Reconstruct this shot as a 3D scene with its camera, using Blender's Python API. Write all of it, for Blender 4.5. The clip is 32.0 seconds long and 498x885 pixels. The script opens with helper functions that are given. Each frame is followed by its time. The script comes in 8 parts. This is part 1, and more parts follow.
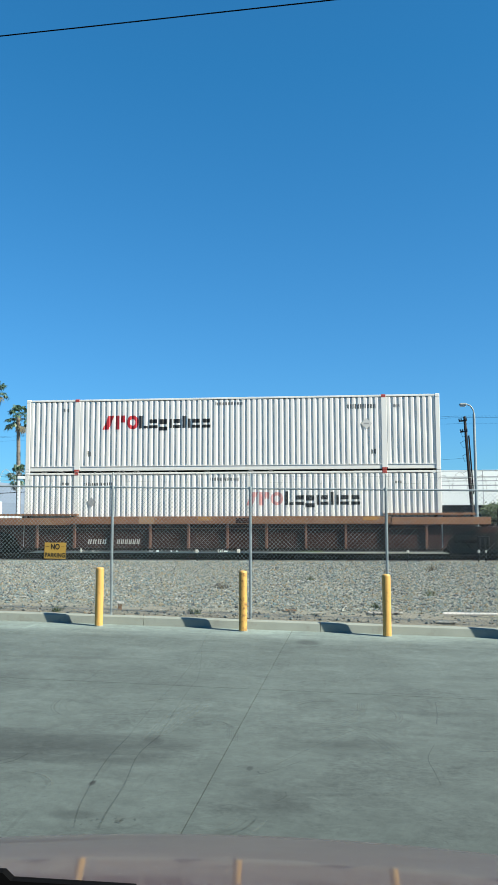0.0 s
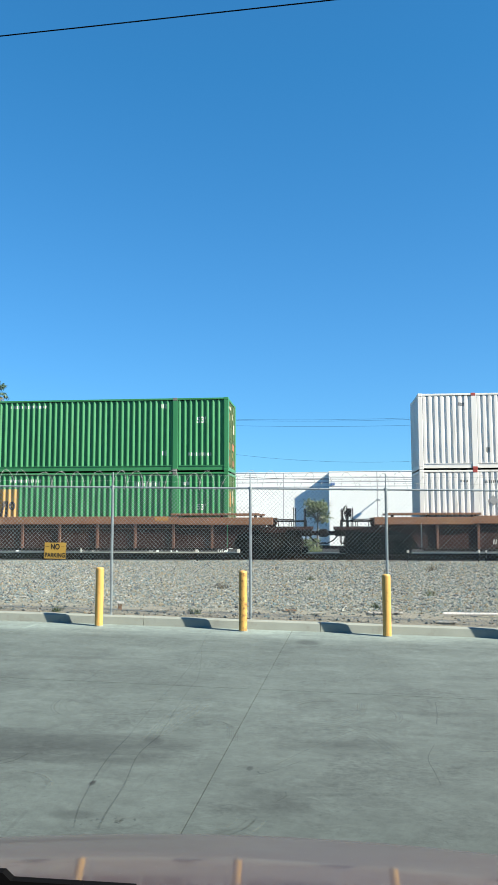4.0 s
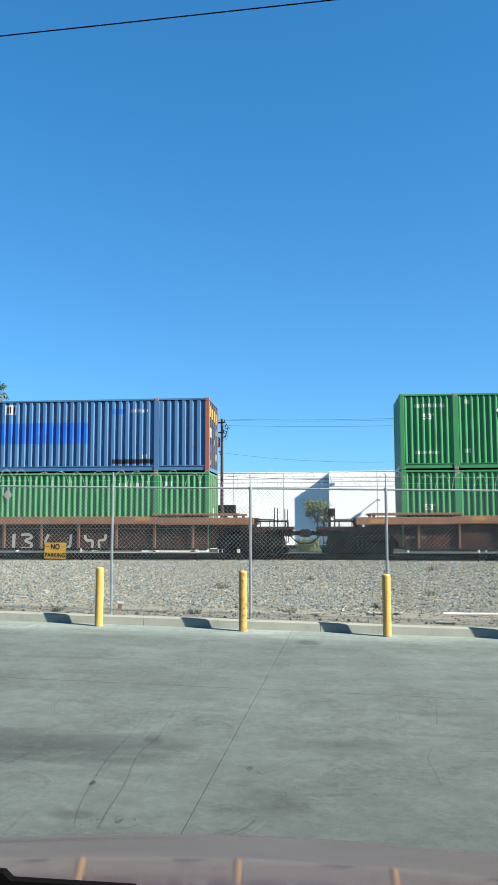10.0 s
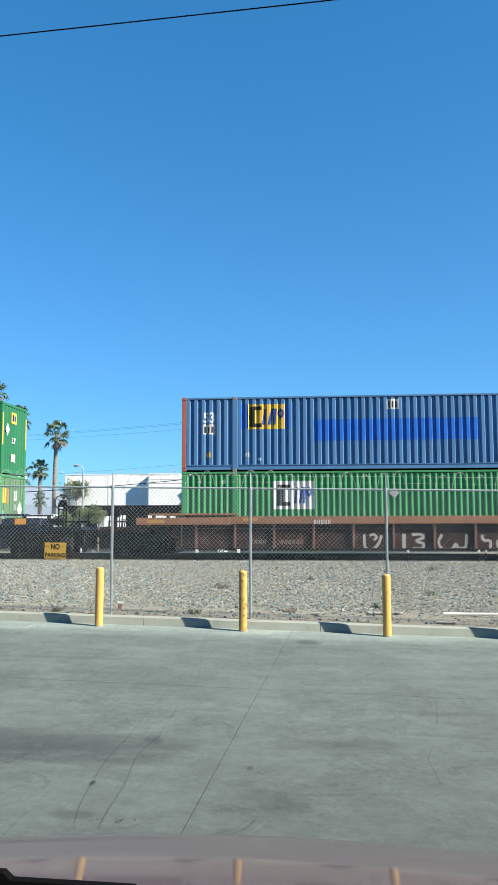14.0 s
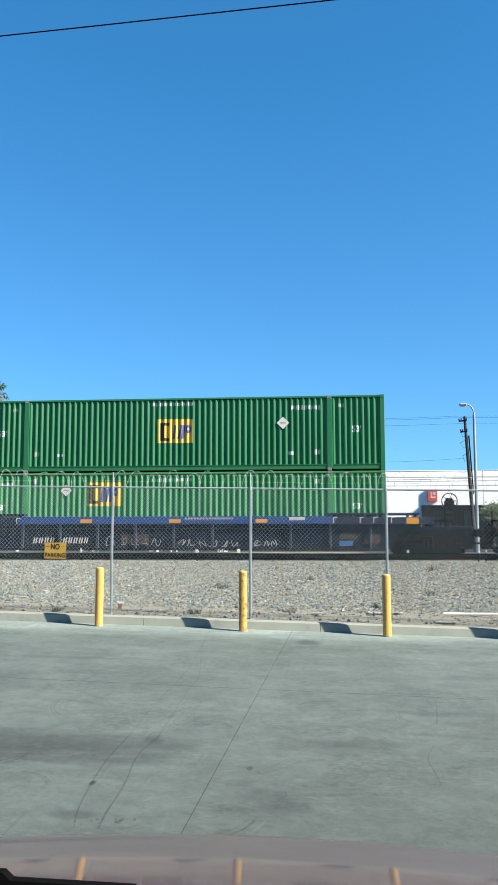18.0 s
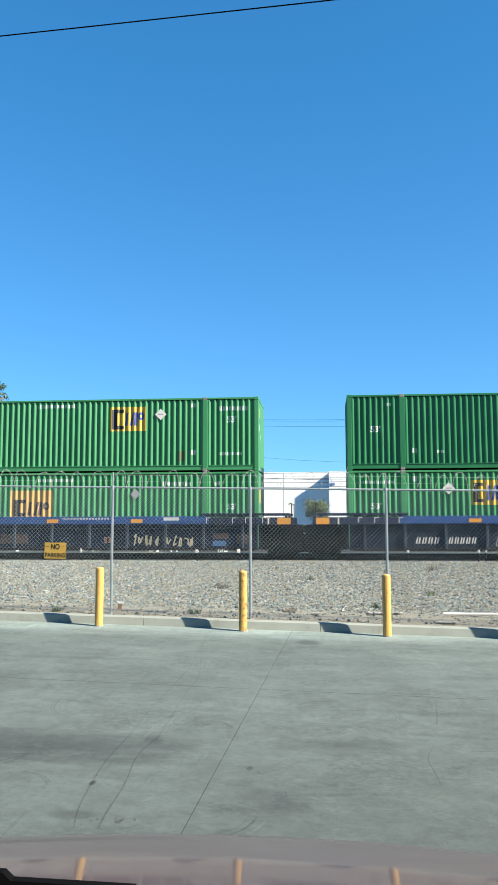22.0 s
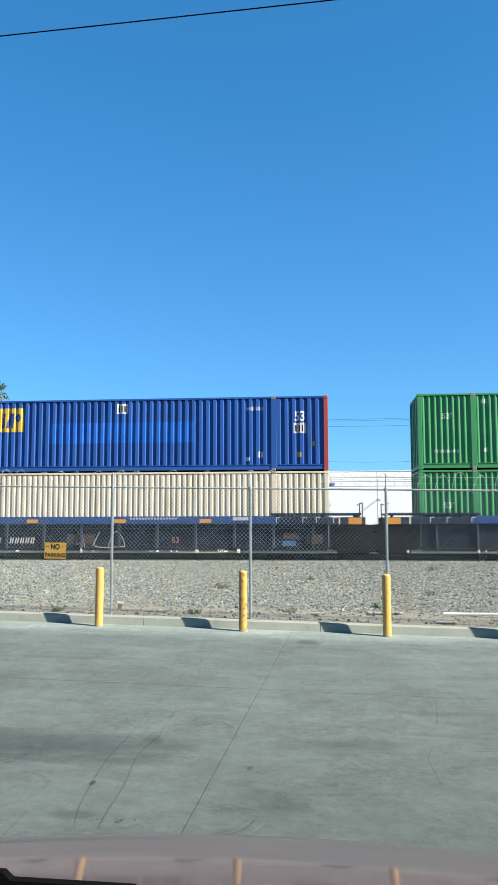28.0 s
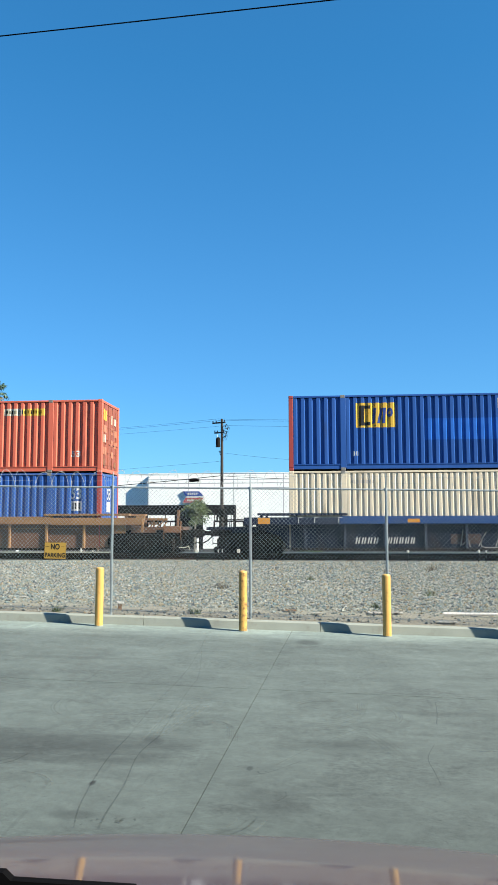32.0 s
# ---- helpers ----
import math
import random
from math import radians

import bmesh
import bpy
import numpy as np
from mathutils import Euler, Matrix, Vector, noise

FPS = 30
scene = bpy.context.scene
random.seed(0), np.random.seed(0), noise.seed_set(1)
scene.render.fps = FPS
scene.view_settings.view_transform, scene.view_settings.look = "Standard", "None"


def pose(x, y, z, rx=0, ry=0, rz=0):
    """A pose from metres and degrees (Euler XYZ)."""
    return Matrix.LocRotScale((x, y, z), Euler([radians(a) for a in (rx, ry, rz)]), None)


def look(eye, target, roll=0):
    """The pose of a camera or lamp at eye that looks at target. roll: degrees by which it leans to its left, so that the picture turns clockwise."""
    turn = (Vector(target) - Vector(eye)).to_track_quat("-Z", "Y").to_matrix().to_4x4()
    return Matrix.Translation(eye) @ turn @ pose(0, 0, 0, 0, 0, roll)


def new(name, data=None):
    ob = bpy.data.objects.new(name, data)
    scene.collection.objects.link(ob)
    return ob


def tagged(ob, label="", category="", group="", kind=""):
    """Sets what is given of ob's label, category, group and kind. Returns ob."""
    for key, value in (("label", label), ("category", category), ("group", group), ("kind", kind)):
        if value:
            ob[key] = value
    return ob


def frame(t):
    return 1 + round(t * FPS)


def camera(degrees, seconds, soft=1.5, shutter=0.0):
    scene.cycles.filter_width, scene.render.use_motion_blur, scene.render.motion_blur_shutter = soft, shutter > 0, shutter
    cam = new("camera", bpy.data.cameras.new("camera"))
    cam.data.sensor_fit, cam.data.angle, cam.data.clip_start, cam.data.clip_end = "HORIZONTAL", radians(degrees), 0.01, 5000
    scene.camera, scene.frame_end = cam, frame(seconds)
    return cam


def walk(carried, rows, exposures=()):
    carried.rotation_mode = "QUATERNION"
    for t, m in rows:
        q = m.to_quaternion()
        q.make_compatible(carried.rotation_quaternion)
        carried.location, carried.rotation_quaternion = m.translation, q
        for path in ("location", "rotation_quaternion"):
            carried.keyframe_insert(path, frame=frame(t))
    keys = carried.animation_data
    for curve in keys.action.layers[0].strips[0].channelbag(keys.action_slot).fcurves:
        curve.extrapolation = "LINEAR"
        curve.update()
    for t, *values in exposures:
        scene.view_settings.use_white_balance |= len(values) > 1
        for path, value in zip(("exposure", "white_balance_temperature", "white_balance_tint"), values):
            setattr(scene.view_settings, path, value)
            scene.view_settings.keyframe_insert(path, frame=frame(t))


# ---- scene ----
EYE = Vector((0.0, 0.0, 1.818))
cam = camera(34.97, 32.0, soft=0.75)
VIEW = look(EYE, EYE + Vector((-0.09433, 0.99056, 0.09941)), -0.117)
# the camera's own metering settles after the first seconds
walk(cam, [(0.0, VIEW), (32.0, VIEW)], exposures=[(0.0, 1.33, 6240, 4), (1.0, 1.32, 6250, 4), (2.0, 1.32, 6270, 5), (3.0, 1.43, 6320, 6), (4.0, 1.56, 6420, 8), (6.0, 1.64, 6480, 10), (10.0, 1.62, 6500, 10), (13.0, 1.60, 6480, 10), (18.0, 1.66, 6480, 10), (20.0, 1.72, 6500, 10), (25.0, 1.72, 6500, 10), (28.0, 1.64, 6460, 10), (31.0, 1.57, 6420, 8), (32.0, 1.57, 6420, 8)])

# way of the train along its track, seconds and metres
TRAIN = [(0, -35.175), (0.5, -33.137), (1, -31.220), (1.5, -29.322), (2, -27.433), (2.5, -25.524), (3, -23.632), (3.5, -21.716), (5.5, -14.138), (6, -12.118), (6.5, -10.216), (7, -8.440), (7.5, -6.561), (8, -4.680), (8.5, -2.783), (9, -0.904), (9.5, 0.987), (10, 2.881), (10.5, 4.811), (11, 6.696), (11.5, 8.683), (12, 10.573), (12.5, 12.455), (13, 14.329), (13.5, 16.203), (14, 17.952), (14.5, 19.820), (16.5, 27.314), (17, 29.300), (17.5, 31.171), (18, 33.026), (18.5, 34.882), (19, 36.762), (19.5, 38.634), (20, 40.483), (20.5, 42.330), (21, 44.059), (21.5, 45.919), (22, 47.761), (22.5, 49.732), (23, 51.578), (23.5, 53.398), (24, 55.251), (24.5, 57.092), (25, 58.947), (25.5, 60.814), (27.5, 68.057), (28, 69.963), (28.5, 71.824), (29, 73.671), (29.5, 75.506), (30, 77.326), (30.5, 79.154), (31, 80.972), (31.5, 82.798), (32, 84.605)]

# ---- daylight ----
SUN_EL, SUN_AZ = 36.0, 19.5          # degrees; azimuth from +x towards -y
sun_way = Vector((math.cos(radians(SUN_EL)) * math.cos(radians(SUN_AZ)), -math.cos(radians(SUN_EL)) * math.sin(radians(SUN_AZ)), math.sin(radians(SUN_EL))))
world = bpy.data.worlds.new("world")
scene.world = world
world.use_nodes = True
_bg = world.node_tree.nodes["Background"]
_sky = world.node_tree.nodes.new("ShaderNodeTexSky")
_sky.sky_type = "NISHITA"
_sky.sun_disc = False
_sky.sun_elevation = radians(SUN_EL)
_sky.sun_rotation = radians(90 + SUN_AZ)
_sky.altitude = 300
_sky.air_density = 1.0
_sky.dust_density = 0.3
_sky.ozone_density = 1.8
# a clear dry sky, deep blue down to the skyline
_even = world.node_tree.nodes.new("ShaderNodeGamma")
_even.inputs["Gamma"].default_value = 0.74
_tint = world.node_tree.nodes.new("ShaderNodeMix")
_tint.data_type, _tint.blend_type = "RGBA", "MULTIPLY"
_tint.inputs[0].default_value = 1.0
_way = world.node_tree.nodes.new("ShaderNodeTexCoord")
_up = world.node_tree.nodes.new("ShaderNodeSeparateXYZ")
_high = world.node_tree.nodes.new("ShaderNodeValToRGB")
_high.color_ramp.elements[0].position, _high.color_ramp.elements[0].color = 0.08, (0.285, 0.645, 1.0, 1.0)
_high.color_ramp.elements[1].position, _high.color_ramp.elements[1].color = 0.52, (0.165, 0.630, 0.985, 1.0)
_gain = world.node_tree.nodes.new("ShaderNodeVectorMath")
_gain.operation = "SCALE"
_gain.inputs[3].default_value = 1.55
world.node_tree.links.new(_way.outputs["Generated"], _up.inputs[0])
world.node_tree.links.new(_up.outputs[2], _high.inputs[0])
world.node_tree.links.new(_high.outputs[0], _gain.inputs[0])
world.node_tree.links.new(_gain.outputs[0], _tint.inputs[7])
world.node_tree.links.new(_sky.outputs[0], _even.inputs[0])
world.node_tree.links.new(_even.outputs[0], _tint.inputs[6])
world.node_tree.links.new(_tint.outputs[2], _bg.inputs[0])
_bg.inputs[1].default_value = 0.0588
sun = new("sun", bpy.data.lights.new("sun", "SUN"))
sun.data.energy = 5.0
sun.data.angle = radians(0.53)
sun.data.color = (1.0, 0.90, 0.74)
sun.matrix_world = look(sun_way * 60, (0, 0, 0))
scene.view_settings.exposure = 1.64

# ---- frames of the plan ----
FA = -0.03376                        # the fence's and lot's turn against the track
GRADE = -0.020                       # fall of the lot along the fence
TRACK_Y, RAIL_Z = 30.235, 0.53       # near face of the containers, top of the rails
LOT = Matrix.Rotation(FA, 4, "Z")


def lot_z(s):
    return GRADE * (max(-14.0, min(14.0, s)) + 1.83)


def lot(s, w, z=0.0):
    """A place by metres along the fence, away from the camera, and over the lot."""
    return LOT @ Vector((s, w, z + lot_z(s)))


LOT_POSE = LOT @ Matrix.Rotation(-math.atan(GRADE), 4, "Y")

# ---- mesh helpers ----


def thing(name, label, category, group="", kind=""):
    return tagged(new(name), label, category, group, kind)


def mesh_of(bm, name, mats, smooth=False):
    me = bpy.data.meshes.new(name)
    bm.to_mesh(me)
    bm.free()
    for m in mats if isinstance(mats, (list, tuple)) else (mats,):
        me.materials.append(m)
    if smooth:
        me.polygons.foreach_set("use_smooth", [True] * len(me.polygons))
    return me


def part(name, bm, material, parent, label="", smooth=False, kind=""):
    ob = new(name, mesh_of(bm, name, material, smooth))
    ob.parent = parent
    return tagged(ob, label, "", "", kind)


def lone(name, bm, material, label, category, group="", kind="", smooth=False):
    return tagged(new(name, mesh_of(bm, name, material, smooth)), label, category, group, kind)


def share(name, me, parent, m=None, label=""):
    ob = new(name, me)
    ob.parent = parent
    if m is not None:
        ob.matrix_basis = m
    return tagged(ob, label)


def quad(bm, pts):
    return bm.faces.new([bm.verts.new(p) for p in pts])


def box(bm, x0, x1, y0, y1, z0, z1, b=0.0, m=None):
    """A box, its upright and lying edges chamfered by b."""
    cx, cy, cz = (x0 + x1) / 2, (y0 + y1) / 2, (z0 + z1) / 2
    hx, hy, hz = abs(x1 - x0) / 2, abs(y1 - y0) / 2, abs(z1 - z0) / 2
    b = min(b, hx * 0.9, hy * 0.9, hz * 0.9)
    if b <= 0:
        vs = [bm.verts.new((cx + i * hx, cy + j * hy, cz + k * hz)) for i in (-1, 1) for j in (-1, 1) for k in (-1, 1)]
        for f in ((0, 1, 3, 2), (4, 6, 7, 5), (0, 4, 5, 1), (2, 3, 7, 6), (0, 2, 6, 4), (1, 5, 7, 3)):
            bm.faces.new([vs[i] for i in f])
    else:
        vs = {}
        for i in (-1, 1):
            for j in (-1, 1):
                for k in (-1, 1):
                    vs[i, j, k, 0] = bm.verts.new((cx + i * hx, cy + j * (hy - b), cz + k * (hz - b)))
                    vs[i, j, k, 1] = bm.verts.new((cx + i * (hx - b), cy + j * hy, cz + k * (hz - b)))
                    vs[i, j, k, 2] = bm.verts.new((cx + i * (hx - b), cy + j * (hy - b), cz + k * hz))
        made = []
        for i in (-1, 1):
            made.append([vs[i, -1, -1, 0], vs[i, 1, -1, 0], vs[i, 1, 1, 0], vs[i, -1, 1, 0]])
            made.append([vs[-1, i, -1, 1], vs[1, i, -1, 1], vs[1, i, 1, 1], vs[-1, i, 1, 1]])
            made.append([vs[-1, -1, i, 2], vs[1, -1, i, 2], vs[1, 1, i, 2], vs[-1, 1, i, 2]])
            for j in (-1, 1):
                made.append([vs[i, j, -1, 0], vs[i, j, 1, 0], vs[i, j, 1, 1], vs[i, j, -1, 1]])
                made.append([vs[i, -1, j, 0], vs[i, 1, j, 0], vs[i, 1, j, 2], vs[i, -1, j, 2]])
                made.append([vs[-1, i, j, 1], vs[1, i, j, 1], vs[1, i, j, 2], vs[-1, i, j, 2]])
                for k in (-1, 1):
                    made.append([vs[i, j, k, 0], vs[i, j, k, 1], vs[i, j, k, 2]])
        for f in made:
            bm.faces.new(f)
        vs = list(vs.values())
    if m is not None:
        for v in vs:
            v.co = m @ v.co
    return bm


def fix(bm):
    bmesh.ops.recalc_face_normals(bm, faces=bm.faces[:])
    return bm


def boxes(*dims, b=0.0):
    bm = bmesh.new()
    for d in dims:
        box(bm, *d, b=b)
    return fix(bm)


def tube(bm, p, q, r, n=8, r2=None, caps=True):
    p, q = Vector(p), Vector(q)
    way = (q - p).normalized()
    a = way.orthogonal().normalized()
    c = way.cross(a)
    r2 = r if r2 is None else r2
    ends = []
    for o, rr in ((p, r), (q, r2)):
        ends.append([bm.verts.new(o + (a * math.cos(2 * math.pi * i / n) + c * math.sin(2 * math.pi * i / n)) * rr) for i in range(n)])
    for i in range(n):
        bm.faces.new((ends[0][i], ends[0][(i + 1) % n], ends[1][(i + 1) % n], ends[1][i]))
    if caps:
        bm.faces.new(ends[0][::-1])
        bm.faces.new(ends[1])
    return bm


def pipe(bm, pts, r, n=6):
    """A tube along a row of points."""
    pts = [Vector(p) for p in pts]
    rings = []
    for i, p in enumerate(pts):
        way = (pts[min(i + 1, len(pts) - 1)] - pts[max(i - 1, 0)]).normalized()
        a = way.cross(Vector((0.13, 0.21, 0.97))).normalized()
        c = way.cross(a)
        rings.append([bm.verts.new(p + (a * math.cos(2 * math.pi * k / n) + c * math.sin(2 * math.pi * k / n)) * r) for k in range(n)])
    for u, v in zip(rings, rings[1:]):
        for k in range(n):
            bm.faces.new((u[k], u[(k + 1) % n], v[(k + 1) % n], v[k]))
    bm.faces.new(rings[0][::-1])
    bm.faces.new(rings[-1])
    return bm


def slab(bm, outline, y0, y1):
    """An outline in x and z, pushed from y0 to y1."""
    u = [bm.verts.new((x, y0, z)) for x, z in outline]
    v = [bm.verts.new((x, y1, z)) for x, z in outline]
    bm.faces.new(u)
    bm.faces.new(v[::-1])
    n = len(u)
    for i in range(n):
        bm.faces.new((u[i], v[i], v[(i + 1) % n], u[(i + 1) % n]))
    return bm


def disc(bm, c, r, y0, y1, n=20):
    return slab(bm, [(c[0] + r * math.cos(2 * math.pi * i / n), c[1] + r * math.sin(2 * math.pi * i / n)) for i in range(n)], y0, y1)


def text_mesh(body, size, space=1.0, bold=0.02):
    """A flat bmesh of words in x and z, its lower left at the origin, facing -y."""
    cu = bpy.data.curves.new("words", "FONT")
    cu.body, cu.size, cu.space_character = body, size, space
    cu.offset = bold * size
    ob = bpy.data.objects.new("words", cu)
    scene.collection.objects.link(ob)
    bpy.context.view_layer.update()
    me = bpy.data.meshes.new_from_object(ob.evaluated_get(bpy.context.evaluated_depsgraph_get()))
    bm = bmesh.new()
    bm.from_mesh(me)
    bpy.data.objects.remove(ob)
    bpy.data.curves.remove(cu)
    bpy.data.meshes.remove(me)
    for v in bm.verts:
        v.co = Vector((v.co.x, 0, v.co.y))
    return bm

# ---- materials ----
TONE = 0.595                         # of all paints, against the exposure


def mat(name, color, rough=0.6, metal=0.0, vary=0.12, scale=2.0, grain=40.0, bump=0.0, dirt=None, dirt_amount=0.0, dirt_scale=1.2, piece=0.0, island=0.0, streak=1.0, spec=0.5, coat=0.0):
    """Colour that wanders at two scales, a second colour in stains, fine relief. streak: how far stains are drawn out upright."""
    color = tuple(TONE * c for c in color)
    dirt = tuple(TONE * c for c in dirt) if dirt else None
    m = bpy.data.materials.new(name)
    m.use_nodes = True
    nt = m.node_tree
    nd, ln = nt.nodes, nt.links.new
    bsdf = nd["Principled BSDF"]
    co = nd.new("ShaderNodeTexCoord")
    mp = nd.new("ShaderNodeMapping")
    mp.inputs["Scale"].default_value = (1, 1, 1 / streak)
    ln(co.outputs["Object"], mp.inputs[0])
    if piece:
        info = nd.new("ShaderNodeObjectInfo")
        add = nd.new("ShaderNodeVectorMath")
        add.operation = "SCALE"
        cmb = nd.new("ShaderNodeCombineXYZ")
        ln(info.outputs["Random"], cmb.inputs[0])
        ln(info.outputs["Random"], cmb.inputs[1])
        add.inputs[3].default_value = 37.0
        ln(cmb.outputs[0], add.inputs[0])
        ln(add.outputs[0], mp.inputs["Location"])
    big = nd.new("ShaderNodeTexNoise")
    big.inputs["Scale"].default_value = scale
    big.inputs["Detail"].default_value = 5
    big.inputs["Roughness"].default_value = 0.62
    ln(mp.outputs[0], big.inputs["Vector"])
    fine = nd.new("ShaderNodeTexNoise")
    fine.inputs["Scale"].default_value = grain
    fine.inputs["Detail"].default_value = 3
    ln(co.outputs["Object"], fine.inputs["Vector"])
    mixn = nd.new("ShaderNodeMath")
    mixn.operation = "MULTIPLY_ADD"
    ln(fine.outputs[0], mixn.inputs[0])
    mixn.inputs[1].default_value = 0.45
    ln(big.outputs[0], mixn.inputs[2])
    val = nd.new("ShaderNodeMapRange")
    val.inputs["From Min"].default_value = 0.45
    val.inputs["From Max"].default_value = 1.0
    val.inputs["To Min"].default_value = 1 - vary
    val.inputs["To Max"].default_value = 1 + vary
    ln(mixn.outputs[0], val.inputs[0])
    hsv = nd.new("ShaderNodeHueSaturation")
    hsv.inputs["Color"].default_value = (*color, 1)
    ln(val.outputs[0], hsv.inputs["Value"])
    out = hsv.outputs[0]
    rnd = None
    if piece:
        rnd, amount = info.outputs["Random"], piece
    elif island:
        geo = nd.new("ShaderNodeNewGeometry")
        rnd, amount = geo.outputs["Random Per Island"], island
    if rnd is not None:
        r2 = nd.new("ShaderNodeMapRange")
        r2.inputs["To Min"].default_value = 1 - amount
        r2.inputs["To Max"].default_value = 1 + amount
        ln(rnd, r2.inputs[0])
        h2 = nd.new("ShaderNodeHueSaturation")
        ln(out, h2.inputs["Color"])
        ln(r2.outputs[0], h2.inputs["Value"])
        out = h2.outputs[0]
    if dirt is not None:
        spots = nd.new("ShaderNodeTexNoise")
        spots.inputs["Scale"].default_value = dirt_scale
        spots.inputs["Detail"].default_value = 7
        spots.inputs["Roughness"].default_value = 0.7
        ln(mp.outputs[0], spots.inputs["Vector"])
        ramp = nd.new("ShaderNodeMapRange")
        ramp.inputs["From Min"].default_value = 0.72 - 0.5 * dirt_amount
        ramp.inputs["From Max"].default_value = 0.92 - 0.5 * dirt_amount
        ramp.inputs["To Max"].default_value = 0.85
        ln(spots.outputs[0], ramp.inputs[0])
        mx = nd.new("ShaderNodeMix")
        mx.data_type = "RGBA"
        ln(ramp.outputs[0], mx.inputs[0])
        ln(out, mx.inputs[6])
        mx.inputs[7].default_value = (*dirt, 1)
        out = mx.outputs[2]
    ln(out, bsdf.inputs["Base Color"])
    rg = nd.new("ShaderNodeMapRange")
    rg.inputs["To Min"].default_value = max(0.03, rough - 0.1)
    rg.inputs["To Max"].default_value = min(1.0, rough + 0.1)
    ln(big.outputs[0], rg.inputs[0])
    ln(rg.outputs[0], bsdf.inputs["Roughness"])
    bsdf.inputs["Metallic"].default_value = metal
    bsdf.inputs["Specular IOR Level"].default_value = spec
    bsdf.inputs["Coat Weight"].default_value = coat
    if bump:
        bp = nd.new("ShaderNodeBump")
        bp.inputs["Strength"].default_value = bump
        bp.inputs["Distance"].default_value = 0.01
        ln(mixn.outputs[0], bp.inputs["Height"])
        ln(bp.outputs[0], bsdf.inputs["Normal"])
    return m


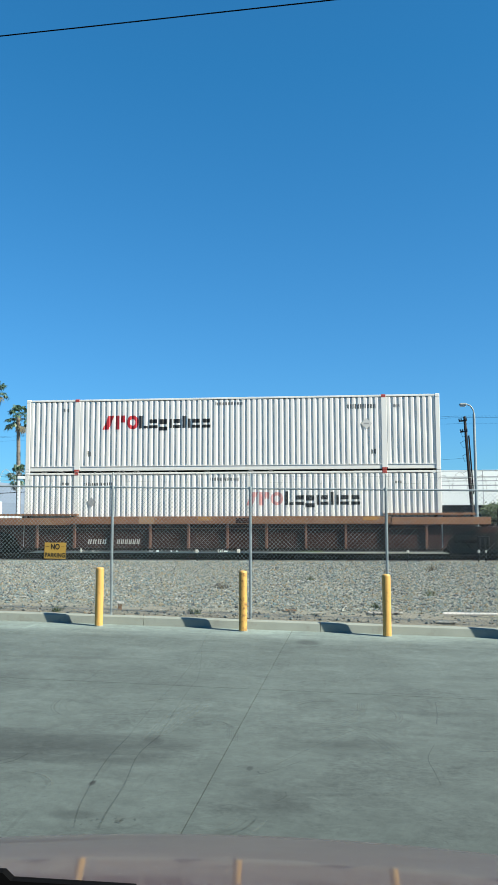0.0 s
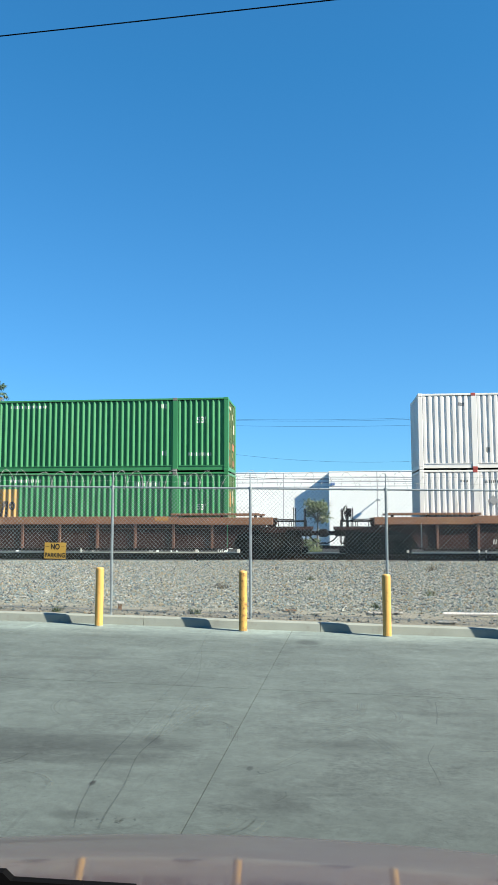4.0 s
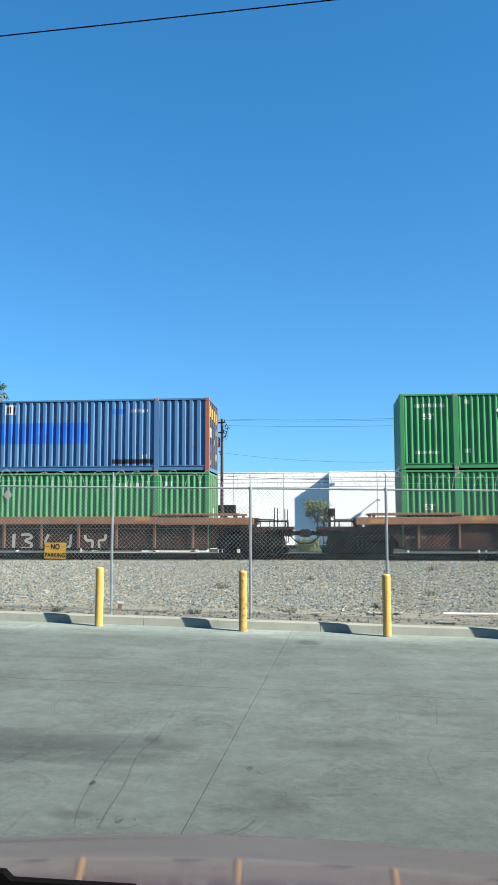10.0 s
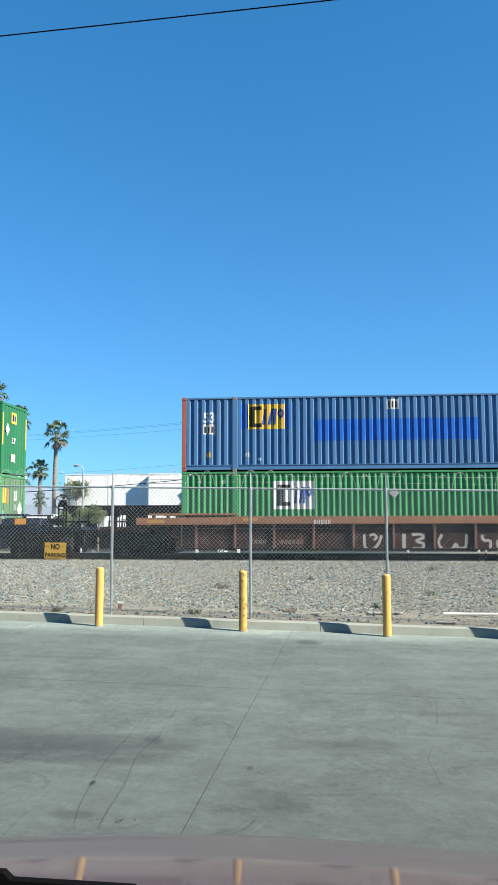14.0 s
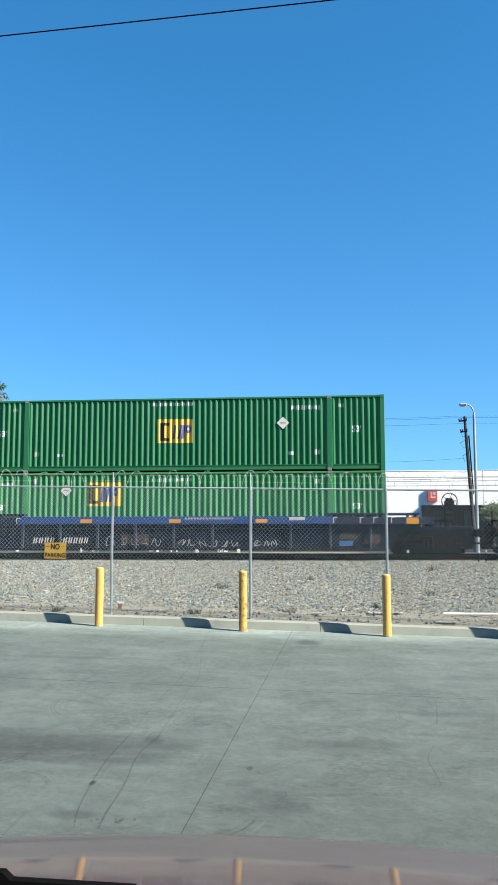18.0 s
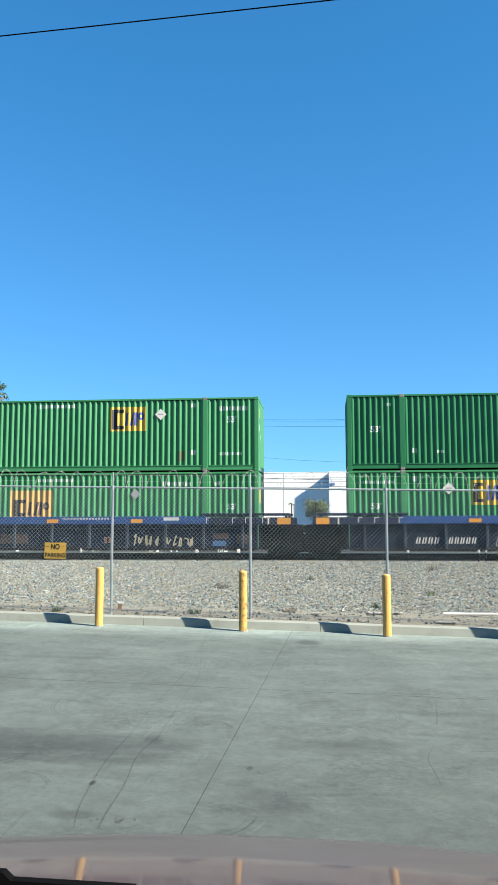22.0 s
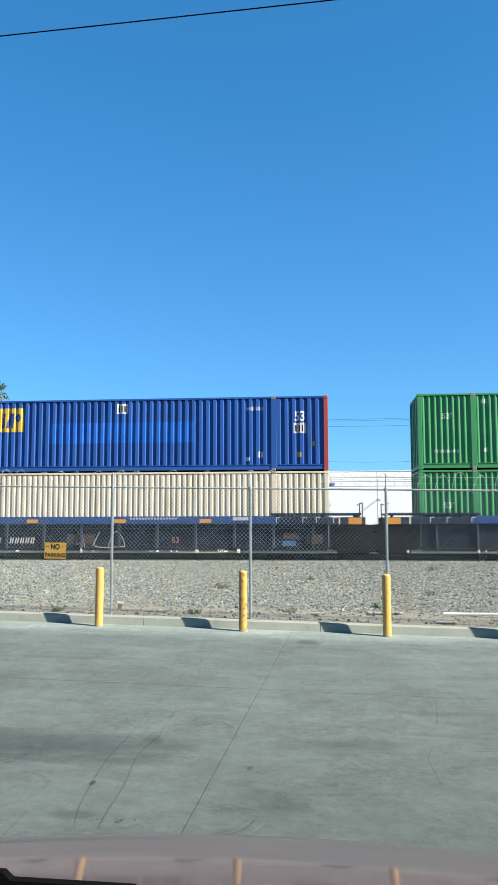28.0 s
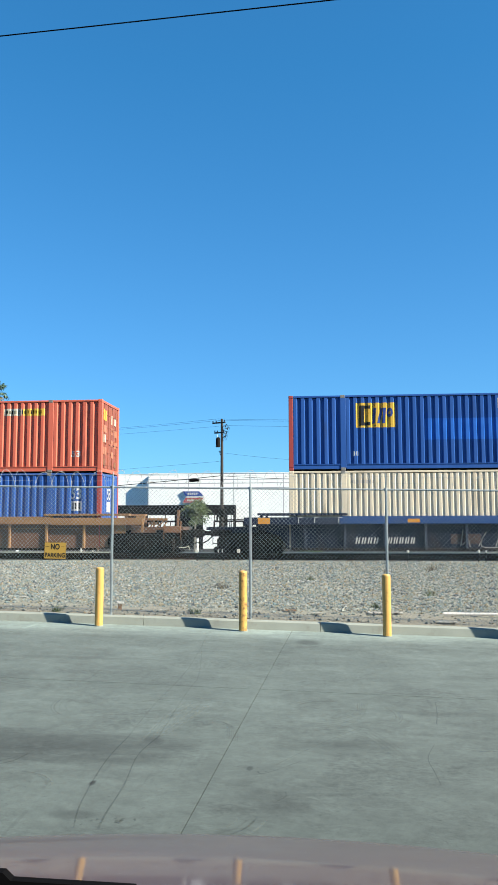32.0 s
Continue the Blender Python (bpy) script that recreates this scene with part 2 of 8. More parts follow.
RUST = (0.16, 0.065, 0.03)
M = {
    "green": mat("green_paint", (0.060, 0.298, 0.122), 0.40, dirt=(0.04, 0.10, 0.05), dirt_amount=0.26, streak=5, scale=1.2, spec=0.35),
    "green_dark": mat("dark_green_paint", (0.028, 0.200, 0.082), 0.36, dirt=(0.02, 0.07, 0.045), dirt_amount=0.2, streak=5, scale=1.2, spec=0.35),
    "blue": mat("blue_paint", (0.030, 0.115, 0.42), 0.40, dirt=(0.04, 0.06, 0.13), dirt_amount=0.25, streak=6, scale=1.0, spec=0.35),
    "blue_faded": mat("faded_blue_paint", (0.080, 0.215, 0.440), 0.45, dirt=(0.11, 0.16, 0.24), dirt_amount=0.3, streak=6, scale=1.0),
    "blue_band": mat("bright_blue_paint", (0.02, 0.15, 0.62), 0.4),
    "white": mat("white_paint", (1.0, 1.0, 0.97), 0.45, dirt=(0.45, 0.44, 0.42), dirt_amount=0.22, streak=6, vary=0.06),
    "cream": mat("cream_paint", (0.82, 0.73, 0.56), 0.55, dirt=(0.33, 0.26, 0.17), dirt_amount=0.32, streak=5, vary=0.1),
    "red": mat("red_oxide_paint", (0.76, 0.170, 0.100), 0.5, dirt=(0.17, 0.06, 0.04), dirt_amount=0.3, streak=4),
    "orange": mat("orange_post_paint", (0.40, 0.125, 0.085), 0.5, dirt=(0.2, 0.08, 0.05), dirt_amount=0.3, streak=4),
    "red_post": mat("red_post_paint", (0.40, 0.062, 0.055), 0.5, dirt=(0.16, 0.06, 0.05), dirt_amount=0.3, streak=4),
    "white_mark": mat("white_marking", (0.78, 0.78, 0.76), 0.5),
    "yellow_mark": mat("yellow_marking", (0.80, 0.50, 0.06), 0.5, dirt=(0.5, 0.36, 0.12), dirt_amount=0.25),
    "pale_mark": mat("pale_marking", (0.72, 0.68, 0.52), 0.5, dirt=(0.5, 0.45, 0.35), dirt_amount=0.3),
    "black_mark": mat("black_marking", (0.012, 0.012, 0.014), 0.5),
    "blue_mark": mat("blue_marking", (0.02, 0.07, 0.36), 0.5),
    "red_mark": mat("red_marking", (0.60, 0.02, 0.035), 0.5),
    "door_blue": mat("grimy_blue_door", (0.055, 0.085, 0.13), 0.6, dirt=(0.10, 0.07, 0.05), dirt_amount=0.35, dirt_scale=3),
    "door_red": mat("rust_stained_red_door", (0.36, 0.105, 0.065), 0.6, dirt=(0.13, 0.06, 0.045), dirt_amount=0.45, dirt_scale=2.5, streak=4),
    "door_pale": mat("chalky_green_door", (0.10, 0.225, 0.115), 0.7, dirt=(0.08, 0.15, 0.08), dirt_amount=0.3, dirt_scale=2.5, streak=5),
    "rust_gear": mat("flaking_rust", (0.24, 0.12, 0.06), 0.85, dirt=(0.09, 0.05, 0.03), dirt_amount=0.4, dirt_scale=5, vary=0.3),
    "door_worn": mat("rust_streaked_green_door", (0.085, 0.165, 0.062), 0.65, dirt=(0.15, 0.11, 0.045), dirt_amount=0.45, dirt_scale=2.5, streak=6),
    "casting": mat("casting_steel", (0.22, 0.22, 0.21), 0.6, dirt=RUST, dirt_amount=0.28, dirt_scale=6),
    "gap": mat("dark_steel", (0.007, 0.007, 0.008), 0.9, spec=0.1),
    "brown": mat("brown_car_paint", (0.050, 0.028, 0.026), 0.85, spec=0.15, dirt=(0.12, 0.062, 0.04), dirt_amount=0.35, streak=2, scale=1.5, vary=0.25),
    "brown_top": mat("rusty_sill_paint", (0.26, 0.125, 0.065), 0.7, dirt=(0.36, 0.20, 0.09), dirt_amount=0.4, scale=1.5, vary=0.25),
    "tan_post": mat("ochre_sill_paint", (0.31, 0.170, 0.070), 0.75, dirt=(0.2, 0.10, 0.05), dirt_amount=0.35, scale=1.5, vary=0.25),
    "brown_post": mat("sunlit_rusty_stiffener", (0.15, 0.068, 0.045), 0.75, dirt=(0.2, 0.10, 0.06), dirt_amount=0.35, scale=1.5, vary=0.25),
    "tan": mat("ochre_car_paint", (0.15, 0.078, 0.045), 0.7, dirt=(0.10, 0.055, 0.032), dirt_amount=0.4, scale=1.5, vary=0.25),
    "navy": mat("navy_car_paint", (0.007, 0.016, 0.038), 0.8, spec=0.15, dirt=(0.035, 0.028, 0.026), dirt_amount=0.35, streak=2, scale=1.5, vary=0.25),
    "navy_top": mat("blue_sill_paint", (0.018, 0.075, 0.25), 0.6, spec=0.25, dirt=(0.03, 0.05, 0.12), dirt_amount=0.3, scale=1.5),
    "navy_end": mat("navy_deck_paint", (0.012, 0.024, 0.060), 0.7, spec=0.2, dirt=(0.03, 0.03, 0.035), dirt_amount=0.35, scale=1.5),
    "navy_post": mat("pale_navy_edge_paint", (0.040, 0.058, 0.090), 0.7, spec=0.2, dirt=(0.06, 0.066, 0.08), dirt_amount=0.3),
    "cast_red": mat("scuffed_red_casting", (0.42, 0.06, 0.05), 0.6, dirt=RUST, dirt_amount=0.35, dirt_scale=8),
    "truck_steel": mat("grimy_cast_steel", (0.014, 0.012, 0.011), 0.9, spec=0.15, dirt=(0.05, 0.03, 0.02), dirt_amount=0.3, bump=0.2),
    "wheel_steel": mat("wheel_steel", (0.03, 0.024, 0.021), 0.7, metal=0.1),
    "reflect": mat("amber_reflector", (0.75, 0.33, 0.03), 0.4),
    "galv": mat("galvanised_steel", (0.38, 0.45, 0.48), 0.5, metal=0.2, vary=0.1, grain=90),
    "wire": mat("galvanised_wire", (0.25, 0.32, 0.37), 0.6, spec=0.4, metal=0.0, vary=0.1),
    "barb": mat("barbed_wire_steel", (0.52, 0.54, 0.54), 0.45, metal=0.1),
    "bollard": mat("yellow_bollard_paint", (0.76, 0.46, 0.13), 0.45, dirt=(0.16, 0.07, 0.03), dirt_amount=0.30, dirt_scale=9, grain=60),
    "bollard_rusty": mat("rust_pitted_bollard_paint", (0.75, 0.45, 0.12), 0.5, dirt=(0.11, 0.05, 0.025), dirt_amount=0.50, dirt_scale=13, grain=60),
    "sign": mat("yellow_sign", (0.66, 0.42, 0.085), 0.45),
    "kerb": mat("kerb_concrete", (0.345, 0.385, 0.345), 0.9, grain=120, bump=0.3, dirt=(0.22, 0.20, 0.165), dirt_amount=0.34, dirt_scale=2.5),
    "gutter": mat("gutter_concrete", (0.44, 0.44, 0.38), 0.9, grain=140, bump=0.2),
    "bldg": mat("white_tilt_up_wall", (1.24, 1.30, 1.28), 0.8, vary=0.02, scale=0.2),
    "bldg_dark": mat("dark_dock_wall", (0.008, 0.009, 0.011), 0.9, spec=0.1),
    "wood_pole": mat("creosoted_pole", (0.045, 0.038, 0.036), 0.85, bump=0.4, streak=12, grain=30),
    "trunk": mat("palm_bark", (0.25, 0.22, 0.19), 0.95, bump=0.5, grain=12, streak=0.3),
    "frond": mat("palm_leaf", (0.078, 0.142, 0.075), 0.45, island=0.35, vary=0.2),
    "frond_dry": mat("dry_palm_leaf", (0.13, 0.12, 0.075), 0.8, island=0.3),
    "leaf": mat("shrub_leaf", (0.068, 0.105, 0.028), 0.6, island=0.4, vary=0.2),
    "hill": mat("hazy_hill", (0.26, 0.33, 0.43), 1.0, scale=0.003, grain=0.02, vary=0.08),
    "rail": mat("rail_steel", (0.03, 0.022, 0.018), 1.0, spec=0.0, dirt=(0.06, 0.03, 0.02), dirt_amount=0.4),
    "tie": mat("tie_wood", (0.09, 0.07, 0.055), 0.9),
    "rubber": mat("black_rubber", (0.004, 0.004, 0.0045), 0.9, spec=0.05),
    "paper": mat("pale_litter", (0.65, 0.63, 0.58), 0.8),
    "glass_dark": mat("dark_window_glass", (0.02, 0.025, 0.03), 0.1, spec=0.8),
}

# ---- ground ----


def smooth(a, b, x):
    t = max(0.0, min(1.0, (x - a) / (b - a)))
    return t * t * (3 - 2 * t)


def ground_z(x, y):
    """Height of the open ground, from under the lot over the ballast to the far side."""
    p = LOT.inverted() @ Vector((x, y, 0))
    base = lot_z(p.x)
    near = base - 0.35 + 0.475 * smooth(13.58, 13.72, p.y)
    rise = smooth(15.0, 28.0, y)
    z = near * (1 - rise) + (RAIL_Z - 0.14) * rise if y < 28.6 else RAIL_Z - 0.14
    z -= 0.05 * smooth(28.6, 29.4, y) - 0.09 * smooth(32.6, 33.6, y)
    z += 0.02 * smooth(33.2, 34.2, y) - 0.07 * smooth(35.8, 39, y) - 1.3 * smooth(36.5, 43.0, y)
    return z


def grid_mesh(xs, ys, height, wob=0.0):
    verts = [(x, y, height(x, y) + (wob * noise.noise(Vector((x * 1.7, y * 1.7, 0.3))) if wob else 0)) for y in ys for x in xs]
    n = len(xs)
    faces = [(j * n + i, j * n + i + 1, (j + 1) * n + i + 1, (j + 1) * n + i) for j in range(len(ys) - 1) for i in range(n - 1)]
    me = bpy.data.meshes.new("ground")
    me.from_pydata(verts, [], faces)
    return me


def gravel_material():
    m = bpy.data.materials.new("ballast_gravel")
    m.use_nodes = True
    nt = m.node_tree
    nd, ln = nt.nodes, nt.links.new
    bsdf = nd["Principled BSDF"]
    geo = nd.new("ShaderNodeNewGeometry")
    vor = nd.new("ShaderNodeTexVoronoi")
    vor.inputs["Scale"].default_value = 19
    ln(geo.outputs["Position"], vor.inputs["Vector"])
    sep = nd.new("ShaderNodeSeparateColor")
    ln(vor.outputs["Color"], sep.inputs[0])
    ramp = nd.new("ShaderNodeValToRGB")
    e = ramp.color_ramp.elements
    e[0].position, e[0].color = 0.0, (0.056, 0.064, 0.060, 1)
    e[1].position, e[1].color = 1.0, (0.265, 0.275, 0.225, 1)
    a = ramp.color_ramp.elements.new(0.35)
    a.color = (0.118, 0.128, 0.108, 1)
    a = ramp.color_ramp.elements.new(0.7)
    a.color = (0.182, 0.183, 0.138, 1)
    ln(sep.outputs[0], ramp.inputs[0])
    big = nd.new("ShaderNodeTexNoise")
    big.inputs["Scale"].default_value = 0.8
    big.inputs["Detail"].default_value = 6
    ln(geo.outputs["Position"], big.inputs["Vector"])
    mr = nd.new("ShaderNodeMapRange")
    mr.inputs["From Min"].default_value = 0.3
    mr.inputs["From Max"].default_value = 0.75
    mr.inputs["To Min"].default_value = 0.8
    mr.inputs["To Max"].default_value = 1.2
    ln(big.outputs[0], mr.inputs[0])
    hsv = nd.new("ShaderNodeHueSaturation")
    ln(ramp.outputs[0], hsv.inputs["Color"])
    ln(mr.outputs[0], hsv.inputs["Value"])
    # bare earth next to the kerb and past the track
    sp = nd.new("ShaderNodeSeparateXYZ")
    ln(geo.outputs["Position"], sp.inputs[0])
    edge = nd.new("ShaderNodeMapRange")
    edge.inputs["From Min"].default_value = 15.5
    edge.inputs["From Max"].default_value = 16.7
    wig = nd.new("ShaderNodeMath")
    wig.operation = "MULTIPLY_ADD"
    ln(big.outputs[0], wig.inputs[0])
    wig.inputs[1].default_value = 1.6
    ln(sp.outputs[1], wig.inputs[2])
    ln(wig.outputs[0], edge.inputs[0])
    mx = nd.new("ShaderNodeMix")
    mx.data_type = "RGBA"
    ln(edge.outputs[0], mx.inputs[0])
    mx.inputs[6].default_value = (0.195, 0.182, 0.138, 1)
    ln(hsv.outputs[0], mx.inputs[7])
    ln(mx.outputs[2], bsdf.inputs["Base Color"])
    bsdf.inputs["Roughness"].default_value = 0.95
    bp = nd.new("ShaderNodeBump")
    bp.inputs["Strength"].default_value = 0.9
    bp.inputs["Distance"].default_value = 0.03
    inv = nd.new("ShaderNodeMath")
    inv.operation = "SUBTRACT"
    inv.inputs[0].default_value = 1
    ln(vor.outputs["Distance"], inv.inputs[1])
    ln(inv.outputs[0], bp.inputs["Height"])
    ln(bp.outputs[0], bsdf.inputs["Normal"])
    return m


M["gravel"] = gravel_material()


def steps(*spans):
    out = []
    for a, b, n in spans:
        out += [a + (b - a) * i / n for i in range(n)]
    return out + [spans[-1][1]]


ground = new("ground", grid_mesh(steps((-4000, -300, 5), (-300, -40, 8), (-40, 40, 100), (40, 300, 8), (300, 4000, 5)),
                                 steps((-800, -20, 5), (-20, 12, 10), (12, 13, 4), (13, 14.4, 36), (14.4, 36, 80), (36, 120, 12), (120, 4500, 8)), ground_z))
ground.data.materials.append(M["gravel"])
tagged(ground, "grey crushed stone and bare earth along the railway", "ground", kind="structure")

# ---- concrete lot, kerb, bollards ----


# patches of tone, most of them worn: place, half length, half width, heading, tone
SCUFFS = [
    (-2.60, 6.50, 1.35, 0.36, 0.02, 0.58),
    (-2.35, 6.12, 1.20, 0.13, 0.02, 0.72),
    (-1.46, 6.74, 0.09, 0.11, 0.16, 0.66),
    (-3.30, 10.4, 1.00, 0.10, 0.03, 0.84),
    (0.30, 6.85, 0.34, 0.22, 0.30, 0.76),
    (-0.05, 6.83, 0.30, 0.14, 0.05, 0.82),
    (-0.47, 5.50, 0.16, 0.16, 0.30, 0.76),
    (-0.27, 5.36, 0.14, 0.14, 0.10, 0.82),
    (1.15, 7.25, 0.60, 0.05, -0.05, 0.84),
    (1.35, 8.10, 0.80, 0.12, 0.05, 0.86),
    (-0.27, 12.36, 0.19, 0.24, 0.0, 0.55),
    (-1.64, 5.61, 0.022, 0.055, 0.0, 0.20),
    (-1.58, 5.02, 0.15, 0.07, 0.05, 0.66),
    (-0.58, 6.10, 0.022, 0.05, 0.0, 0.5),
    (-2.60, 8.30, 0.70, 0.20, 0.10, 1.14),
    (-0.90, 8.00, 0.60, 0.25, 0.40, 1.10),
    # broad area darker towards the near right
    (1.00, 5.10, 1.50, 0.90, 0.10, 0.86),
    (-1.62, 7.15, 0.16, 0.30, -0.25, 1.20),
    (-1.40, 7.30, 0.10, 0.30, -0.20, 1.18),
]


def concrete_material(tone=1.0):
    m = bpy.data.materials.new("lot_concrete")
    m.use_nodes = True
    nt = m.node_tree
    nd, ln = nt.nodes, nt.links.new
    bsdf = nd["Principled BSDF"]
    geo = nd.new("ShaderNodeNewGeometry")

    def tex(scale, detail, stretch=(1, 1, 1), rough=0.6, turn=0.0, warp=0.0):
        mp = nd.new("ShaderNodeMapping")
        mp.inputs["Scale"].default_value = stretch
        mp.inputs["Rotation"].default_value = (0, 0, turn)
        ln(geo.outputs["Position"], mp.inputs[0])
        t = nd.new("ShaderNodeTexNoise")
        t.inputs["Scale"].default_value = scale
        t.inputs["Detail"].default_value = detail
        t.inputs["Roughness"].default_value = rough
        t.inputs["Distortion"].default_value = warp
        ln(mp.outputs[0], t.inputs["Vector"])
        return t.outputs[0]

    def ranged(v, a, b, c, d):
        r = nd.new("ShaderNodeMapRange")
        for k, x in zip(("From Min", "From Max", "To Min", "To Max"), (a, b, c, d)):
            r.inputs[k].default_value = x
        ln(v, r.inputs[0])
        return r.outputs[0]

    def math2(op, a, b):
        r = nd.new("ShaderNodeMath")
        r.operation = op
        for k, x in ((0, a), (1, b)):
            if isinstance(x, (int, float)):
                r.inputs[k].default_value = x
            else:
                ln(x, r.inputs[k])
        return r.outputs[0]

    def product(*vs):
        out = vs[0]
        for v in vs[1:]:
            out = math2("MULTIPLY", out, v)
        return out

    blotch = ranged(tex(0.5, 5), 0.3, 0.7, 0.86, 1.14)
    cloud = ranged(tex(1.5, 8, (0.75, 1.0, 1), 0.72, 0.0, 1.6), 0.32, 0.68, 0.80, 1.18)
    # trowel and tyre sweep along the lot
    sweep = ranged(tex(1.5, 6, (0.16, 1.7, 1), 0.72, 0.03, 0.6), 0.34, 0.66, 0.97, 1.03)
    fine_sweep = ranged(tex(5.0, 5, (0.30, 1.5, 1), 0.75, -0.05, 1.0), 0.36, 0.66, 0.975, 1.025)
    mottle = ranged(tex(9, 9, (1, 1, 1), 0.84, 0.0, 0.5), 0.34, 0.66, 0.80, 1.20)
    grit = ranged(tex(140, 3, (1, 1, 1), 0.7), 0.28, 0.72, 0.84, 1.16)
    # speckled grime that gathers in clouds
    grime = math2("MULTIPLY", ranged(tex(1.3, 5, (0.6, 1.0, 1), 0.65, 0.0, 0.8), 0.44, 0.62, 0.0, 1.0), ranged(tex(22, 7, (0.7, 1, 1), 0.85), 0.44, 0.58, 0.0, 1.0))
    grime = ranged(grime, 0.0, 1.0, 1.0, 0.66)
    # pale scratches, two headings
    rub_a = math2("MULTIPLY", ranged(tex(3.0, 5, (3.2, 0.16, 1), 0.7, 0.55, 0.3), 0.57, 0.66, 0.0, 1.0), ranged(tex(0.8, 3), 0.48, 0.62, 0.0, 1.0))
    rub_b = math2("MULTIPLY", ranged(tex(3.4, 5, (3.6, 0.15, 1), 0.7, -0.9, 0.3), 0.57, 0.66, 0.0, 1.0), ranged(tex(0.9, 3, (1, 1, 1), 0.5, 0.7), 0.48, 0.62, 0.0, 1.0))
    rub = product(ranged(rub_a, 0.0, 1.0, 1.0, 1.14), ranged(rub_b, 0.0, 1.0, 1.0, 0.86))
    pits = ranged(tex(34, 2, (1, 1, 1), 0.5), 0.68, 0.74, 1.0, 0.62)
    rag = tex(4.0, 8, (0.8, 1.2, 1), 0.8)
    comb = tex(5.0, 8, (0.45, 1.6, 1), 0.85, 0.0, 0.6)
    wear = None
    for x, y, a, b, turn, shade in SCUFFS:
        mv = nd.new("ShaderNodeVectorMath")
        mv.operation = "SUBTRACT"
        ln(geo.outputs["Position"], mv.inputs[0])
        mv.inputs[1].default_value = (x, y, 0)
        mp = nd.new("ShaderNodeMapping")
        mp.inputs["Rotation"].default_value = (0, 0, -turn)
        ln(mv.outputs[0], mp.inputs[0])
        sc = nd.new("ShaderNodeVectorMath")
        sc.operation = "MULTIPLY"
        ln(mp.outputs[0], sc.inputs[0])
        sc.inputs[1].default_value = (1 / a, 1 / b, 0)
        lg = nd.new("ShaderNodeVectorMath")
        lg.operation = "LENGTH"
        ln(sc.outputs[0], lg.inputs[0])
        small = a < 0.2
        far = math2("ADD", lg.outputs["Value"], math2("MULTIPLY", math2("SUBTRACT", rag if small else comb, 0.5), 1.2 if small else 2.2))
        f = ranged(far, 0.60, 1.30, shade, 1.0)
        wear = f if wear is None else math2("MULTIPLY", wear, f)
    # the pale gutter strip along the kerb, its sunlit brightness painted in
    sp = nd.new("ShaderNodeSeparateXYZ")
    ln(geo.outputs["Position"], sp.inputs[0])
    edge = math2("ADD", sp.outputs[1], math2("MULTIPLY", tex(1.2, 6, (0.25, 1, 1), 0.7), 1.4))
    # tone rises with distance, painting in the sheen of a low angle
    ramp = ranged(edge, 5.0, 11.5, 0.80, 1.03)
    sunlit_strip = ranged(edge, 13.1, 14.15, 1.0, 1.95)
    v = product(blotch, cloud, sweep, fine_sweep, mottle, grit, grime, rub, pits, wear, ramp, sunlit_strip)
    hsv = nd.new("ShaderNodeHueSaturation")
    hsv.inputs["Color"].default_value = (0.0790 * tone, 0.1000 * tone, 0.0928 * tone, 1)
    ln(v, hsv.inputs["Value"])
    ln(hsv.outputs[0], bsdf.inputs["Base Color"])
    bsdf.inputs["Roughness"].default_value = 0.82
    bp = nd.new("ShaderNodeBump")
    bp.inputs["Strength"].default_value = 0.35
    bp.inputs["Distance"].default_value = 0.004
    ln(math2("ADD", grit, mottle), bp.inputs["Height"])
    ln(bp.outputs[0], bsdf.inputs["Normal"])
    return m


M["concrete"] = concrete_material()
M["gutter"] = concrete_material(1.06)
M["joint"] = mat("dark_joint_filler", (0.085, 0.095, 0.085), 0.95)

pavement = thing("pavement", "grey concrete truck lot with sawn joints and tyre marks", "pavement", kind="structure")


def lot_piece(name, s0, s1, w0, w1, z0, z1, material, parent, b=0.002, n=1, label=""):
    """A flat piece of the lot that follows its fall."""
    bm = bmesh.new()
    box(bm, s0, s1, w0, w1, z0, z1, b)
    for v in bm.verts:
        v.co = lot(v.co.x, v.co.y, v.co.z)
    return part(name, fix(bm), material, parent, label)


S_JOINTS = [-28, -19.0, -14.0, -9.8, -5.4, -1.03, 3.5, 8.1, 14.0, 19.0, 28]
W_JOINTS = [-12.0, -4.6, -0.1, 4.35, 8.85, 12.15]
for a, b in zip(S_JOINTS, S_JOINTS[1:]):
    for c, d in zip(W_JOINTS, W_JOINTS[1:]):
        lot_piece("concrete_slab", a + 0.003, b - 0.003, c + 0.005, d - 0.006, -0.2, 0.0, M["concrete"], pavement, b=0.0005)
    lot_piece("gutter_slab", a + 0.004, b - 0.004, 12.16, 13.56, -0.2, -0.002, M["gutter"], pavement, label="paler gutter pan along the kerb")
for a, b in zip(S_JOINTS, S_JOINTS[1:]):
    lot_piece("joint_filler", a, b, -12, 13.56, -0.25, -0.006, M["joint"], pavement, b=0)


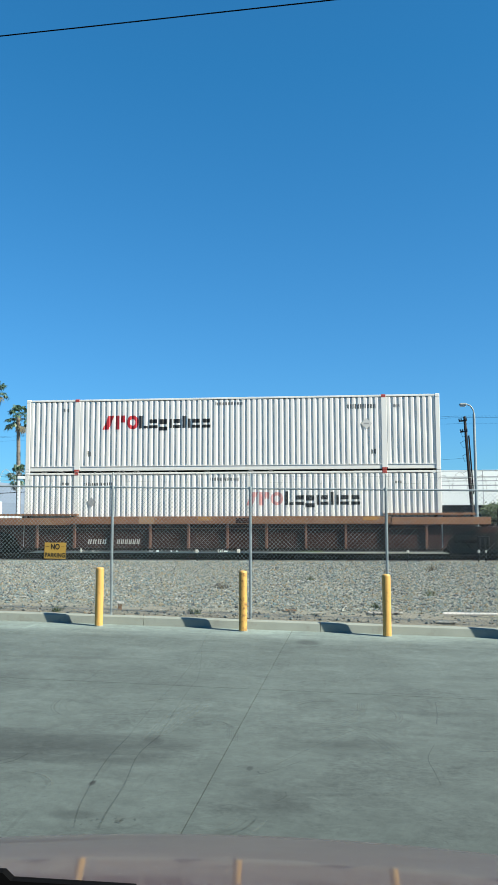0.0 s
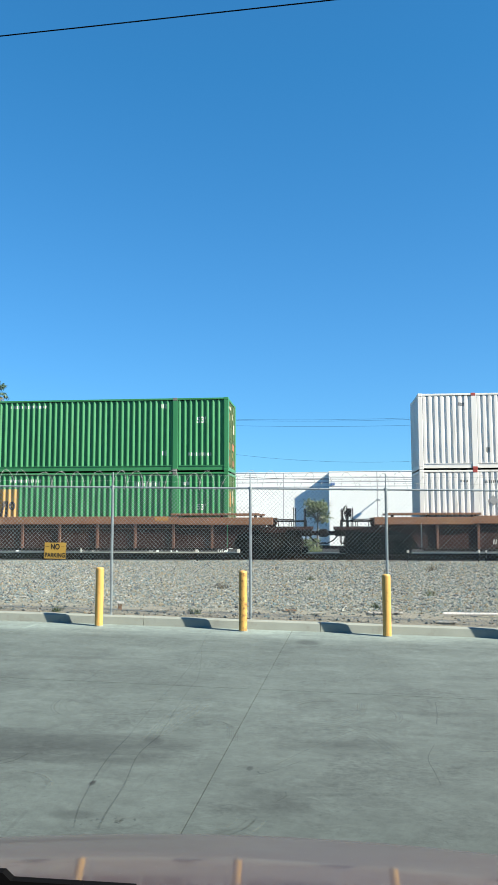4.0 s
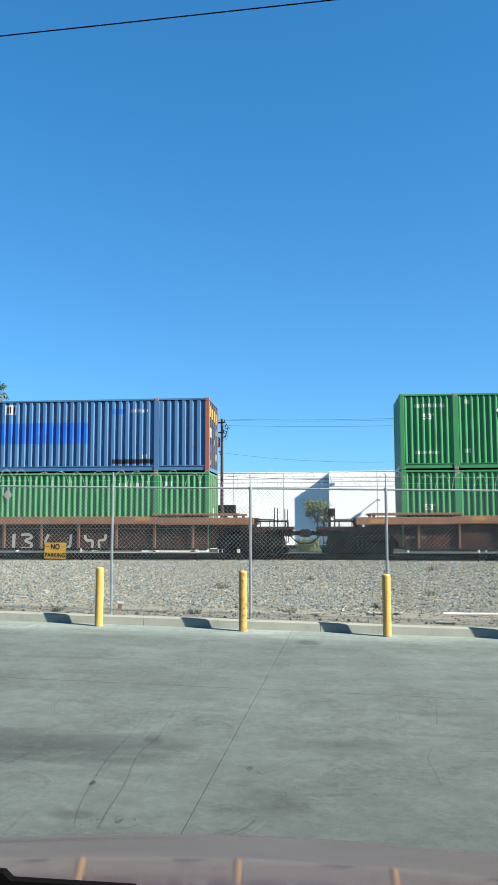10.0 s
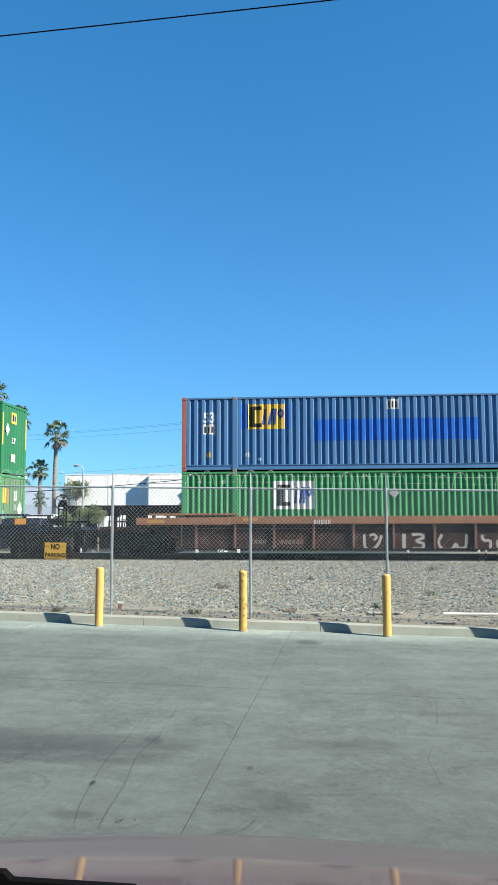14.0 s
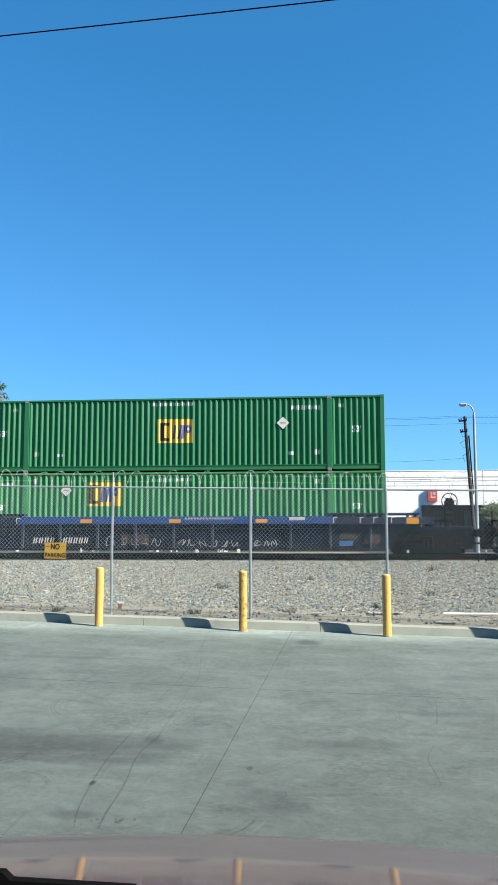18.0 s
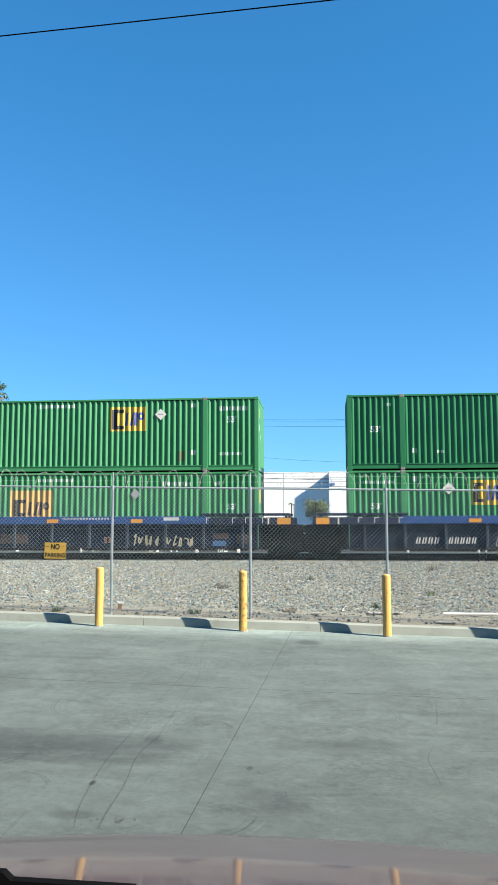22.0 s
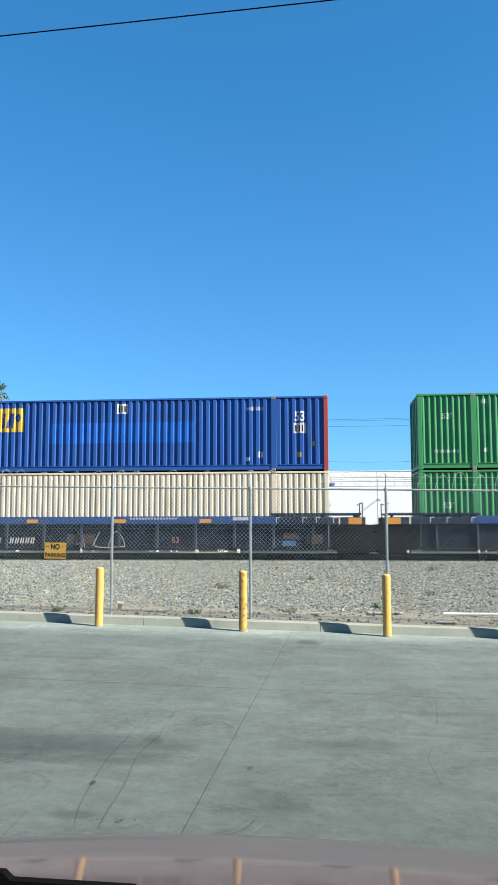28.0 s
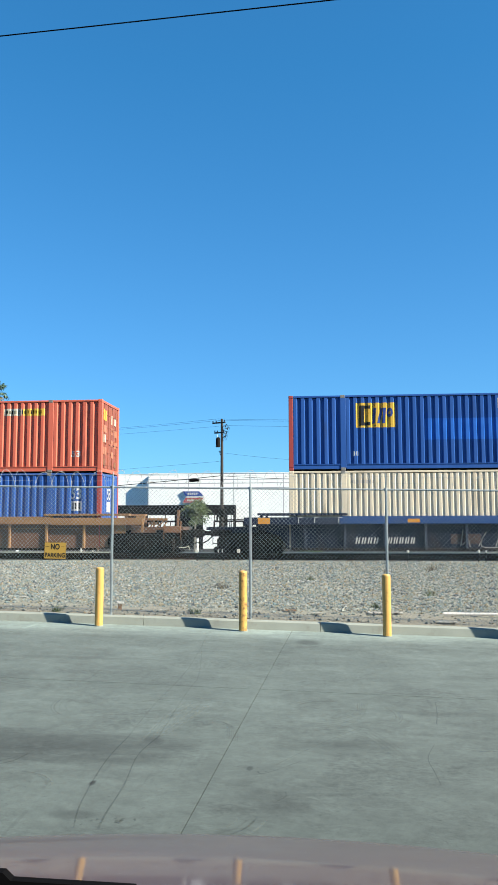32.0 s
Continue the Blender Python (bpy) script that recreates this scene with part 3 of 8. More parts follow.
def film_material(name, color, cover, scale=9.0):
    """A worn film of rubber or dust on the concrete, broken by the grain beneath."""
    m = bpy.data.materials.new(name)
    m.use_nodes = True
    nd, ln = m.node_tree.nodes, m.node_tree.links.new
    bsdf = nd["Principled BSDF"]
    bsdf.inputs["Base Color"].default_value = (*color, 1)
    bsdf.inputs["Roughness"].default_value = 0.9
    geo = nd.new("ShaderNodeNewGeometry")
    t = nd.new("ShaderNodeTexNoise")
    t.inputs["Scale"].default_value = scale
    t.inputs["Detail"].default_value = 8
    t.inputs["Roughness"].default_value = 0.8
    ln(geo.outputs["Position"], t.inputs["Vector"])
    r = nd.new("ShaderNodeMapRange")
    r.inputs["From Min"].default_value, r.inputs["From Max"].default_value = 0.36, 0.62
    r.inputs["To Min"].default_value, r.inputs["To Max"].default_value = 0.05, cover
    ln(t.outputs[0], r.inputs[0])
    ln(r.outputs[0], bsdf.inputs["Alpha"])
    return m


M["tyre_film"] = film_material("tyre_rubber_film", (0.028, 0.032, 0.032), 0.34)
M["faint_film"] = film_material("faint_rubber_film", (0.034, 0.040, 0.038), 0.13)
M["dust_film"] = film_material("pale_dust_film", (0.19, 0.22, 0.20), 0.20, 14.0)


def lot_mark(pts, width, m, label, name="tyre_mark"):
    """A thin curved mark on the slabs; pts by metres along and away."""
    p = [Vector((a, b, 0)) for a, b in pts]
    fine = []
    for i in range(len(p) - 1):
        q0, q1, q2, q3 = p[max(i - 1, 0)], p[i], p[i + 1], p[min(i + 2, len(p) - 1)]
        for k in range(8):
            t = k / 8
            fine.append(0.5 * ((2 * q1) + (q2 - q0) * t + (2 * q0 - 5 * q1 + 4 * q2 - q3) * t * t + (3 * q1 - q0 - 3 * q2 + q3) * t ** 3))
    fine.append(p[-1])
    bm = bmesh.new()
    prev = None
    for i, q in enumerate(fine):
        way = (fine[min(i + 1, len(fine) - 1)] - fine[max(i - 1, 0)]).normalized()
        side = Vector((-way.y, way.x, 0)) * width / 2 * (0.6 + 0.8 * abs(noise.noise(q * 2.3)))
        cur = [bm.verts.new(lot(*(q + side).xy, 0.0015)), bm.verts.new(lot(*(q - side).xy, 0.0015))]
        if prev:
            bm.faces.new((prev[0], cur[0], cur[1], prev[1]))
        prev = cur
    part(name, fix(bm), M[m], pavement, label)


TRACK_A = [(-2.31, 12.58), (-2.04, 9.87), (-1.98, 7.92), (-1.91, 6.74), (-1.89, 6.05), (-1.78, 5.19), (-1.68, 4.76)]
TRACK_B = [(-2.24, 11.84), (-1.84, 9.51), (-1.78, 8.52), (-1.66, 6.79), (-1.69, 6.24), (-1.60, 5.55), (-1.56, 5.01), (-1.53, 4.77)]
for track_line in (TRACK_A, TRACK_B):
    lot_mark(track_line[:4], 0.018, "faint_film", "faint curved tyre track")
    lot_mark(track_line[3:], 0.016, "tyre_film", "dark curved tyre track")
lot_mark([(-2.70, 5.78), (-2.58, 5.92), (-2.54, 6.12)], 0.022, "tyre_film", "short dark skid mark")
lot_mark([(-2.72, 5.86), (-2.60, 6.00)], 0.018, "tyre_film", "short dark skid mark")
lot_mark([(-3.08, 8.83), (-3.03, 9.07), (-3.06, 9.48)], 0.04, "faint_film", "short dark skid mark")
for k in range(6):
    # sets of concentric tread arcs
    lot_mark([(-0.34 - 0.012 * k, 7.25 + 0.07 * k), (-0.08 - 0.012 * k, 7.45 + 0.06 * k), (0.08 - 0.014 * k, 7.90 + 0.02 * k), (0.13 - 0.02 * k, 8.42)], 0.018, "dust_film" if k % 2 else "faint_film", "curved tread scuff", "tread_scuff")
    lot_mark([(-1.47 + 0.035 * k, 7.15 + 0.02 * k), (-1.30 + 0.032 * k, 7.42 - 0.02 * k), (-1.16 + 0.028 * k, 7.30 - 0.05 * k), (-1.08 + 0.02 * k, 6.85 - 0.02 * k)], 0.013, "faint_film", "curved tread scuff", "tread_scuff")
for k in range(4):
    lot_mark([(-1.77 + 0.06 * k, 6.64 + 0.08 * k), (-1.76 + 0.075 * k, 7.35), (-1.70 + 0.085 * k, 8.05)], 0.028, "dust_film", "pale rubbed tyre scuff", "tread_scuff")
    lot_mark([(0.02 + 0.05 * k, 7.30), (0.17 + 0.05 * k, 6.95), (0.30 + 0.045 * k, 6.60)], 0.014, "faint_film", "slanting tread scuff", "tread_scuff")
scuff = random.Random(21)
for cluster in range(9):
    # swirls left by turning tyres
    cs, cw = scuff.uniform(-3.2, 2.4), scuff.uniform(5.0, 9.2)
    radius, start, sweep_angle, flat = scuff.uniform(0.25, 0.7), scuff.uniform(0, 6.28), scuff.uniform(0.7, 1.6), scuff.uniform(0.8, 1.2)
    for k in range(scuff.randint(3, 6)):
        rr = radius + scuff.uniform(0.02, 0.05) * (k + 1)
        lead = start + scuff.uniform(-0.25, 0.25)
        arc = [(cs + rr * math.cos(lead + sweep_angle * i / 4), cw + flat * rr * math.sin(lead + sweep_angle * i / 4)) for i in range(5)]
        lot_mark(arc, scuff.uniform(0.012, 0.028), scuff.choice(("faint_film", "faint_film", "dust_film")), "curved tread scuff", "tread_scuff")
lot_mark([(-0.60, 6.20), (-0.40, 6.62), (-0.20, 7.0), (0.06, 7.45)], 0.016, "dust_film", "pale scratch", "scratch")
lot_mark([(-0.72, 6.02), (-0.66, 5.98), (-0.42, 6.32)], 0.012, "tyre_film", "dark scratch", "scratch")
lot_mark([(0.83, 8.62), (0.80, 8.15), (0.75, 7.7)], 0.009, "tyre_film", "hairline crack in the concrete", "crack")
lot_mark([(0.66, 7.0), (0.57, 6.6), (0.585, 6.25), (0.60, 5.95)], 0.009, "tyre_film", "hairline crack in the concrete", "crack")
lot_mark([(-0.52, 5.42), (-0.47, 5.52), (-0.48, 5.62)], 0.014, "tyre_film", "short dark scratch", "scratch")
lot_mark([(0.92, 5.22), (0.93, 5.36)], 0.012, "tyre_film", "short dark scratch", "scratch")
for k in range(9):
    ms, mw, mt = scuff.uniform(-1.68, -1.30), scuff.uniform(4.80, 4.98), scuff.uniform(-0.6, 0.6)
    ml = scuff.uniform(0.02, 0.06)
    lot_mark([(ms, mw), (ms + ml * mt, mw + ml)], scuff.uniform(0.012, 0.03), "tyre_film", "broken rubber mark", "scratch")



kerb = thing("kerb", "weathered grey concrete kerb between the lot and the railway", "kerb", kind="structure")
edge = -28.0
while edge < 28:
    nxt = edge + 3.05
    bm = bmesh.new()
    slab(bm, [(13.54, -0.2), (13.74, -0.2), (13.74, 0.142), (13.60, 0.142), (13.575, 0.125), (13.55, -0.02)], 0, 1)
    for v in bm.verts:
        s = edge + 0.004 + (nxt - edge - 0.008) * v.co.y
        v.co = lot(s, v.co.x, v.co.z)
    part("kerb_stone", fix(bm), M["kerb"], kerb)
    edge = nxt


# unseen wall added behind the car, to block sky light and bounce
M["blocker_wall"] = mat("grey_block_wall", (0.30, 0.29, 0.27), 0.9, vary=0.08, scale=0.3, grain=8, dirt=(0.20, 0.19, 0.17), dirt_amount=0.3, dirt_scale=0.5, streak=4)
bm = bmesh.new()
box(bm, -60, 60, -13.4, -13.0, -0.5, 9.0, 0.02)
for v in bm.verts:
    v.co = LOT @ v.co
lone("wall_south", fix(bm), M["blocker_wall"], "unseen grey wall added behind the lot to block sky light", "wall", kind="structure")


def bollard(s, w, h, lean, paint="bollard"):
    ob = thing("bollard", "yellow-painted steel bollard with scuffed paint beside the kerb", "bollard", "bollards along the kerb")
    ob.matrix_basis = Matrix.Translation(lot(s, w)) @ pose(0, 0, 0, lean[0], lean[1], 0)
    bm = bmesh.new()
    r, n, prof = 0.0700, 20, []
    prof = [(r, -0.01), (r, h - 0.03)]
    rings = [[bm.verts.new((a * math.cos(2 * math.pi * i / n), a * math.sin(2 * math.pi * i / n), z)) for i in range(n)] for a, z in prof]
    for i in range(n):
        bm.faces.new((rings[0][i], rings[0][(i + 1) % n], rings[1][(i + 1) % n], rings[1][i]))
    bm.faces.new(rings[0][::-1])
    bm.faces.new(rings[1])
    part("post", fix(bm), M[paint], ob, smooth=False)
    bm = bmesh.new()
    rings = [[bm.verts.new((a * math.cos(2 * math.pi * i / n), a * math.sin(2 * math.pi * i / n), z)) for i in range(n)]
             for a, z in ((r * 0.995, h - 0.03), (r * 0.97, h - 0.012), (r * 0.8, h), (r * 0.4, h + 0.009), (0.002, h + 0.011))]
    for u, v in zip(rings, rings[1:]):
        for i in range(n):
            bm.faces.new((u[i], u[(i + 1) % n], v[(i + 1) % n], v[i]))
    part("cap", fix(bm), M["bollard"], ob, "domed concrete cap painted yellow", smooth=True)
    bm = bmesh.new()
    tube(bm, (0, 0, -0.01), (0, 0, 0.012), r + 0.008, 18)
    part("footing", fix(bm), M["kerb"], ob, "grey grout ring at the foot")
    return ob


for s, h, lean in ((-14.3, 0.985, (0, 0)), (-11.8, 0.985, (0, 0)), (-9.3, 0.985, (0, 0)), (-6.8, 0.985, (0, 0)), (-4.316, 0.985, (0, 0.4)), (-1.828, 0.99, (0, 0)), (0.543, 0.995, (0, 0)), (3.0, 0.985, (0, 0)), (5.5, 0.985, (0, 0)), (8.0, 0.985, (0, 0))):
    bollard(s, 13.30, h, lean, "bollard_rusty" if abs(s + 1.828) < 0.1 else "bollard")

# ---- fence ----
fence = thing("fence", "galvanised chain-link security fence topped with coiled barbed wire", "fence")
FENCE_W, RAIL_H = 13.83, 2.365      # rail height over z = 0 at s = -1.83
POSTS = [-14.1, -11.65, -9.2, -6.75, -4.267, -1.768, 0.586, 3.05, 5.5, 7.95, 10.4]


def fence_pt(s, z, dw=0.0):
    """A place on the fence; heights follow the lot's fall."""
    return lot(s, FENCE_W + dw, z + (0.017 + 0.004 * (s + 6)) * z / 2.4)


for i, s in enumerate(POSTS):
    bm = bmesh.new()
    tube(bm, fence_pt(s, 0.02), fence_pt(s, RAIL_H + 0.02), 0.024, 12)
    part("post", fix(bm), M["galv"], fence)
    bm = bmesh.new()
    tube(bm, fence_pt(s, RAIL_H - 0.03), fence_pt(s, RAIL_H + 0.03), 0.030, 12)
    tube(bm, fence_pt(s, RAIL_H + 0.02), fence_pt(s, RAIL_H + 0.27), 0.011, 8)
    part("post_cap", fix(bm), M["galv"], fence, "loop cap with an upright barb arm")
for a, b in zip(POSTS, POSTS[1:]):
    bm = bmesh.new()
    tube(bm, fence_pt(a, RAIL_H), fence_pt(b, RAIL_H), 0.017, 10)
    part("top_rail", fix(bm), M["galv"], fence)
    # woven wire: two families of slanting wires
    bm = bmesh.new()
    z0, z1, pitch, r = 0.16, RAIL_H, 0.0718, 0.0020
    h = z1 - z0
    for sign in (1, -1):
        k = a - h
        while k < b + h:
            s0, s1, t0, t1 = k, k + sign * h, 0.0, 1.0
            lo, hi = (a - s0) / (s1 - s0), (b - s0) / (s1 - s0)
            t0, t1 = max(0, min(lo, hi)), min(1, max(lo, hi))
            if t1 - t0 > 0.01:
                tube(bm, fence_pt(s0 + (s1 - s0) * t0, z0 + h * t0, -0.026 + 0.002 * sign), fence_pt(s0 + (s1 - s0) * t1, z0 + h * t1, -0.026 + 0.002 * sign), r, 3, caps=False)
            k += pitch
    part("chain_link", bm, M["wire"], fence, "woven wire mesh", kind="stuff")
    bm = bmesh.new()
    tube(bm, fence_pt(a, 0.22, -0.03), fence_pt(b, 0.22, -0.03), 0.003, 5)
    part("tension_wire", bm, M["wire"], fence)

# hoops of barbed wire over the top rail
rng = random.Random(5)
s = POSTS[0]
while s < POSTS[-1] - 0.4:
    bm = bmesh.new()
    d, wide, rr = rng.uniform(0.28, 0.40), rng.uniform(0.20, 0.28), rng.uniform(0.25, 0.33)
    skew, deep = rng.uniform(-0.06, 0.10), rng.uniform(0.04, 0.18)
    pts = []
    for i in range(19):
        a = math.pi * i / 18
        pts.append(fence_pt(s + wide * (0.5 - 0.5 * math.cos(a)) + skew * math.sin(a), RAIL_H - 0.01 + rr * math.sin(a), 0.03 + deep * (i / 18 - 0.5)))
    pipe(bm, pts, 0.0031, 5)
    for p in pts[2::4]:
        tube(bm, p + Vector((-0.02, 0, -0.015)), p + Vector((0.02, 0.004, 0.015)), 0.0022, 3)
        tube(bm, p + Vector((0.015, 0, -0.02)), p + Vector((-0.015, 0.004, 0.02)), 0.0022, 3)
    part("barbed_hoop", bm, M["barb"], fence)
    s += d

for up in (0.115, 0.225):
    for a, b in zip(POSTS, POSTS[1:]):
        bm = bmesh.new()
        pts = [fence_pt(a + (b - a) * i / 6, RAIL_H + up - 0.05 * (i / 6) * (1 - i / 6)) for i in range(7)]
        pipe(bm, pts, 0.0022, 4)
        for i in range(12):
            p = pts[0].lerp(pts[-1], (i + 0.5) / 12) - Vector((0, 0, 0.05 * ((i + 0.5) / 12) * (1 - (i + 0.5) / 12)))
            tube(bm, p + Vector((-0.012, 0, -0.015)), p + Vector((0.012, 0.004, 0.015)), 0.0018, 3)
        part("barbed_strand", bm, M["barb"], fence)

# sign wired to the mesh
sign = thing("parking_sign", "yellow metal no-parking sign with black letters wired to the fence", "sign")
sign.matrix_basis = Matrix.Translation(LOT @ Vector((-5.31, FENCE_W - 0.04, 1.303))) @ Matrix.Rotation(FA, 4, "Z") @ pose(0, 0, 0, 0, 1.2, 0)
part("plate", boxes((-0.205, 0.205, 0, 0.004, -0.148, 0.148), b=0.0015), M["sign"], sign)
for words, size, x, z, name in (("NO", 0.13, -0.085, 0.025, "words_upper"), ("PARKING", 0.105, -0.188, -0.118, "words_lower")):
    bm = text_mesh(words, size, 1.0, 0.035)
    w = max(v.co.x for v in bm.verts)
    k = (0.17 if words == "NO" else 0.376) / w
    for v in bm.verts:
        v.co = Vector((x + v.co.x * k, -0.002, z + v.co.z * 1.05))
    part(name, bm, M["black_mark"], sign, "black letters")
for x0, x1 in ((-0.19, -0.11), (0.11, 0.19)):
    part("rule", boxes((x0, x1, -0.002, 0.0, 0.068, 0.074)), M["black_mark"], sign)
part("border", boxes((-0.203, 0.203, -0.0012, 0.0, 0.142, 0.146), (-0.203, 0.203, -0.0012, 0.0, -0.146, -0.142), (-0.203, -0.199, -0.0012, 0.0, -0.142, 0.142), (0.199, 0.203, -0.0012, 0.0, -0.142, 0.142)), M["black_mark"], sign)

# ---- containers ----
LEN, WID, HIGH = 16.154, 2.591, 2.896


class Ribs:
    """Upright trapezoid ribs of a pressed steel wall. y(x): depth behind the container's outer face."""

    def __init__(self, pitch, out, slope, x0, x1, shallow=0.010, deep=0.070):
        self.pitch, self.x0, self.x1, self.a, self.b = pitch, x0, x1, shallow, deep
        inner = 1 - out - 2 * slope
        self.marks = (0, out, out + slope, out + slope + inner, 1.0)
        n = max(1, round((x1 - x0) / pitch))
        self.pitch = (x1 - x0) / n
        self.points = sorted({x0 + (i + f) * self.pitch for i in range(n) for f in self.marks[:4]} | {x1})

    def y(self, x):
        f = ((x - self.x0) / self.pitch) % 1.0
        m = self.marks
        if f < m[1]:
            return self.a
        if f < m[2]:
            return self.a + (self.b - self.a) * (f - m[1]) / (m[2] - m[1])
        if f < m[3]:
            return self.b
        return self.b + (self.a - self.b) * (f - m[3]) / (m[4] - m[3])

    def cuts(self, xa, xb):
        return [xa] + [p for p in self.points if xa + 1e-4 < p < xb - 1e-4] + [xb]


def ribbed(bm, ribs, xa, xb, za, zb, off=0.0, flip=False):
    """A strip of wall that follows the ribs, off metres before them."""
    xs = ribs.cuts(xa, xb)
    eps = 1e-5
    rows = []
    for x in xs:
        y = ribs.y(min(max(x, ribs.x0 + eps), ribs.x1 - eps)) - off
        y = WID - y if flip else y
        rows.append((bm.verts.new((x, y, za)), bm.verts.new((x, y, zb))))
    for (a, b), (c, d) in zip(rows, rows[1:]):
        bm.faces.new((a, b, d, c) if flip else (a, c, d, b))
    return bm


def ribbed_poly(bm, ribs, outline, off):
    """A flat outline in x and z, draped over the ribs."""
    tmp = bmesh.new()
    tmp.faces.new([tmp.verts.new((x, 0, z)) for x, z in outline])
    drape(tmp, ribs, off)
    me = bpy.data.meshes.new("tmp")
    tmp.to_mesh(me)
    tmp.free()
    bm.from_mesh(me)
    bpy.data.meshes.remove(me)


def drape(bm, ribs, off, x=0.0, z=0.0):
    for v in bm.verts:
        v.co.x += x
        v.co.z += z
    lo, hi = min(v.co.x for v in bm.verts), max(v.co.x for v in bm.verts)
    for c in ribs.points:
        if lo < c < hi:
            bmesh.ops.bisect_plane(bm, geom=bm.verts[:] + bm.edges[:] + bm.faces[:], plane_co=(c, 0, 0), plane_no=(1, 0, 0), dist=1e-5)
    for v in bm.verts:
        v.co.y = ribs.y(min(max(v.co.x, ribs.x0 + 1e-5), ribs.x1 - 1e-5)) - off
    bmesh.ops.recalc_face_normals(bm, faces=bm.faces[:])
    if sum(f.normal.y for f in bm.faces) > 0:
        bmesh.ops.reverse_faces(bm, faces=bm.faces[:])


STYLES = {
    # pitch, share of outer flat, share of a slope, depth of the hollow
    "fine": (0.226, 0.15, 0.29, 0.070),
    "wide": (0.282, 0.38, 0.18, 0.085),
    "white": (0.214, 0.42, 0.19, 0.050),
}
POST_IN, POST_W = 1.98, 0.21


def container(s0, tier, paint, label, style="fine", corner=None, doors="right", marks=None, rail=None, cast="casting", door=None):
    """One 53-foot box: its left end s0 metres along the train; tier 0 sits in the well, 1 on top."""
    ob = thing("container", label, "container", "containers on the train")
    z0 = RAIL_Z + 0.31 + tier * (HIGH + 0.012)
    ob.matrix_basis = pose(s0, TRACK_Y, z0)
    body = M[paint]
    corner_m = M[corner or paint]
    rail_m = M[rail or paint]
    pitch, out, slope, hollow = STYLES[style]
    cw = 0.17
    low, top = 0.245, 0.085
    spans = [(cw, POST_IN), (POST_IN + POST_W, LEN - POST_IN - POST_W), (LEN - POST_IN, LEN - cw)]
    walls = []
    for xa, xb in spans:
        ribs = Ribs(pitch, out, slope, xa + 0.02, xb - 0.02, 0.010, hollow)
        walls.append(ribs)
        for flip in (False, True):
            bm = bmesh.new()
            ribbed(bm, ribs, xa + 0.02, xb - 0.02, low, HIGH - top - 0.02, 0, flip)
            # sloped ends of the pressing, and a plain margin
            for x in (xa, xb):
                e = xa + 0.02 if x == xa else xb - 0.02
                y = 0.022
                pts = [(x, y, low), (e, y, low), (e, y, HIGH - top - 0.02), (x, y, HIGH - top - 0.02)]
                quad(bm, [(p[0], WID - p[1] if flip else p[1], p[2]) for p in pts])
            part("side_panel", fix(bm), body, ob)
        for y0, y1 in ((0.030, 0.12), (WID - 0.12, WID - 0.030)):
            part("lower_rail", boxes((xa, xb, y0, y1, 0.055, low - 0.025), b=0.006), rail_m, ob)
            part("sill_lip", boxes((xa, xb, y0 - 0.018 if y0 < 1 else y0, y1 if y0 < 1 else y1 + 0.018, low - 0.025, low + 0.005)), rail_m, ob)
    for y0, y1 in ((0.004, 0.075), (WID - 0.075, WID - 0.004)):
        part("top_rail", boxes((cw, LEN - cw, y0, y1, HIGH - top, HIGH - 0.012), b=0.008), rail_m, ob)
    for xa in (0.0, LEN - cw):
        for y0, y1 in ((0.0, 0.16), (WID - 0.16, WID)):
            part("corner_post", boxes((xa, xa + cw, y0, y1, 0.12, HIGH - 0.12), b=0.012), corner_m, ob)
    for xa in (POST_IN, LEN - POST_IN - POST_W):
        for y0, y1 in ((0.002, 0.13), (WID - 0.13, WID - 0.002)):
            part("lift_post", boxes((xa, xa + POST_W, y0, y1, 0.10, HIGH - 0.10), b=0.01), rail_m, ob)
    for xa in (0.0, POST_IN, LEN - POST_IN - POST_W, LEN - 0.178):
        for y0, y1 in ((-0.004, 0.162), (WID - 0.162, WID + 0.004)):
            for za, zb in ((0.0, 0.118), (HIGH - 0.118, HIGH + 0.004)):
                edge_post = xa in (0.0, LEN - 0.178)
                part("corner_casting", boxes((xa, xa + 0.178, y0, y1, za, zb), b=0.015), corner_m if edge_post else M[cast], ob)
    # roof, floor
    bm = bmesh.new()
    xs = [cw + (LEN - 2 * cw) * i / 60 for i in range(61)]
    rows = [[bm.verts.new((x, y, HIGH - (0.02 if (i // 1) % 2 else 0.035))) for y in (0.075, WID - 0.075)] for i, x in enumerate(xs)]
    for (a, b), (c, d) in zip(rows, rows[1:]):
        bm.faces.new((a, c, d, b))
    part("roof", fix(bm), body, ob)
    part("floor", boxes((0.1, LEN - 0.1, 0.1, WID - 0.1, 0.09, 0.16)), M["gap"], ob)
    # ends
    for side in ("left", "right"):
        x, sg = (0.0, -1) if side == "left" else (LEN, 1)
        part("end_header", boxes((x - 0.05 if sg > 0 else x, x if sg > 0 else x + 0.05, 0.16, WID - 0.16, HIGH - 0.12, HIGH - 0.02), b=0.008), body, ob)
        part("end_sill", boxes((x - 0.05 if sg > 0 else x, x if sg > 0 else x + 0.05, 0.16, WID - 0.16, 0.03, 0.17), b=0.008), body, ob)
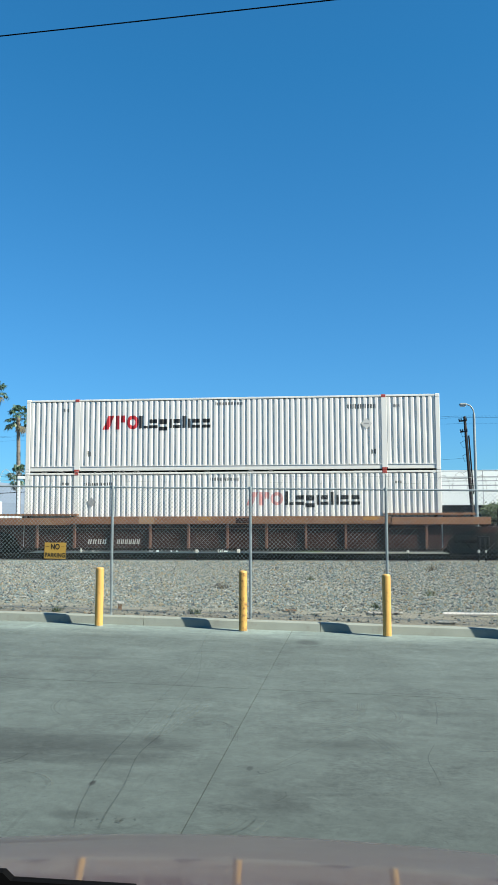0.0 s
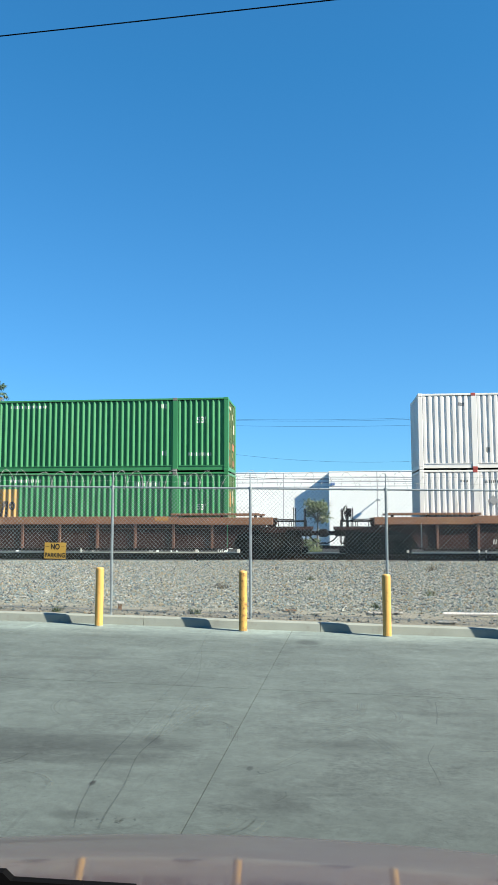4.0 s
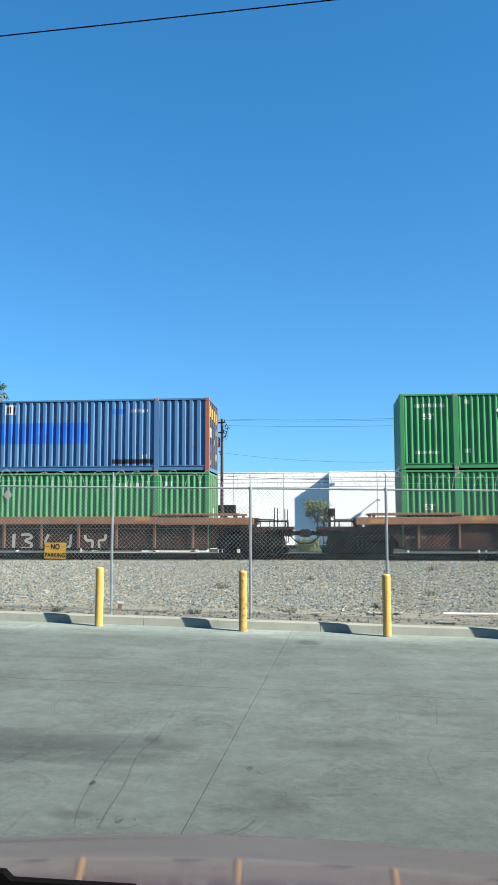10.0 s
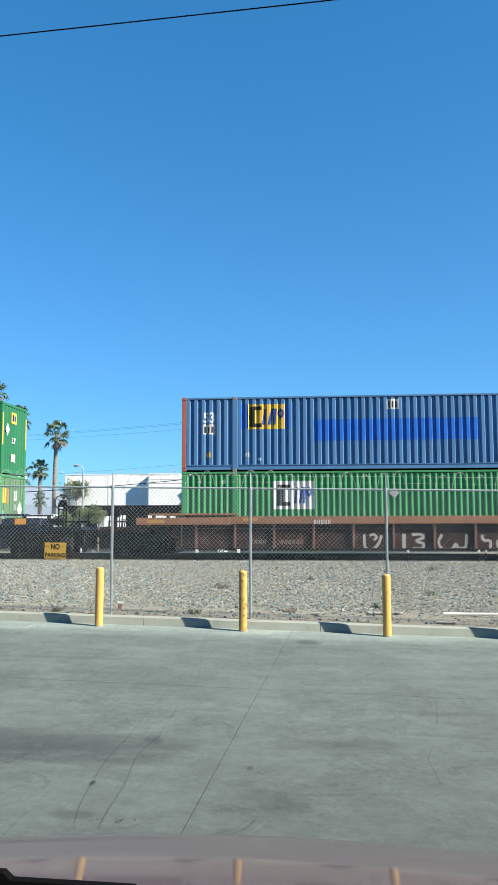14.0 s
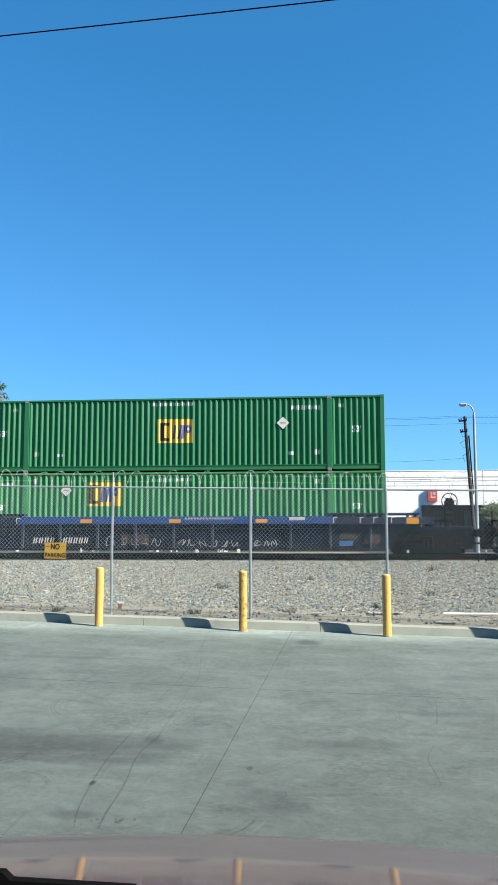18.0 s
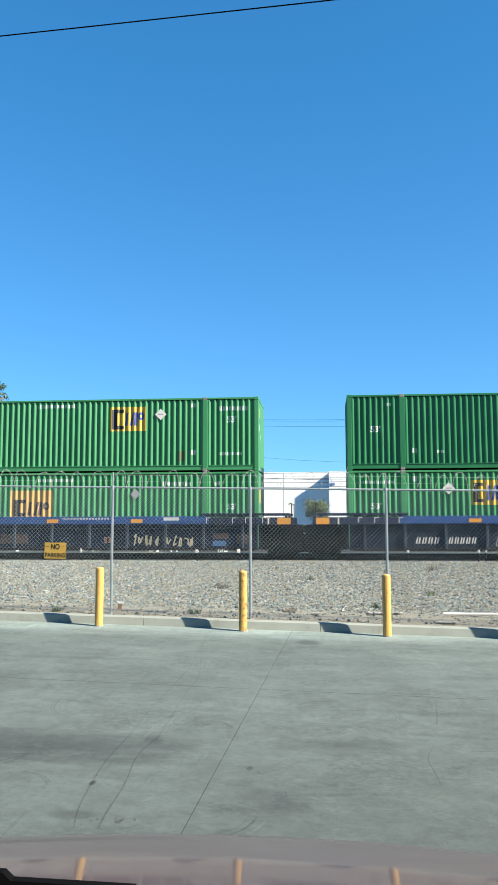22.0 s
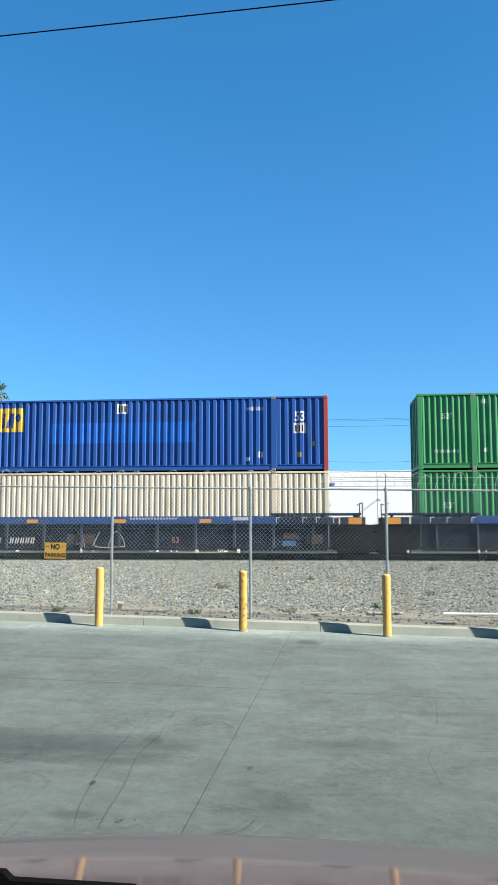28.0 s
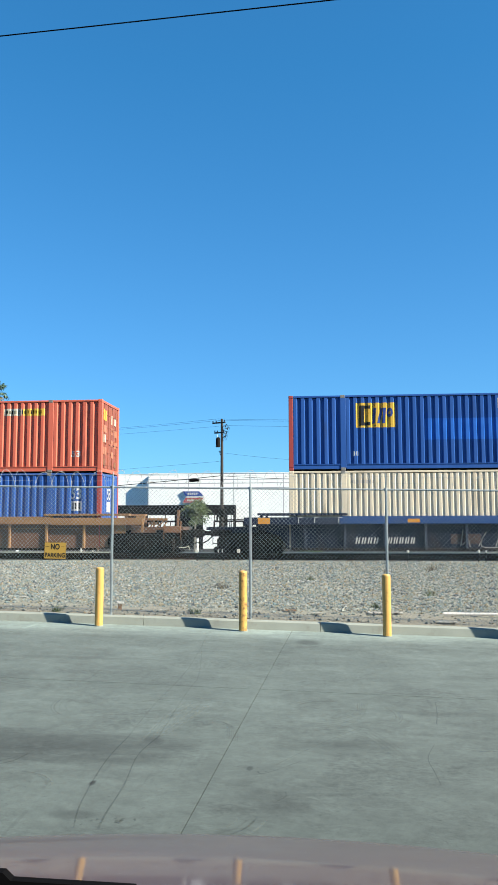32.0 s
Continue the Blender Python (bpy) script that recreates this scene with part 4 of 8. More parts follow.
        if side == doors:
            for y0, y1 in ((0.165, WID / 2 - 0.006), (WID / 2 + 0.006, WID - 0.165)):
                leaf = part("door", boxes((x - sg * 0.06 - 0.02, x - sg * 0.06 + 0.02, y0, y1, 0.18, HIGH - 0.13), b=0.006), M[door or paint], ob)
                for k in range(5):
                    zc = 0.32 + k * 0.51
                    part("door_panel", boxes((x - sg * 0.034 - 0.008, x - sg * 0.034 + 0.008, y0 + 0.06, y1 - 0.06, zc, zc + 0.42), b=0.006), M[door or paint], leaf)
                for f in (0.22, 0.72):
                    bm = bmesh.new()
                    yy = y0 + (y1 - y0) * f
                    tube(bm, (x - sg * 0.012, yy, 0.08), (x - sg * 0.012, yy, HIGH - 0.06), 0.016, 8)
                    part("lock_rod", fix(bm), M[door or paint], leaf)
                    part("rod_handle", boxes((x - sg * 0.004 - 0.01, x - sg * 0.004 + 0.01, yy - 0.02, yy + 0.32, 1.18, 1.23), b=0.004), M[door or paint], leaf)
        else:
            ribs = Ribs(0.28, 0.45, 0.13, 0.16, WID - 0.16)
            bm = bmesh.new()
            ys = ribs.cuts(0.16, WID - 0.16)
            rows = []
            for yy in ys:
                d = ribs.y(min(max(yy, ribs.x0 + 1e-5), ribs.x1 - 1e-5))
                rows.append((bm.verts.new((x - sg * d, yy, 0.16)), bm.verts.new((x - sg * d, yy, HIGH - 0.11))))
            for (a, b), (c, d) in zip(rows, rows[1:]):
                bm.faces.new((a, c, d, b))
            part("end_wall", fix(bm), body, ob)
    if marks:
        marks(ob, walls)
    return ob


# ---- well cars: x along the train, y from the container's near face, z over the rail ----
CY = WID / 2                        # middle of the track
WHEELS, CARS, BOXES = [], [], []


def truck_parts(car, xc):
    """A two-axle truck of cast side frames."""
    for sg in (-1, 1):
        y = CY + sg * 1.0
        bm = bmesh.new()
        outline = [(-1.28, 0.36), (-1.28, 0.62), (-1.05, 0.72), (-0.55, 0.80), (0.55, 0.80), (1.05, 0.72), (1.28, 0.62), (1.28, 0.36), (1.02, 0.36), (0.95, 0.55), (0.72, 0.60), (0.5, 0.30), (0.34, 0.20), (-0.34, 0.20), (-0.5, 0.30), (-0.72, 0.60), (-0.95, 0.55), (-1.02, 0.36)]
        slab(bm, [(xc + a, b) for a, b in outline], y - 0.07, y + 0.07)
        part("side_frame", fix(bm), M["truck_steel"], car, "cast steel truck side frame")
        for dx in (-0.17, 0.0, 0.17):
            bm = bmesh.new()
            for k in range(5):
                tube(bm, (xc + dx, y + sg * 0.08, 0.28 + k * 0.07), (xc + dx, y + sg * 0.08, 0.32 + k * 0.07), 0.07 if k % 2 else 0.06, 10)
            part("spring", fix(bm), M["truck_steel"], car)
        for dx in (-0.89, 0.89):
            bm = bmesh.new()
            disc(bm, (xc + dx, 0.42), 0.12, y + sg * 0.05, y + sg * 0.13, 12)
            part("bearing_cap", fix(bm), M["truck_steel"], car)
    # solid near-black block added to fill the room between the wheels
    part("axle_filler", boxes((xc - 1.25, xc + 1.25, CY - 0.55, CY + 0.55, 0.10, 0.66), b=0.05), M["truck_steel"], car, "near-black filler block between the wheels")
    part("bolster", boxes((xc - 0.22, xc + 0.22, CY - 1.1, CY + 1.1, 0.42, 0.72), b=0.03), M["truck_steel"], car)
    for dx in (-0.89, 0.89):
        WHEELS.append((car, xc + dx))


def wheelset_mesh():
    bm = bmesh.new()
    tube(bm, (0, -0.95, 0), (0, 0.95, 0), 0.08, 12)
    for sg in (-1, 1):
        n = 28
        prof = [(0.12, 0.70), (0.36, 0.72), (0.36, 0.68), (0.42, 0.68), (0.425, 0.78), (0.36, 0.80), (0.34, 0.76), (0.14, 0.78)]
        rings = [[bm.verts.new((r * math.cos(2 * math.pi * i / n), sg * (y + 0.02), r * math.sin(2 * math.pi * i / n))) for i in range(n)] for r, y in prof]
        for u, v in zip(rings, rings[1:] + rings[:1]):
            for i in range(n):
                bm.faces.new((u[i], u[(i + 1) % n], v[(i + 1) % n], v[i]))
        for k in range(4):
            a = k * math.pi / 2
            tube(bm, (0.24 * math.cos(a), sg * 0.79, 0.24 * math.sin(a)), (0.24 * math.cos(a), sg * 0.815, 0.24 * math.sin(a)), 0.03, 6)
    return mesh_of(fix(bm), "wheelset", M["wheel_steel"])


def unit(car, x0, body, top, left, right, stripes, numbers=None):
    """One well. left, right: 'end' for a coupled end, 'joint' for a shared truck."""
    # wall colour B is far darker than the sill colour T above it
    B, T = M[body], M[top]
    # stiffeners and ledge: lighter than the wall, sunlit look put into the colour
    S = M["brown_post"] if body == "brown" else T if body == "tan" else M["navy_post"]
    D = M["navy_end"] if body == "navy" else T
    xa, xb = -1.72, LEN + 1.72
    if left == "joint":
        xa = -1.35
    if right == "joint":
        xb = LEN + 1.35
    for sg, y0 in ((-1, 0.0), (1, WID)):
        def yy(a, b):
            u, v = y0 + sg * a, y0 + sg * b
            return (min(u, v), max(u, v))
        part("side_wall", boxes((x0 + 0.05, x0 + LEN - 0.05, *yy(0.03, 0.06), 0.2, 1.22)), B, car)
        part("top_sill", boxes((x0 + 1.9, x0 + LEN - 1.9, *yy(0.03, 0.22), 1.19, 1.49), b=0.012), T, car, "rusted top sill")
        part("end_sill_beam", boxes((x0 + xa, x0 + 1.9, *yy(0.0, 0.24), 1.16, 1.44), b=0.012), D, car)
        part("end_sill_beam", boxes((x0 + LEN - 1.9, x0 + xb, *yy(0.0, 0.24), 1.16, 1.44), b=0.012), D, car)
        part("bottom_sill", boxes((x0 + 0.1, x0 + LEN - 0.1, *yy(0.0, 0.15), 0.19, 0.29), b=0.01), M["truck_steel"], car)
        part("deck_plate", boxes((x0 - 1.2, x0 + 2.2, *yy(-0.05, 0.25), 1.52, 1.60), b=0.006), D, car)
        part("deck_plate", boxes((x0 + LEN - 2.2, x0 + LEN + 1.2, *yy(-0.05, 0.25), 1.52, 1.60), b=0.006), D, car)
        for x in (-1.1, 0.2, 1.9, LEN - 2.0, LEN - 0.3, LEN + 1.0):
            part("deck_bracket", boxes((x0 + x, x0 + x + 0.1, *yy(0.0, 0.2), 1.43, 1.53)), B, car)
        part("wall_ledge", boxes((x0 + 0.55, x0 + LEN - 0.55, *yy(0.06, 0.10), 1.012, 1.036)), S, car)
        n = 10
        for i in range(n + 1):
            x = x0 + 0.55 + i * (LEN - 1.1 - 0.11) / n
            part("stiffener", boxes((x, x + 0.09, *yy(0.055, 0.17), 0.27, 1.19), b=0.01), S, car)
        # slanting end plate down to the truck
        for xe, d in ((x0, -1), (x0 + LEN, 1)):
            bm = bmesh.new()
            u, v = yy(0.02, 0.06)
            slab(bm, [(xe, 0.2), (xe + d * 0.35, 0.75), (xe + d * 1.2, 0.98), (xe + d * 1.3, 1.18), (xe, 1.18)], u, v)
            part("end_gusset", fix(bm), B, car)
            # near-black sheet added before the truck, with a step ladder
            if (left if d < 0 else right) == "joint":
                part("end_sheet", boxes((min(xe + d * 0.1, xe + d * 1.62), max(xe + d * 0.1, xe + d * 1.62), *yy(0.065, 0.075), 0.22, 1.16)), M["gap"], car, "near-black sheet before the shared truck")
                part("walkway_bracket", boxes((min(xe + d * 0.35, xe + d * 0.41), max(xe + d * 0.35, xe + d * 0.41), *yy(0.24, 0.25), 1.18, 1.46)), M["pale_mark"], car, "pale handhold")
                part("reflector", boxes((min(xe + d * 0.72, xe + d * 1.22), max(xe + d * 0.72, xe + d * 1.22), *yy(0.242, 0.248), 1.18, 1.42)), M["reflect"], car, "amber reflective plate")
            else:
                part("end_sheet", boxes((min(xe + d * 1.2, xe + d * 2.2), max(xe + d * 1.2, xe + d * 2.2), *yy(-0.06, -0.05), 0.86, 1.08)), B, car, "end platform edge")
        # amber reflectors along the sill
        for x in stripes:
            part("reflector", boxes((x0 + x, x0 + x + 0.45, *yy(0.222, 0.228), 1.24, 1.38)), M["reflect"], car, "amber reflective strip")
    part("well_floor", boxes((x0 + 0.2, x0 + LEN - 0.2, 0.0, WID, 0.21, 0.29)), M["truck_steel"], car)
    for xe, d, kind in ((x0, -1, left), (x0 + LEN, 1, right)):
        part("bulkhead", boxes((min(xe + d * 0.08, xe + d * 0.14), max(xe + d * 0.08, xe + d * 0.14), 0.05, WID - 0.05, 0.3, 1.15)), B, car)
        reach = 3.22 if kind == "end" else 1.55
        part("end_platform", boxes((min(xe + d * 0.1, xe + d * reach), max(xe + d * 0.1, xe + d * reach), 0.25, WID - 0.25, 0.96, 1.08), b=0.01), B, car)
        part("draft_sill", boxes((min(xe + d * 0.1, xe + d * (reach - 0.05)), max(xe + d * 0.1, xe + d * (reach - 0.05)), CY - 0.25, CY + 0.25, 0.70, 0.97), b=0.02), M["truck_steel"], car)
        # near-black filler added below the end platform, down almost to the rail
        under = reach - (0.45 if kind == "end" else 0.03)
        part("end_filler", boxes((min(xe + d * 0.3, xe + d * under), max(xe + d * 0.3, xe + d * under), 0.42, WID - 0.42, 0.06, 0.955), b=0.02), M["gap"], car, "near-black filler block under the end platform")
        if kind == "end":
            # another near-black filler, low under the coupler
            part("coupler_filler", boxes((min(xe + d * 2.70, xe + d * 3.02), max(xe + d * 2.70, xe + d * 3.02), 0.80, WID - 0.80, 0.06, 0.30), b=0.05), M["gap"], car, "near-black filler block under the coupler")
            truck_parts(car, xe + d * 1.52)
            bm = bmesh.new()
            box(bm, min(xe + d * 2.95, xe + d * 3.6), max(xe + d * 2.95, xe + d * 3.6), CY - 0.09, CY + 0.09, 0.74, 0.92, 0.02)
            box(bm, min(xe + d * 3.45, xe + d * 3.72), max(xe + d * 3.45, xe + d * 3.72), CY - 0.17, CY + 0.17, 0.68, 0.98, 0.04)
            part("coupler", fix(bm), M["truck_steel"], car, "knuckle coupler")
            bm = bmesh.new()
            pipe(bm, [(xe + d * 3.0, CY - 0.35, 0.80), (xe + d * 3.25, CY - 0.4, 0.55), (xe + d * 3.5, CY - 0.3, 0.42), (xe + d * 3.72, CY - 0.2, 0.46)], 0.025, 6)
            part("brake_hose", fix(bm), M["rubber"], car, "black air hose")
            # low walkway bar, steps down the side, and the brake valve
            for yk in (0.30, WID - 0.30):
                part("walkway_bar", boxes((min(xe + d * 1.75, xe + d * 2.95), max(xe + d * 1.75, xe + d * 2.95), yk - 0.02, yk + 0.02, 1.26, 1.33), b=0.006), M["gap"], car, "black walkway rail")
                for dx in (1.78, 2.3, 2.92):
                    part("bar_foot", boxes((min(xe + d * dx, xe + d * (dx + 0.03)), max(xe + d * dx, xe + d * (dx + 0.03)), yk - 0.02, yk + 0.02, 1.07, 1.27)), M["gap"], car)
            bm = bmesh.new()
            bmesh.ops.create_uvsphere(bm, u_segments=14, v_segments=8, radius=0.17)
            for v in bm.verts:
                v.co = Vector((xe + d * 1.62 + v.co.x * 1.3, 0.5 + v.co.y, 1.22 + v.co.z))
            part("brake_valve", bm, B, car, "rounded brake valve", smooth=True)
            bm = bmesh.new()
            pipe(bm, [(xe + d * 1.4, 0.46, 1.30), (xe + d * 1.75, 0.44, 1.38), (xe + d * 2.1, 0.44, 1.36), (xe + d * 2.5, 0.44, 1.36)], 0.02, 6)
            part("air_pipe", fix(bm), M["truck_steel"], car)
            bm = bmesh.new()
            tube(bm, (xe + d * 0.45, 0.26, 0.62), (xe + d * 1.25, 0.26, 0.62), 0.16, 14)
            part("air_reservoir", fix(bm), M["truck_steel"], car, "dark air reservoir under the end sill")
            for yk in (0.28, WID - 0.28):
                for dx in (2.5, 2.9):
                    bm = bmesh.new()
                    tube(bm, (xe + d * dx, yk, 1.05), (xe + d * dx, yk, 1.82 if dx < 2.8 else 1.78), 0.02, 6)
                    part("hand_rail", fix(bm), M["truck_steel"], car)
                bm = bmesh.new()
                for zz in (0.45, 0.75):
                    tube(bm, (xe + d * 2.55, yk - 0.15, zz), (xe + d * 2.95, yk - 0.15, zz), 0.016, 6)
                for dx in (2.55, 2.95):
                    tube(bm, (xe + d * dx, yk - 0.15, 0.40), (xe + d * dx, yk - 0.15, 1.0), 0.016, 6)
                part("sill_step", fix(bm), M["truck_steel"], car)
        else:
            for yk in (0.1, WID - 0.1):
                bm = bmesh.new()
                tube(bm, (xe + d * 1.25, yk, 1.4), (xe + d * 1.25, yk, 2.0), 0.02, 6)
                tube(bm, (xe + d * 1.12, yk, 1.94), (xe + d * 1.25, yk, 1.98), 0.02, 6)
                part("grab_iron", fix(bm), M["truck_steel"], car)


def brake_stand(car, x):
    """Hand brake on the end platform: post, gear case, wheel that faces along the track."""
    part("brake_stand", boxes((x - 0.05, x + 0.05, 0.42, 0.54, 1.05, 1.78), b=0.01), M["gap"], car)
    part("gear_case", boxes((x + 0.02, x + 0.16, 0.36, 0.62, 1.46, 1.78), b=0.03), M["gap"], car, "black hand-brake gear case")
    bm = bmesh.new()
    c = Vector((x - 0.10, 0.46, 1.60))
    turn = Matrix.Rotation(radians(14), 3, "Z") @ Matrix.Rotation(radians(8), 3, "Y")
    ring = [c + turn @ Vector((0, 0.28 * math.cos(a), 0.28 * math.sin(a))) for a in [2 * math.pi * i / 24 for i in range(25)]]
    pipe(bm, ring, 0.02, 6)
    for k in range(5):
        a = 2 * math.pi * k / 5
        tube(bm, c, c + turn @ Vector((0, 0.28 * math.cos(a), 0.28 * math.sin(a))), 0.014, 5)
    tube(bm, c - Vector((0.03, 0, 0)), c + Vector((0.14, 0, 0)), 0.04, 8)
    part("brake_wheel", fix(bm), M["gap"], car, "round black hand-brake wheel")


def ladder_brake(car, x):
    """Tall brake frame with a wheel that faces the lot."""
    for dx in (-0.16, 0.16):
        part("frame_post", boxes((x + dx - 0.03, x + dx + 0.03, 0.40, 0.46, 1.05, 2.05), b=0.008), M["gap"], car)
    for z in (1.25, 1.5, 1.75):
        part("rung", boxes((x - 0.13, x + 0.13, 0.41, 0.45, z, z + 0.05)), M["gap"], car)
    bm = bmesh.new()
    c = Vector((x, 0.36, 2.05))
    pipe(bm, [c + Vector((0.29 * math.cos(a), 0, 0.29 * math.sin(a))) for a in [2 * math.pi * i / 24 for i in range(25)]], 0.02, 6)
    for k in range(5):
        a = 2 * math.pi * k / 5
        tube(bm, c, c + Vector((0.29 * math.cos(a), 0, 0.29 * math.sin(a))), 0.014, 5)
    part("brake_wheel", fix(bm), M["gap"], car, "round black hand-brake wheel")
    part("gear_case", boxes((x - 0.13, x + 0.13, 0.38, 0.55, 1.88, 2.16), b=0.03), M["gap"], car, "black hand-brake gear case")


def rusty_gear(car, x, paint):
    """Worn gear on an open end platform: stakes, a bent lever, a pipe loop and a small tank. x: where the well ends."""
    for dx, za, zb, w in ((1.62, 0.9, 1.50, 0.07), (2.98, 0.83, 1.74, 0.09), (3.10, 0.9, 1.30, 0.05), (2.05, 1.06, 1.42, 0.06)):
        bm = boxes((x + dx - w / 2, x + dx + w / 2, 0.20, 0.28, za, zb), b=0.012)
        for v in bm.verts:
            v.co.x += 0.06 * (v.co.z - za)
        part("stake", bm, M[paint], car, "rusty upright stake")
    part("cross_bar", boxes((x + 1.75, x + 2.42, 0.20, 0.27, 1.36, 1.43), b=0.01), M[paint], car)
    part("small_tank", boxes((x + 2.46, x + 2.86, 0.10, 0.30, 0.90, 1.10), b=0.05), M[paint], car, "small rusty tank")
    bm = bmesh.new()
    pipe(bm, [(x + 1.9, 0.16, 1.44), (x + 2.02, 0.14, 1.25), (x + 1.98, 0.14, 1.08), (x + 2.12, 0.14, 0.98), (x + 2.4, 0.16, 1.02)], 0.03, 8)
    part("bent_lever", fix(bm), M[paint], car)
    part("hook_plate", boxes((x + 1.66, x + 1.74, -0.22, -0.16, 0.88, 1.52), b=0.01), M["tan_post"], car, "ochre hook plate at the sill's end")
    part("hook_arm", boxes((x + 1.45, x + 1.80, -0.22, -0.10, 1.40, 1.54), b=0.015), M["tan_post"], car)
    part("lower_beam", boxes((x + 0.84, x + 1.76, -0.20, -0.10, 1.26, 1.38), b=0.01), M["tan_post"], car)
    part("gusset", boxes((x + 0.55, x + 1.02, -0.12, -0.06, 0.84, 1.20), b=0.01), M["tan_post"], car)
    part("draft_beam", boxes((x + 1.88, x + 2.62, 0.06, 0.16, 1.33, 1.42), b=0.01), M["tan_post"], car)
    part("side_bracket", boxes((x + 2.50, x + 3.14, 0.04, 0.14, 0.86, 1.12), b=0.02), M[paint], car, "rusty side bracket")
    bm = bmesh.new()
    for k in range(5):
        tube(bm, (x + 1.95 + 0.12 * k, 0.10, 1.06 + 0.05 * (k % 2)), (x + 2.12 + 0.12 * k, 0.10, 1.34 - 0.06 * (k % 3)), 0.026, 6)
    part("linkage", fix(bm), M["tan_post"], car, "ochre brake linkage")
    bm = bmesh.new()
    tube(bm, (x + 2.50, 0.02, 0.62), (x + 2.50, 0.02, 1.38), 0.016, 6)
    tube(bm, (x + 3.17, 0.00, 0.60), (x + 3.17, 0.00, 0.95), 0.016, 6)
    part("hand_bar", fix(bm), M[paint], car)
    bm = bmesh.new()
    pipe(bm, [(x + 3.10, 0.02, 0.30), (x + 3.36, 0.02, 0.30), (x + 3.46, 0.02, 0.36), (x + 3.52, 0.05, 0.22)], 0.018, 6)
    part("step_loop", fix(bm), M["pale_mark"], car, "pale worn step loop")


def well_car(name, label, s0s, body, top, stripes):
    car = thing("well_car", label, "rail car", "well cars of the train")
    car.matrix_basis = pose(0, TRACK_Y, RAIL_Z)
    n = len(s0s)
    for i, s0 in enumerate(s0s):
        # units are listed from the right end of the car to its left
        unit(car, s0, body, top, "end" if i == n - 1 else "joint", "end" if i == 0 else "joint", stripes)
        if i < n - 1:
            truck_parts(car, s0 - 1.7)
            bm = boxes((s0 - 2.1, s0 - 1.3, CY - 0.5, CY + 0.5, 0.85, 1.12), b=0.05)
            part("articulation", bm, M["truck_steel"], car, "articulated connector over the shared truck")
    brake_stand(car, s0s[-1] - 2.7)
    CARS.append(car)
    return car

# ---- markings on the containers: x from the left end, z from the bottom ----
M["worn_yellow"] = mat("worn_yellow_paint", (0.48, 0.24, 0.05), 0.7, dirt=(0.26, 0.13, 0.06), dirt_amount=0.4, dirt_scale=6)
M["yellow_dull"] = mat("sun_dulled_yellow_panel", (0.60, 0.36, 0.10), 0.6, dirt=(0.42, 0.26, 0.10), dirt_amount=0.35)
M["brown_mark"] = mat("faded_dark_lettering", (0.055, 0.045, 0.05), 0.6)
M["tan_faded"] = mat("sun_bleached_sticker", (0.34, 0.25, 0.11), 0.7, dirt=(0.16, 0.17, 0.07), dirt_amount=0.4, dirt_scale=6)
M["red_faded"] = mat("sun_faded_red_marking", (0.80, 0.36, 0.35), 0.6, dirt=(0.85, 0.7, 0.68), dirt_amount=0.45, dirt_scale=3)
M["orange_mark"] = mat("faded_orange_paint", (0.52, 0.22, 0.13), 0.65, dirt=(0.3, 0.1, 0.06), dirt_amount=0.35, dirt_scale=4)
M["grey_mark"] = mat("grey_marking", (0.38, 0.39, 0.40), 0.6)


def wall_at(w, x):
    return min(w, key=lambda r: abs(x - (r.x0 + r.x1) / 2) - (r.x1 - r.x0) / 2)


def rect(ob, w, x0, x1, z0, z1, m, name="painted_patch", off=0.003, label=""):
    r = wall_at(w, (x0 + x1) / 2)
    x0, x1 = max(x0, r.x0), min(x1, r.x1)
    z0, z1 = max(z0, 0.255), min(z1, HIGH - 0.115)
    if x1 - x0 > 0.01 and z1 - z0 > 0.01:
        part(name, ribbed(bmesh.new(), r, x0, x1, z0, z1, off), M[m], ob, label)


def bars(ob, w, x0, x1, z0, z1, n, m):
    """Writing too small to read: a row of plain bars."""
    r = wall_at(w, (x0 + x1) / 2)
    bm = bmesh.new()
    step = (x1 - x0) / n
    rg = random.Random(int(x0 * 100) + n)
    high = z1 - z0
    for i in range(n):
        a = x0 + step * (i + 0.10)
        b = a + step * rg.uniform(0.58, 0.72)
        if a < r.x0 or b > r.x1:
            continue
        # two thin upright bars for each character
        stem = (b - a) * 0.36
        for u in (a, b - stem):
            ribbed(bm, r, u, u + stem, z0 + rg.uniform(0.05, 0.2) * high, z1 - rg.uniform(0.05, 0.2) * high, 0.003)
    if bm.faces:
        part("code_bars", bm, M[m], ob, kind="stuff")
    else:
        bm.free()


def words(ob, w, text, x0, x1, z0, z1, m):
    r = wall_at(w, (x0 + x1) / 2)
    bm = text_mesh(text, 1.0)
    for axis, a, b in ((0, x0, x1), (2, z0, z1)):
        lo, hi = min(v.co[axis] for v in bm.verts), max(v.co[axis] for v in bm.verts)
        for v in bm.verts:
            v.co[axis] = a + (v.co[axis] - lo) / (hi - lo) * (b - a)
    drape(bm, r, 0.004)
    part("length_number", bm, M[m], ob)


def placard(ob, w, x, z, r, m):
    rb = wall_at(w, x)
    bm = bmesh.new()
    slab(bm, [(x - r, z), (x, z - r), (x + r, z), (x, z + r)], rb.a - 0.012, rb.a - 0.006)
    holder = part("placard", fix(bm), M[m], ob, "diamond placard holder")
    part("placard_bar", boxes((x - r * 0.45, x + r * 0.45, rb.a - 0.016, rb.a - 0.012, z - 0.02, z + 0.03)), M["grey_mark"], holder)


